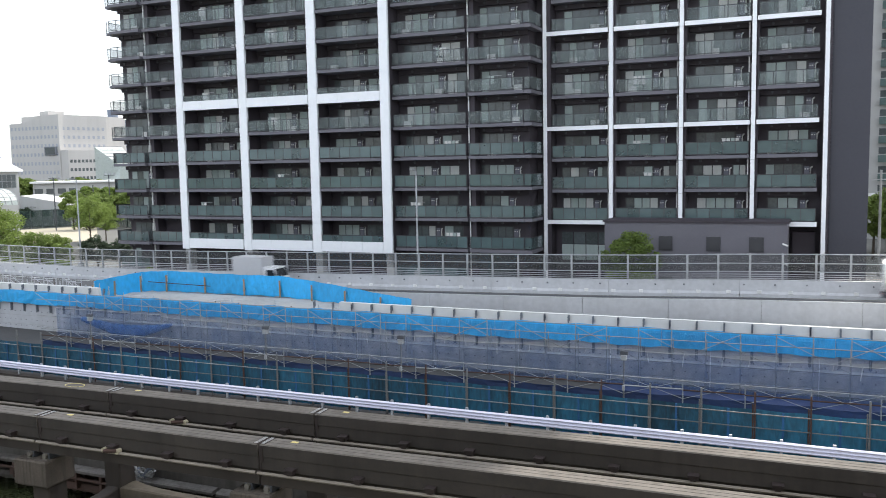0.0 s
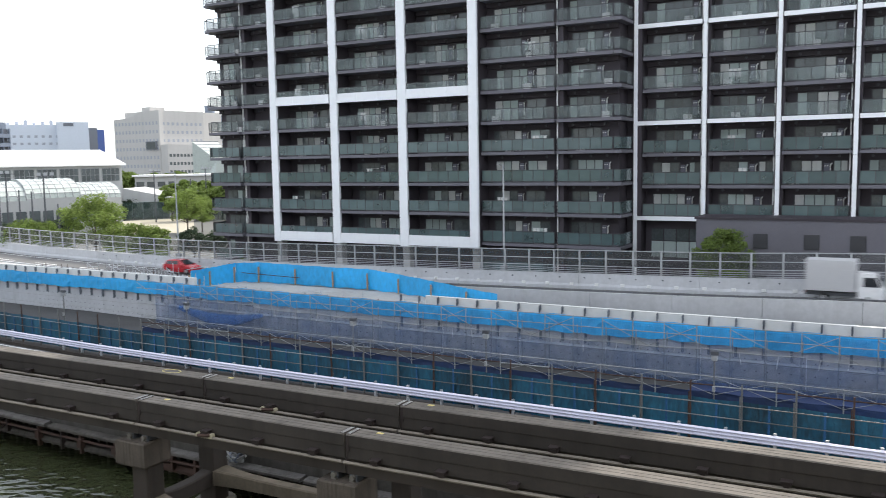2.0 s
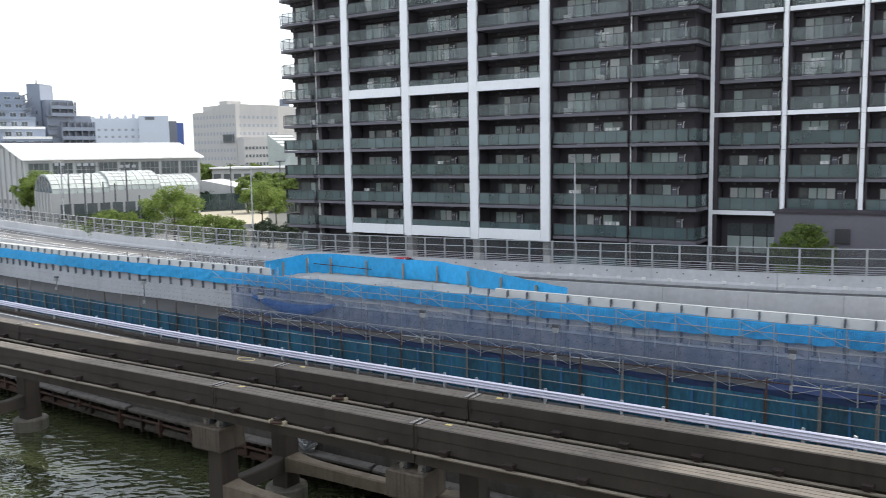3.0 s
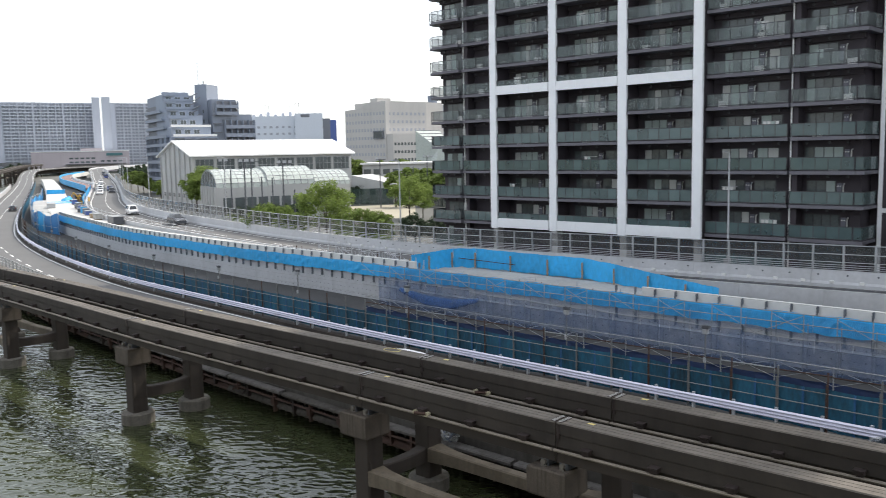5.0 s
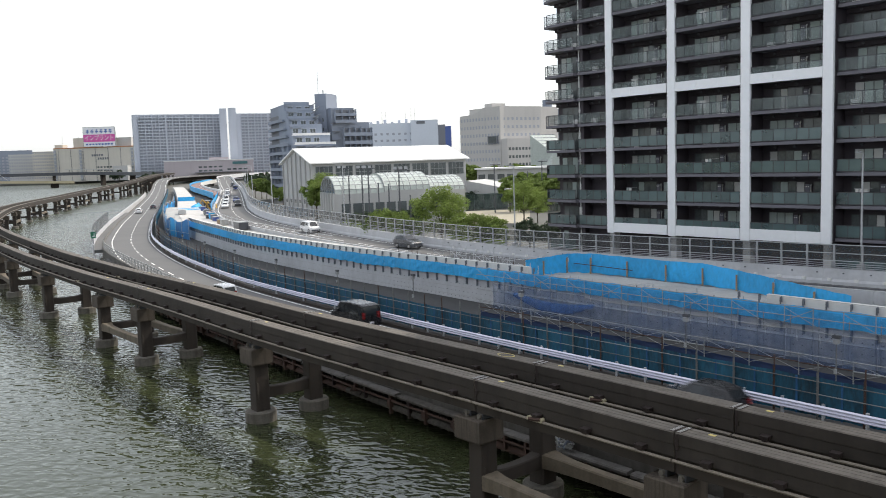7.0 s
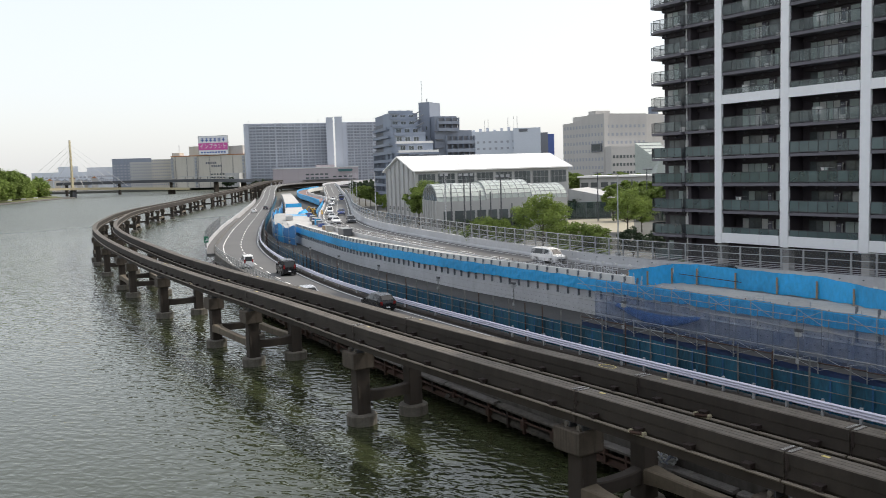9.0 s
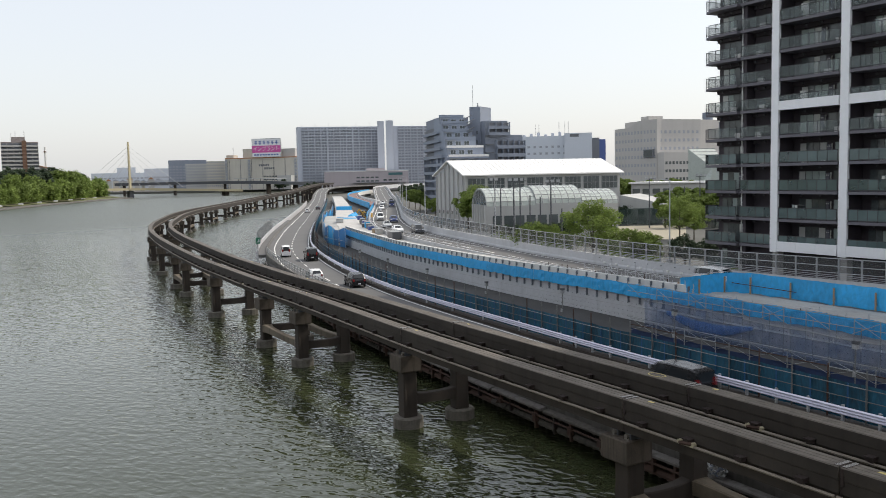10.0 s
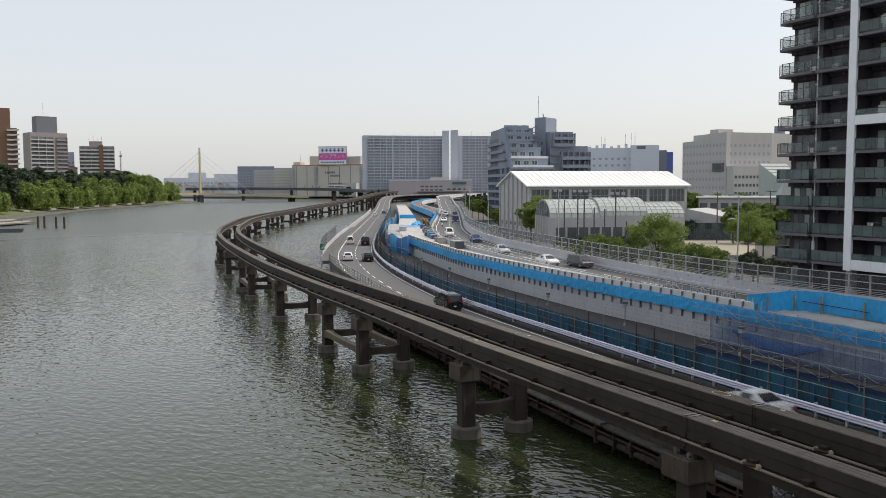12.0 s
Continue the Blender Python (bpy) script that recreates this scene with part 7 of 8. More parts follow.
def tarp_pen():
    """Blue sheet enclosure on the open part of the deck."""
    t = thing("sheet_enclosure", "bright blue tarpaulin enclosure on timber props", "enclosure")
    path = [(54.0, 52.6, 1.5), (53.6, 54.6, 1.6), (53.2, 57.2, 1.72), (51.0, 57.9, 1.78), (47.0, 58.0, 1.72), (43.0, 58.0, 1.7), (39.5, 58.0, 1.72), (36.0, 57.2, 1.55), (32.5, 56.3, 1.35), (29.0, 55.4, 1.1), (26.2, 54.7, 0.95)]
    for k in range(len(path) - 1):
        (s0, n0, h0), (s1, n1, h1) = path[k], path[k + 1]
        rings = []
        n = 8
        for i in range(n + 1):
            f = i / n
            p = sn(s0 + (s1 - s0) * f, n0 + (n1 - n0) * f)
            h = h0 + (h1 - h0) * f
            w = 0.07 * math.sin(i * 1.9 + k) + 0.04 * math.sin(i * 4.3)
            v = N * w
            hem = 0.05 * math.sin(i * 1.3 + k * 2)
            rings.append([p + Vector((0, 0, 5.42 + h + hem * 0.4)), p + v + Vector((0, 0, 5.42 + h * 0.6)), p - v * 0.8 + Vector((0, 0, 5.42 + h * 0.3)), p + v * 0.5 + Vector((0, 0, 5.45 + hem))])
        part("tarpaulin", Mesh().loft(rings, closed=False), TARP_BLUE, t, smooth=True)
        p = sn(s0, n0 - 0.16)
        part("prop", Mesh().box((p.x - 0.06, p.y - 0.06, 5.41), (p.x + 0.06, p.y + 0.06, 5.41 + h0 * 0.8)), TIMBER, t)
        part("post", Mesh().bar((p.x + 0.1, p.y + 0.35, 5.4), (p.x + 0.1, p.y + 0.35, 5.5 + h0), 0.03, 5), GALV, t)
    a, b = sn(54.3, 52.5), sn(53.0, 57.6)
    part("top_rail", Mesh().bar((a.x, a.y, 7.05), (b.x, b.y, 7.25), 0.03, 5), GALV, t)
    a, b = sn(52.5, 57.2), sn(46.0, 57.3)
    part("chain", Mesh().bar((a.x, a.y, 6.3), (b.x, b.y, 6.15), 0.035, 5), RUST, t)
    rnd = random.Random(12)
    st = thing("starter_bars", "row of short steel starter bars and clamps on the deck edge", "reinforcement")
    s = S_OPEN0 + 0.5
    while s < S_OPEN1 + 22:
        h = 0.55 + rnd.random() * 0.5
        o = 0.3 if s < S_OPEN1 else 0.9
        p = WALL.at(s, o + rnd.random() * 0.3, 0)
        part("bar", Mesh().bar((p.x, p.y, 5.4), (p.x, p.y, 5.4 + h + (0.6 if s > S_OPEN1 else 0)), 0.035, 5), GALV if rnd.random() < 0.7 else RUST, st)
        if rnd.random() < 0.4:
            q = WALL.at(s + 1.6, o + 0.2, 0)
            part("tube", Mesh().bar((p.x, p.y, 5.5 + h * 0.7), (q.x, q.y, 5.5 + h * 0.75), 0.028, 5), GALV, st)
        s += 0.75
    for k in range(7):
        s = WALL.near(*sn(56.5 + k * 1.8, 52)[:2])
        fr = thing("trestle", "light tube frame standing on the deck", "scaffold", WALL.turn(s, 3.2 + 0.3 * (k % 2)), group="deck frames")
        for x in (0, 1.5):
            part("leg", Mesh().bar((x, 0, 0), (x, 0, 1.5 + 0.3 * (k % 3)), 0.028, 5), GALV, fr)
        part("bar", Mesh().bar((0, 0, 1.1), (1.5, 0, 1.1), 0.025, 5), GALV, fr)
        part("bar", Mesh().bar((0, 0, 0.6), (1.5, 0, 1.4), 0.02, 5), GALV, fr)


def deck_clutter():
    """Machines and stores on the far deck."""
    s0 = S_TARP1

    def crate(s, off, size, mat, name, label, cat, z=0.0):
        t = thing(name, label, cat, WALL.turn(s, off, z))
        lx, ly, lz = size
        part("body", Mesh().box((-lx / 2, -ly / 2, 0.12), (lx / 2, ly / 2, lz)), mat, t)
        part("lid", Mesh().box((-lx / 2 - 0.03, -ly / 2 - 0.03, lz), (lx / 2 + 0.03, ly / 2 + 0.03, lz + 0.08)), STEEL_GREY, t)
        for x in (-1, 1):
            part("skid", Mesh().box((x * lx * 0.35 - 0.08, -ly / 2, 0.0), (x * lx * 0.35 + 0.08, ly / 2, 0.12)), TIMBER, t)
        return t

    crate(s0 - 22, 4.6, (3.8, 1.6, 1.3), STEEL_DARK, "site_container", "dark steel site container on the deck", "container")
    crate(s0 - 8, 4.9, (1.8, 1.2, 1.0), CONCRETE, "material_stack", "stack of grey wrapped site material", "stack")
    crate(s0 - 3, 5.2, (1.8, 1.1, 0.8), TIMBER, "timber_stack", "stack of site timber", "stack")
    for k, (ds, off, mt) in enumerate(((6, 5.2, NAVY), (11, 5.4, SHADE_WALL), (14, 5.3, TARP_BLUE), (17, 4.9, STEEL_DARK), (24, 5.5, NAVY), (29, 5.3, SHADE_WALL), (33, 5.3, STEEL_DARK), (50, 5.4, NAVY))):
        crate(s0 + ds, off + 0.5, (1.9, 1.1, 0.8 + 0.25 * (k % 3)), mt, "generator", "boxy blue and dark site generator", "generator")
    for ds, off, sz in ((40, 0.8, (6, 1.6, 0.9)),):
        crate(s0 + ds, off, sz, PALE_WALL, "pipe_rack", "pale rack of site pipes", "rack")
    for ds, w in ((58, 4.0), (66, 1.6)):
        m = Mesh()
        WALL.sweep(m, rect(0.2, 7.0, 0.01, 0.06), s0 + ds, s0 + ds + w, 2)
        tagged(part("deck_sheet", m, TARP_BLUE), "blue sheet laid across the pale deck", "sheet")
    sc = thing("sheet_screen", "low blue sheet screen standing across the bare deck", "screen", WALL.turn(s0 + 121, 0.0))
    part("sheet", Mesh().box((-0.04, -5.3, 0.0), (0.04, -0.1, 1.25)), TARP_BLUE, sc)
    for y in (0.2, 1.9, 3.6, 5.2):
        part("post", Mesh().bar((0.1, -y, 0.0), (0.1, -y, 1.4), 0.035, 5), PIPE_GREY, sc)
    for k in range(3):
        p = thing("sheet_heap", "heap of folded blue sheeting", "heap", WALL.turn(s0 + 72 + k * 2.2, 4.2 + 0.6 * k))
        m = Mesh()
        ring = lambda r, z: [(r * (1 + 0.3 * math.sin(3 * i + k)) * math.cos(i * 0.785), r * (1 + 0.25 * math.cos(2 * i)) * math.sin(i * 0.785), z) for i in range(8)]
        part("sheet", m.loft([ring(0.9, 0.0), ring(0.7, 0.35), ring(0.25, 0.6 + 0.2 * k)]), TARP_BLUE, p)
    floor_ = Mesh()
    WALL.sweep(floor_, rect(5.4, 17.5, -2.52, -2.44), s0 - 30, WALL.length, 4)
    setting("site_ground", floor_, MUD, "dark muddy ground of the building site")
    for ds, off, sz, mt, lb in ((2, 8.6, (2.4, 1.6, 1.2), RUST, "rusty bundle of reinforcement"), (14, 9.4, (3.0, 1.8, 1.6), CONCRETE, "grey wrapped stack of site material"), (52, 11.5, (3.2, 1.8, 1.5), TIMBER, "stack of formwork timber"),
                                (66, 9.5, (2.4, 1.6, 1.8), RUST, "rusty bundle of reinforcement"), (96, 11.0, (4.0, 2.0, 1.8), TIMBER, "stack of formwork timber"), (120, 9.0, (3.6, 2.0, 2.2), STEEL_DARK, "dark steel site container")):
        crate(s0 + ds, off, sz, mt, "material_stack", lb, "stack", -2.44)
    # yellow excavators on the lower ground beside the deck
    for k, (ds, off) in enumerate(((62, 9.4), (80, 9.8), (100, 9.6))):
        e = thing("excavator", "yellow excavator with a folded boom beside the deck", "excavator", WALL.turn(s0 + ds, off, -2.44) @ Matrix.Rotation(0.9 * k, 4, "Z"))
        for y in (-0.95, 0.95):
            tr = Mesh()
            tr.loft([[(x, y - 0.22, z) for x, z in ((-1.7, 0.35), (-1.4, 0.0), (1.4, 0.0), (1.7, 0.35), (1.4, 0.75), (-1.4, 0.75))],
                     [(x, y + 0.22, z) for x, z in ((-1.7, 0.35), (-1.4, 0.0), (1.4, 0.0), (1.7, 0.35), (1.4, 0.75), (-1.4, 0.75))]])
            part("track", tr, STEEL_DARK, e)
        part("body", Mesh().box((-1.9, -1.2, 0.85), (0.9, 1.2, 1.9)), YELLOW, e)
        part("cab", Mesh().box((-0.2, 0.2, 1.9), (1.1, 1.15, 3.0)), STEEL_DARK, e)
        part("boom", Mesh().bar((0.9, -0.3, 1.6), (2.4, -0.3, 3.4), 0.2, 6), YELLOW, e)
        part("stick", Mesh().bar((2.4, -0.3, 3.4), (3.6, -0.3, 1.4), 0.15, 6), YELLOW, e)
        part("bucket", Mesh().box((3.3, -0.8, 0.6), (4.0, 0.2, 1.5)), STEEL_DARK, e)


LEDGE_PALE = surface("pale_worn_ledge", (0.12, 0.112, 0.105), 0.9, var=0.4, size=0.6, stain=0.7, bump=0.4)
SLATE_CLOTH = surface("slate_cloth", (0.16, 0.18, 0.23), 0.9, var=0.3, size=0.4, bump=0.5)
LEDGE = surface("stained_ledge", (0.075, 0.068, 0.06), 0.9, var=0.45, size=0.7, stain=0.8, bump=0.4)


def road_edges():
    # canal side of the lower road: railing, then a clear screen along the lay-by
    end = LOW.near(-330, 318)
    t = thing("road_railing", "grey steel railing along the canal edge of the road", "railing")
    post = Mesh().box((-0.05, -0.05, 0.2), (0.05, 0.05, 1.3)).data("post", STEEL_GREY)
    s = 2.0
    while s < SA - 1:
        part("post", post, None, t, m=LOW.turn(s, canal_edge(s) + 0.2))
        if int(s / 2) % 9 == 0:
            for dz in (0.6, 0.92, 1.24):
                m = Mesh()
                canal_sweep(m, rect(0.17, 0.23, dz, dz + 0.06), s, min(s + 18, SA - 1), 2)
                part("rail", m, STEEL_GREY, t)
        s += 2.0
    m = Mesh()
    LOW.sweep(m, rect(-6.0, -4.72, -0.5, -0.004), SA - 4, SB + 60, 3)
    setting("shoulder", m, ASPHALT_PALE, "widened grey road shoulder")
    k = Mesh()
    LOW.sweep(k, rect(-6.2, -6.0, -1.2, 0.85), SA - 4, end, 3)
    tagged(part("edge_barrier", k, CONCRETE_NEW), "pale concrete edge barrier along the canal", "barrier")
    g = thing("clear_screen", "tall translucent screen on steel posts beside the lay-by", "screen")
    s = SA - 2
    pp = Mesh().box((-0.06, 6.04, 0.85), (0.06, 6.16, 3.3)).data("post", STEEL_GREY)
    while s < SB:
        part("post", pp, None, g, m=LOW.turn(s))
        m = Mesh()
        LOW.sweep(m, rect(-6.11, -6.09, 0.9, 3.2), s + 0.08, s + 3.9, 2)
        part("panel", m, NOISE_PANEL, g)
        s += 4.0
    sg = thing("emergency_sign", "green roadside sign with a white telephone mark", "sign", LOW.turn(SA - 3.2, -6.0, 0.85))
    part("plate", Mesh().box((-0.06, -0.38, 1.0), (0.0, 0.38, 2.05)), SIGN_GREEN, sg)
    part("mark", Mesh().box((-0.08, -0.2, 1.25), (-0.062, -0.08, 1.8)).box((-0.08, -0.08, 1.25), (-0.062, 0.18, 1.37)), PRINT_WHITE, sg)
    part("post", Mesh().box((0.0, -0.06, 0), (0.1, 0.06, 2.4)), GALV, sg)
    # quay walkway on rusty brackets, with its hanging hardware
    # Rusty parts and ledges carry the road's shade in their dark colours.
    q = thing("quay_walkway", "weathered grey quay walkway with rusty fender hardware below", "walkway")
    s, k = 14.0, 0
    edge = lambda u: canal_edge(u) + 4.45
    rnd = random.Random(6)
    while s < 192:
        w = 5.0 + 1.6 * rnd.random()
        m = Mesh()
        dz = -0.22 + 0.06 * rnd.random()
        e = edge(s)
        LOW.sweep(m, [(e - 5.45, -1.62 + dz), (e - 5.45, -1.5 + dz), (e - 5.38, -1.44 + dz), (e - 4.98, -1.40 + dz), (e - 4.98, -1.62 + dz)], s, s + w - 0.06 - 0.25 * rnd.random(), 2)
        part("deck_plank", m, LEDGE_PALE if rnd.random() < 0.75 else LEDGE, q)
        low = Mesh()
        LOW.sweep(low, [(e - 5.3, -2.75), (e - 5.34, -2.6), (e - 5.2, -2.42), (e - 4.6, -2.42), (e - 4.6, -2.75)], s, s + w - 0.02, 2)
        part("waling", low, RUST if rnd.random() < 0.45 else LEDGE, q)
        part("pipe", Mesh().bar(LOW.at(s, e - 5.42 + 0.06 * rnd.random(), -2.12), LOW.at(s + w, e - 5.42, -2.16 + 0.06 * rnd.random()), 0.07, 6), RUST, q)
        for j in range(3):
            hang = Mesh()
            u = s + (j + 0.2 + 0.5 * rnd.random()) * w / 3
            h = 0.35 + 0.75 * rnd.random()
            tm = LOW.turn(u)
            hang.box((-0.07, 5.25 - e, -1.9 - h), (0.07, 5.48 - e, -1.83), 0, tm)
            if rnd.random() < 0.5:
                hang.box((-0.17, 5.3 - e, -2.2 - h * 0.3), (0.15, 5.58 - e, -2.0), 0, tm)
            if rnd.random() < 0.4:
                hang.bar(LOW.at(u, e - 5.4, -1.8), LOW.at(u + 0.9, e - 5.3, -2.6), 0.05, 5)
            part("bracket", hang, RUST if (k + j) % 4 else SOOT, q)
        s, k = s + w, k + 1
    rope = thing("tangled_ropes", "heap of grey ropes and torn cloth on the quay", "rope heap", LOW.turn(LOW.near(-11.5, 43.5), -3.5, -1.6))
    for j in range(9):
        a0 = rnd.random() * 6.28
        pts = [(0.55 * math.cos(a0 + i * 0.8) * (0.5 + 0.6 * rnd.random()), 0.22 * math.sin(a0 + i * 0.8), 0.1 + 0.5 * abs(math.sin(i * 0.7 + j)) * rnd.random()) for i in range(6)]
        m = Mesh()
        for u, v in zip(pts[:-1], pts[1:]):
            m.bar(u, v, 0.06, 5)
        part("strand", m, PIPE_GREY if j % 3 else SLATE_CLOTH, rope)
    # fence between the deck and the upper road
    f = thing("median_fence", "grey tube fence between the deck and the upper road", "fence")
    s, e = UP.near(-66, 102), UP.near(-165, 186)
    pd = Mesh().bar((0, 4.75, 0.3), (0, 4.75, 1.75), 0.035, 5).data("post", GALV)
    while s < e:
        part("post", pd, None, f, m=UP.turn(s))
        k += 1
        if k % 3 == 0:
            for dz in (1.05, 1.5):
                m = Mesh()
                UP.sweep(m, rect(-4.78, -4.73, dz, dz + 0.05), s - 8, s + 4, 4)
                part("rail", m, GALV, f)
        s += 4
    b = Mesh()
    UP.sweep(b, rect(-5.05, -4.95, 0.2, 1.5), UP.near(-140, 158), UP.near(-215, 243), 3)
    tagged(part("blue_hoarding", b, TARP_BLUE), "bright blue sheet hoarding along the median", "hoarding")


def street_lamps():
    s = UP.near(*sn(32.5, 64)[:2]) - 40
    k = 0
    while s < UP.length - 120 and k < 9:
        t = thing("street_lamp", "tall slim grey street lamp on the road parapet", "street lamp", UP.turn(s, 4.7), group="street lamps")
        z = 10.6
        part("pole", Mesh().bar((0, 0, -0.5), (0, 0, z), 0.1, 8, r2=0.06), GALV, t)
        part("arm", Mesh().bar((0, 0, z), (0, 0.9, z + 0.05), 0.04, 6), GALV, t)
        part("lamp_head", Mesh().box((-0.12, 0.4, z), (0.12, 1.1, z + 0.12)), GALV, t)
        part("junction_box", Mesh().box((-0.25, -0.2, 0.4), (0.25, 0.25, 1.7)), STEEL_GREY, t)
        s, k = s + 40, k + 1


def beam_marks():
    g = lambda s, side: side * mono_gap(s)
    for k in range(2, 9):
        s = JOINTS[k] - 1.1
        for side in (0, 1):
            c = thing("beam_plate", "small yellow marking plate on a beam top", "marking", MONO.turn(s, g(s, side)), group="beam plates")
            part("plate", Mesh().box((-0.16, -0.24, 0.0), (0.1, -0.1, 0.01)), MARK_YELLOW, c)
    r = Mesh()
    ang = [2 * math.pi * i / 28 for i in range(29)]
    r.loft([[(k * 0.5 * math.cos(a), k * 0.28 * math.sin(a), z) for k, z in ((0.95, 0.004), (0.95, 0.016), (1.05, 0.016), (1.05, 0.004))] for a in ang], caps=False)
    ring = part("painted_ring", r, MARK_YELLOW)
    ring.matrix_basis = MONO.turn(78.0, mono_gap(78.0))
    tagged(ring, "pale yellow ring marked on a beam top", "marking")
    for s, side in ((71.9, 0), (71.9, 1), (71.9 + 62, 0), (71.9 + 62, 1), (71.9 - 41, 0)):
        c = thing("cable_joint", "cream and dark cable joint on the beam side", "cable joint", MONO.turn(s, g(s, side)), group="cable joints")
        for x in (-0.32, 0.32):
            part("cap", Mesh().bar((x, 0.44, -0.9), (x, 0.64, -0.9), 0.1, 8), BRASS, c)
        part("link", Mesh().bar((-0.32, 0.6, -0.86), (0.32, 0.6, -0.94), 0.08, 6), RUST, c)


scaffold()
low_scaffold()
tarp_pen()
deck_clutter()
road_edges()
street_lamps()
beam_marks()

# ---- vehicles ----
GLASS_CAR = surface("car_glass", (0.02, 0.024, 0.028), 0.08, var=0.1, bump=0.0)
TYRE = surface("tyre_rubber", (0.02, 0.02, 0.02), 0.9, var=0.2, size=0.3)
RIM = surface("alloy_rim", (0.45, 0.45, 0.46), 0.3, metal=0.7, var=0.1, bump=0.0)
LAMP_RED = surface("red_lamp_lens", (0.22, 0.01, 0.01), 0.25, var=0.1, bump=0.0)
LAMP_CLEAR = surface("clear_lamp_lens", (0.75, 0.76, 0.78), 0.15, var=0.05, bump=0.0)
SHAPES = {
    "hatch": [(0.5, .24, .42, .44, .8, .7), (0.465, .17, .5, .52, .95, .85), (0.24, .15, .61, .64, 1, .86), (0.03, .15, .64, .97, 1, .73), (-0.18, .15, .65, 1.0, 1, .73),
              (-0.40, .15, .66, .93, 1, .70), (-0.485, .18, .62, .66, .95, .8), (-0.5, .25, .5, .52, .88, .78)],
    "sedan": [(0.5, .26, .44, .46, .8, .7), (0.465, .18, .52, .54, .95, .85), (0.22, .16, .63, .66, 1, .86), (0.04, .16, .66, .97, 1, .72), (-0.14, .16, .67, 1.0, 1, .72),
              (-0.33, .16, .68, .72, 1, .84), (-0.47, .18, .66, .69, .95, .82), (-0.5, .26, .5, .52, .88, .78)],
    "van": [(0.5, .2, .4, .42, .82, .75), (0.47, .14, .48, .5, .96, .9), (0.37, .12, .54, .57, 1, .88), (0.22, .12, .56, .95, 1, .79), (0.0, .12, .56, 1.0, 1, .81),
            (-0.40, .12, .56, .99, 1, .81), (-0.48, .13, .55, .93, .99, .81), (-0.5, .16, .5, .53, .95, .88)],
}


def paint(name, color, rough=0.25):
    return surface(name, color, rough, var=0.05, size=1.5, bump=0.0, spec=0.45)


def wheel(t, x, y, r, side):
    w = part("wheel", Mesh().bar((0, -0.09, 0), (0, 0.09, 0), r, 16), TYRE, t, m=pose(x, y, r))
    part("rim", Mesh().bar((0, side * 0.085, 0), (0, side * 0.105, 0), r * 0.62, 12), RIM, w)


def car(shape, L, W, H, mat, label):
    t = thing("car" if shape != "van" else "minivan", label, "car")
    st = [(fx * L, zb * H, zm * H, zr * H, wb * W / 2, wr * W / 2) for fx, zb, zm, zr, wb, wr in SHAPES[shape]]
    body = Mesh()
    rings = [[(x, -wb * 0.94, zb), (x, -wb, (zb + zm) / 2), (x, -wb * 0.97, zm), (x, -wr, zr - 0.05), (x, -wr * 0.86, zr), (x, wr * 0.86, zr), (x, wr, zr - 0.05), (x, wb * 0.97, zm), (x, wb, (zb + zm) / 2), (x, wb * 0.94, zb)]
             for x, zb, zm, zr, wb, wr in st]
    body.loft(rings)
    part("body", body, mat, t)
    cabin = [s for s in st if s[3] > 0.9 * H]

    def pane(name, a, b, c, d, push):
        """A glass quad between four corners, drawn in a little and set proud."""
        p = [Vector(q) for q in (a, b, c, d)]
        mid = sum(p, Vector()) / 4
        q = [mid + (v - mid) * 0.9 + Vector(push) for v in p]
        r = [v - Vector(push) * 1.6 for v in q]
        part(name, Mesh().loft([r, q]), GLASS_CAR, t)

    for sy in (-1, 1):
        for i in range(len(cabin) - 1):
            a, b = cabin[i], cabin[i + 1]
            pane("side_window", (a[0], sy * a[4] * 0.96, a[2] + 0.03), (b[0], sy * b[4] * 0.96, b[2] + 0.03), (b[0], sy * b[5] * 1.0, b[3] - 0.09), (a[0], sy * a[5] * 1.0, a[3] - 0.09), (0, sy * 0.02, 0.005))
    i0, i1 = st.index(cabin[0]), st.index(cabin[-1])
    f, g = st[i0 - 1], st[i0]
    pane("windscreen", (f[0], -f[5] * 0.95, f[3] + 0.02), (f[0], f[5] * 0.95, f[3] + 0.02), (g[0], g[5] * 0.86, g[3] - 0.02), (g[0], -g[5] * 0.86, g[3] - 0.02), (0.015, 0, 0.02))
    f, g = st[i1 + 1], st[i1]
    pane("rear_window", (f[0], -f[5] * 0.9, f[3] + 0.03), (f[0], f[5] * 0.9, f[3] + 0.03), (g[0], g[5] * 0.84, g[3] - 0.03), (g[0], -g[5] * 0.84, g[3] - 0.03), (-0.02, 0, 0.012))
    r = 0.32 if H < 1.7 else 0.34
    for x in (L * 0.31, -L * 0.29):
        for sy in (-1, 1):
            wheel(t, x, sy * (W / 2 - 0.08), r, sy)
    for sy in (-1, 1):
        y = sy * W * 0.36
        part("headlight", Mesh().box((L * 0.465, y - 0.17, H * 0.4), (L * 0.493, y + 0.17, H * 0.5)), LAMP_CLEAR, t)
        part("tail_light", Mesh().box((-L * 0.505, y - 0.1, H * 0.46), (-L * 0.47, y + 0.12, H * (0.62 if shape != "van" else 0.7))), LAMP_RED, t)
        part("mirror", Mesh().box((L * 0.17, sy * W * 0.5 - 0.02, H * 0.58), (L * 0.2, sy * (W * 0.5 + 0.17) - 0.02, H * 0.68)), mat, t)
    for x in (L * 0.49, -L * 0.512):
        part("plate", Mesh().box((x, -0.17, H * 0.26), (x + 0.03, 0.17, H * 0.33)), PRINT_WHITE, t)
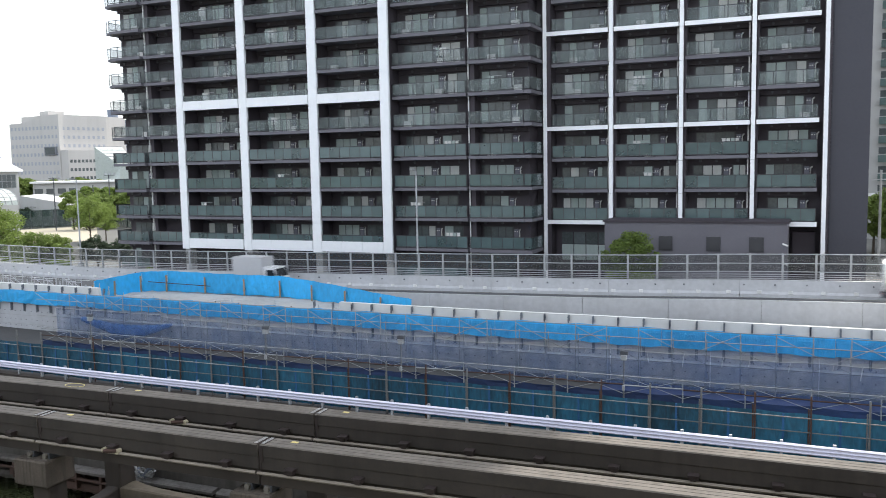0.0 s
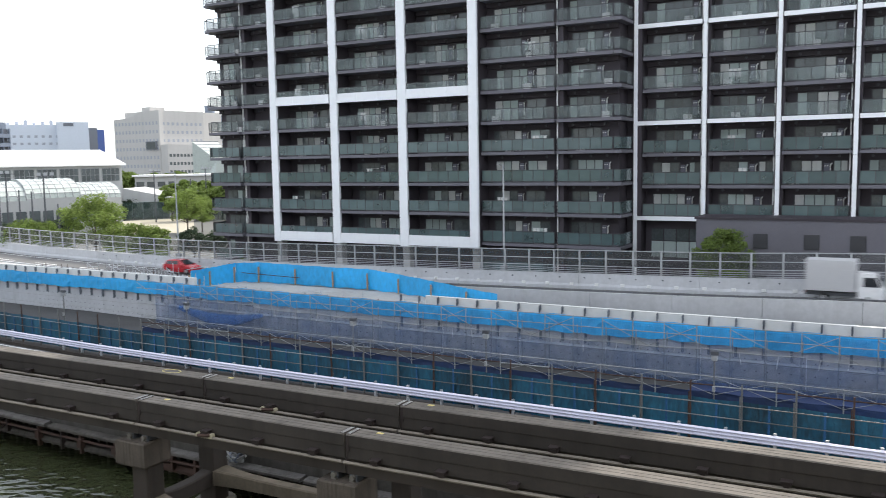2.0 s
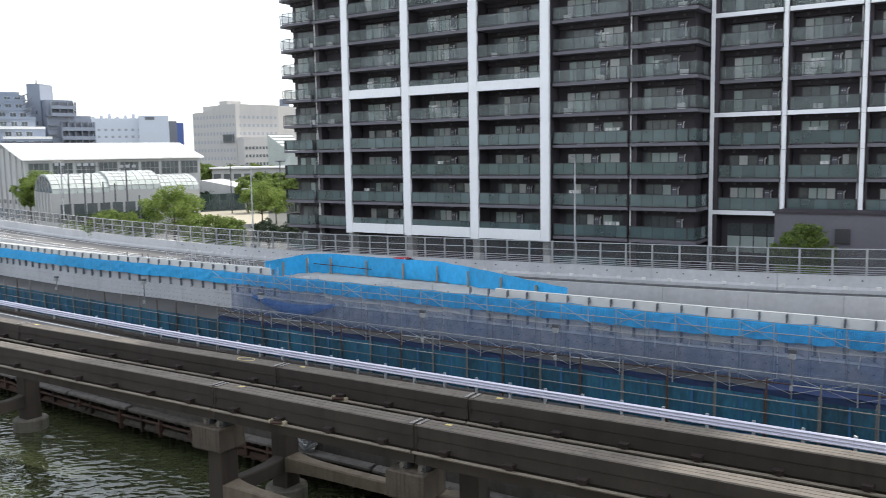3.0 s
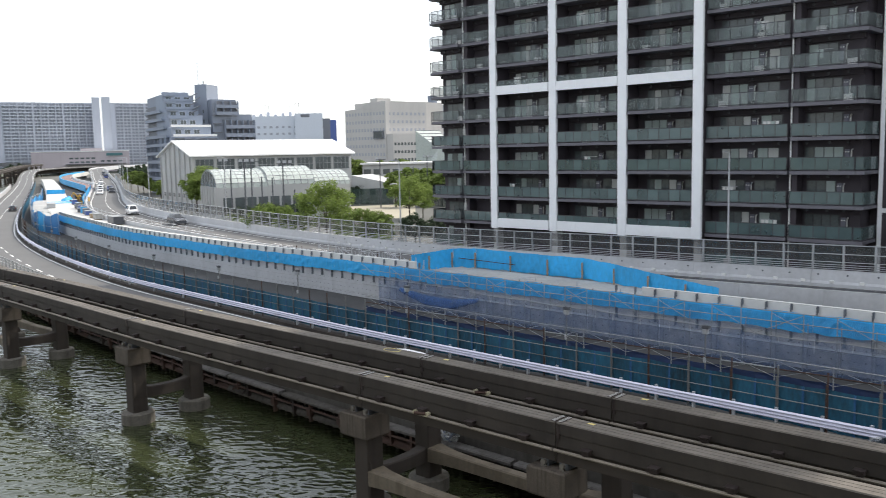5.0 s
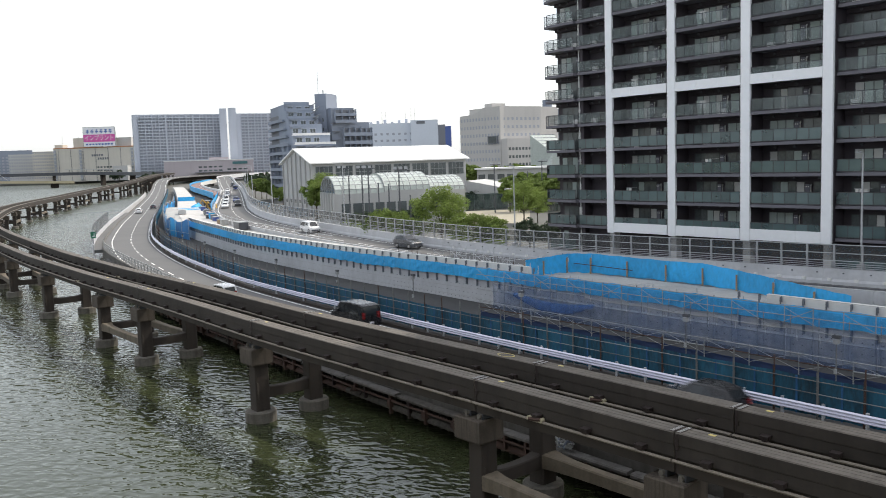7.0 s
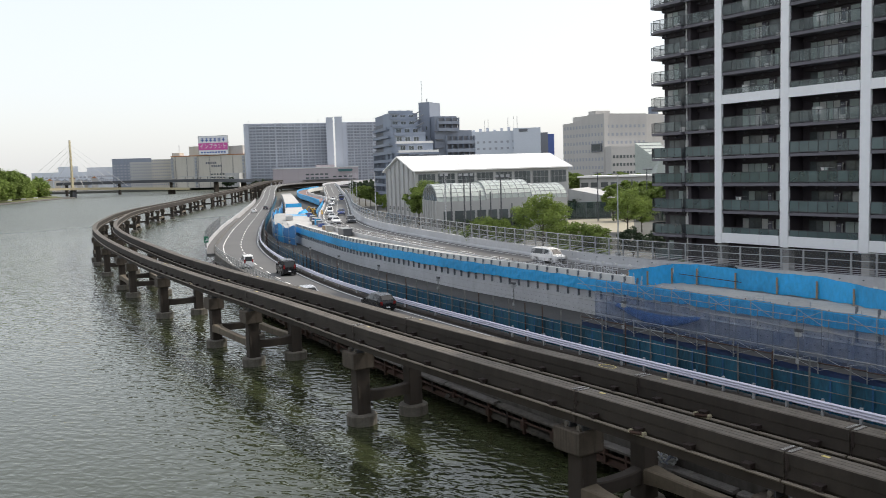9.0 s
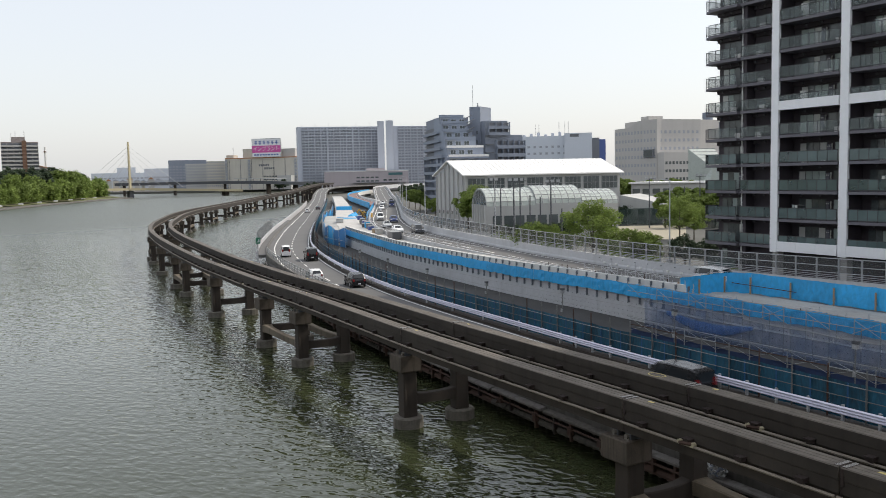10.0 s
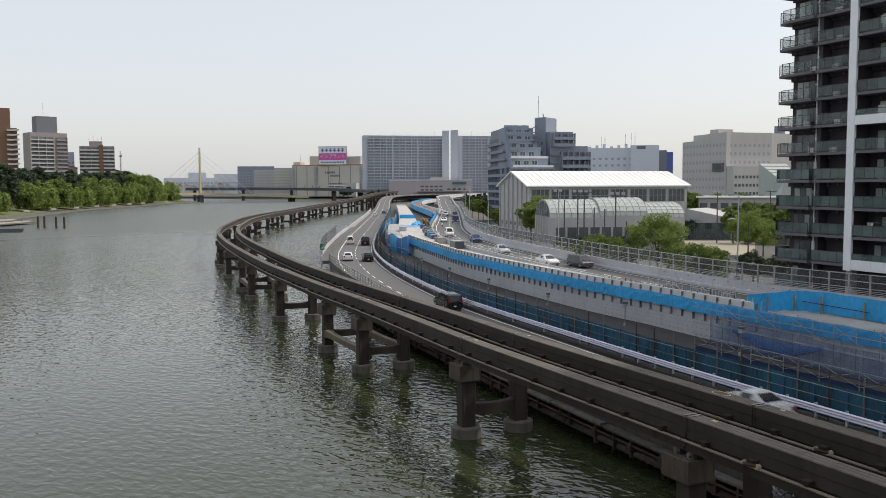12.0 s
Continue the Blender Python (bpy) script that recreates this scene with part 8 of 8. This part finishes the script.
    part("bumper", Mesh().box((L * 0.47, -W * 0.4, H * 0.2), (L * 0.507, W * 0.4, H * 0.3)), STEEL_DARK, t)
    return t


def truck(L, W, H, cab_mat, box_mat, label, flat=False, tank=False):
    t = thing("truck", label, "truck")
    part("chassis", Mesh().box((-L / 2, -W * 0.35, 0.55), (L / 2 - 0.3, W * 0.35, 0.8)), STEEL_DARK, t)
    cab = Mesh()
    c0, c1 = L / 2 - 1.65, L / 2
    prof = [(c0, 0.5), (c1, 0.45), (c1, 1.1), (c1 - 0.12, 1.3), (c1 - 0.45, 2.1), (c0, 2.2)]
    cab.loft([[(x, -W / 2 + 0.06, z) for x, z in prof], [(x, W / 2 - 0.06, z) for x, z in prof]])
    part("cab", cab, cab_mat, t)
    part("windscreen", Mesh().loft([[(c1 - 0.11, y, 1.32), (c1 - 0.42, y, 2.02), (c1 - 0.38, y, 2.04), (c1 - 0.07, y, 1.34)] for y in (-W * 0.42, W * 0.42)]), GLASS_CAR, t)
    for sy in (-1, 1):
        part("side_window", Mesh().loft([[(x, sy * (W / 2 - 0.05 + d), z) for x, z in ((c0 + 0.35, 1.3), (c1 - 0.25, 1.3), (c1 - 0.52, 1.95), (c0 + 0.35, 1.95))] for d in (-0.03, 0.01)]), GLASS_CAR, t)
        part("headlight", Mesh().box((c1 - 0.05, sy * W * 0.36 - 0.18, 0.7), (c1 + 0.02, sy * W * 0.36 + 0.18, 0.9)), LAMP_CLEAR, t)
        part("tail_light", Mesh().box((-L / 2 - 0.04, sy * W * 0.4 - 0.12, 0.7), (-L / 2, sy * W * 0.4 + 0.12, 0.9)), LAMP_RED, t)
        part("mirror", Mesh().box((c1 - 0.15, sy * (W / 2 + 0.1) - 0.08, 1.5), (c1 - 0.05, sy * (W / 2 + 0.1) + 0.08, 1.9)), STEEL_DARK, t)
    if tank:
        part("tank", Mesh().bar((-L / 2 + 0.1, 0, 2.0), (c0 - 0.3, 0, 2.0), 1.15, 14), box_mat, t)
    else:
        ribs = []
        cargo = Mesh().box((-L / 2, -W / 2, 0.9), (c0 - 0.12, W / 2, 1.5 if flat else H))
        for k in range(0 if flat else 22):
            z = 1.0 + (H - 1.2) * (k + 0.5) / 22
            ribs.append((z - 0.02, z + 0.02))
        body = part("cargo_box", cargo, box_mat, t)
        for z0, z1 in ribs[::2]:
            part("rib", Mesh().box((-L / 2 + 0.05, -W / 2 - 0.015, z0), (c0 - 0.2, W / 2 + 0.015, z1)), box_mat, body)
    for x in (L / 2 - 0.95, -L * 0.27):
        for sy in (-1, 1):
            wheel(t, x, sy * (W / 2 - 0.16), 0.38, sy)
    return t


def motorcycle():
    """Parked upright in its lane, without anyone on it."""
    t = thing("motorcycle", "dark motorcycle with a pale fairing", "motorcycle")
    for x in (0.7, -0.7):
        w = part("wheel", Mesh().bar((0, -0.06, 0), (0, 0.06, 0), 0.3, 14), TYRE, t, m=pose(x, 0, 0.3))
        part("rim", Mesh().bar((0, -0.065, 0), (0, 0.065, 0), 0.17, 10), RIM, w)
    part("frame", Mesh().box((-0.6, -0.13, 0.35), (0.5, 0.13, 0.7)), STEEL_DARK, t)
    part("tank", Mesh().bar((-0.1, 0, 0.85), (0.4, 0, 0.9), 0.18, 8), STEEL_DARK, t)
    part("seat", Mesh().box((-0.8, -0.15, 0.75), (-0.1, 0.15, 0.86)), TYRE, t)
    part("fairing", Mesh().loft([[(0.45, -0.25, 0.6), (0.45, 0.25, 0.6), (0.45, 0.2, 1.15), (0.45, -0.2, 1.15)], [(0.8, -0.1, 0.7), (0.8, 0.1, 0.7), (0.65, 0.1, 1.05), (0.65, -0.1, 1.05)]]), paint("pale_fairing", (0.6, 0.6, 0.62)), t)
    part("handlebar", Mesh().bar((0.4, -0.36, 1.08), (0.4, 0.36, 1.08), 0.025, 6), STEEL_DARK, t)
    return t


def on_road(line, s, off, back=False):
    """A wheel-height pose on a road; past its ends the road runs on straight."""
    e = min(max(s, 0.5), line.length - 0.5)
    m = line.turn(e, off, 0.012)
    m = Matrix.Translation(line.way(e) * (s - e)) @ m
    return m @ Matrix.Rotation(math.pi, 4, "Z") if back else m


def drive(thing_, line, keys, off, back=False):
    """Rows every half second along a line, from (time, metres) pairs, running on at the end speeds."""
    ts, ss = [k[0] for k in keys], [k[1] for k in keys]
    rows = []
    for i in range(25):
        t = i * 0.5
        if t < ts[0]:
            s = ss[0] + (t - ts[0]) * (ss[1] - ss[0]) / (ts[1] - ts[0])
        elif t > ts[-1]:
            s = ss[-1] + (t - ts[-1]) * (ss[-1] - ss[-2]) / (ts[-1] - ts[-2])
        else:
            s = float(np.interp(t, ts, ss))
        rows.append((t, on_road(line, s, off, back)))
    walk(thing_, rows)


WHITE_CAR, BLACK_CAR = paint("white_car_paint", (0.75, 0.75, 0.75)), paint("black_car_paint", (0.012, 0.012, 0.014))
GREY_CAR, SILVER_CAR = paint("dark_grey_car_paint", (0.07, 0.075, 0.085)), paint("silver_car_paint", (0.48, 0.49, 0.5))
RED_CAR, BLUE_CAR, NAVY_CAR = paint("red_car_paint", (0.42, 0.02, 0.03)), paint("bright_blue_car_paint", (0.03, 0.24, 0.62)), paint("navy_car_paint", (0.03, 0.05, 0.16))
BOX_GREY = surface("ribbed_box_panel", (0.5, 0.5, 0.51), 0.5, var=0.05, size=1.5, bump=0.05)

LOWER = [  # thing, keys of (seconds, metres along the road), place across it
    (car("van", 4.95, 1.85, 2.0, BLACK_CAR, "black minivan driving away on the lower road"), [(5.0, 68.0), (6.5, 103.8), (9.5, 177.2), (10.5, 200.6), (12.0, 241.7)], 1.7),
    (car("van", 3.6, 1.5, 1.85, WHITE_CAR, "small white van driving away on the lower road"), [(5.5, 104.0), (6.5, 124.5), (9.5, 186.6), (10.5, 208.0), (12.0, 245.4)], -1.65),
    (car("hatch", 4.0, 1.7, 1.5, WHITE_CAR, "white hatchback driving away on the lower road"), [(9.5, 151.5), (10.5, 171.8), (12.0, 202.6)], -1.65),
    (car("hatch", 4.5, 1.8, 1.65, BLACK_CAR, "black estate car driving away on the lower road"), [(9.5, 142.1), (10.5, 165.3), (12.0, 200.7)], 1.7),
    (car("van", 4.6, 1.78, 1.72, BLACK_CAR, "black people carrier driving away on the lower road"), [(10.5, 107.5), (12.0, 141.0)], 1.7),
    (car("sedan", 4.6, 1.78, 1.45, SILVER_CAR, "silver saloon driving away on the lower road"), [(11.0, 73.0), (12.0, 95.5)], 1.7),
    (car("hatch", 4.2, 1.75, 1.5, WHITE_CAR, "white car far off on the lower road"), [(5.5, 283.0), (7.0, 318.0), (9.0, 360.0), (12.0, 430.0)], -1.65),
    (car("hatch", 4.2, 1.75, 1.5, GREY_CAR, "dark car far off on the lower road"), [(5.5, 305.0), (7.0, 342.0), (9.0, 388.0), (12.0, 458.0)], 1.7),
]
UPPER = [
    (truck(5.0, 1.9, 3.05, WHITE_CAR, BOX_GREY, "white light truck with a ribbed grey box body"), [(0.0, 92.0), (1.5, 59.8), (2.0, 49.5)], 1.9),
    (car("hatch", 4.0, 1.7, 1.5, BLUE_CAR, "bright blue hatchback on the upper road"), [(0.4, 78.0), (1.5, 52.9)], -1.5),
    (truck(7.5, 2.3, 3.2, BLUE_CAR, WHITE_CAR, "white tank truck with a blue chassis", tank=True), [(0.0, 36.8), (1.0, 16.0)], 1.9),
    (car("hatch", 4.3, 1.77, 1.5, RED_CAR, "red hatchback on the upper road"), [(1.2, 129.4), (1.5, 123.4), (2.0, 113.5), (3.0, 93.4)], 1.7),
    (car("van", 4.75, 1.75, 1.78, WHITE_CAR, "white minivan on the upper road"), [(5.5, 190.1), (6.5, 172.7), (7.0, 164.0), (9.5, 116.7), (10.5, 97.8)], 1.7),
    (car("hatch", 4.5, 1.8, 1.72, GREY_CAR, "dark sport utility car on the upper road"), [(5.5, 160.8), (6.5, 143.2), (7.0, 134.4)], 1.7),
    (car("van", 4.7, 1.75, 1.7, GREY_CAR, "dark grey minivan on the upper road"), [(6.5, 275.8), (9.5, 202.0), (10.5, 176.4), (12.0, 144.6)], 1.7),
    (car("sedan", 4.6, 1.77, 1.45, WHITE_CAR, "white saloon on the upper road"), [(6.5, 266.0), (9.5, 203.0), (10.5, 181.5), (12.0, 148.0)], -1.6),
    (car("sedan", 4.5, 1.75, 1.45, SILVER_CAR, "silver saloon on the upper road"), [(9.5, 221.0), (12.0, 165.5)], -1.6),
    (car("hatch", 4.4, 1.78, 1.6, NAVY_CAR, "navy car on the upper road"), [(9.5, 241.0), (12.0, 191.0)], 1.2),
    (car("van", 4.7, 1.7, 1.98, WHITE_CAR, "white panel van on the upper road"), [(6.5, 301.4), (9.5, 249.6), (12.0, 210.1)], -1.65),
    (motorcycle(), [(9.5, 296.0), (12.0, 253.4)], -1.8),
    (car("hatch", 4.4, 1.75, 1.5, WHITE_CAR, "white hatchback in the queue on the upper road"), [(6.5, 352.0), (9.5, 316.0), (12.0, 286.0)], -1.7),
    (car("hatch", 4.3, 1.75, 1.5, GREY_CAR, "dark hatchback in the queue on the upper road"), [(6.5, 364.0), (9.5, 329.0), (12.0, 299.5)], -1.7),
    (truck(4.9, 1.9, 2.2, NAVY_CAR, STEEL_DARK, "blue flatbed truck on the upper road", flat=True), [(9.5, 353.6), (10.5, 328.0), (12.0, 279.0)], 1.7),
    (car("van", 4.7, 1.75, 1.9, GREY_CAR, "dark van on the upper road"), [(9.5, 398.0), (12.0, 334.0)], 1.7),
    (car("sedan", 4.6, 1.75, 1.45, WHITE_CAR, "white saloon far off on the upper road"), [(9.5, 372.0), (12.0, 344.5)], -1.7),
]


def road_ends():
    """Both roads run on past the view."""
    for n, z, w0, w1 in ((33.4, 3.3, -4.3, 3.75), (64.0, 6.2, -4.2, 4.1)):
        s1 = -60.05 if n < 40 else -45.05
        q = [sn(s1, n + w0), sn(-330, n + w0), sn(-330, n + w1), sn(s1, n + w1)]
        setting("road_end", Mesh().prism([(p.x, p.y) for p in q], z - 0.7, z), ASPHALT_PALE, "straight end of the carriageway")


road_ends()


def motions():
    for ob, keys, off in LOWER:
        drive(ob, LOW, keys, off)
    for ob, keys, off in UPPER:
        drive(ob, UP, keys, off, back=True)


motions()
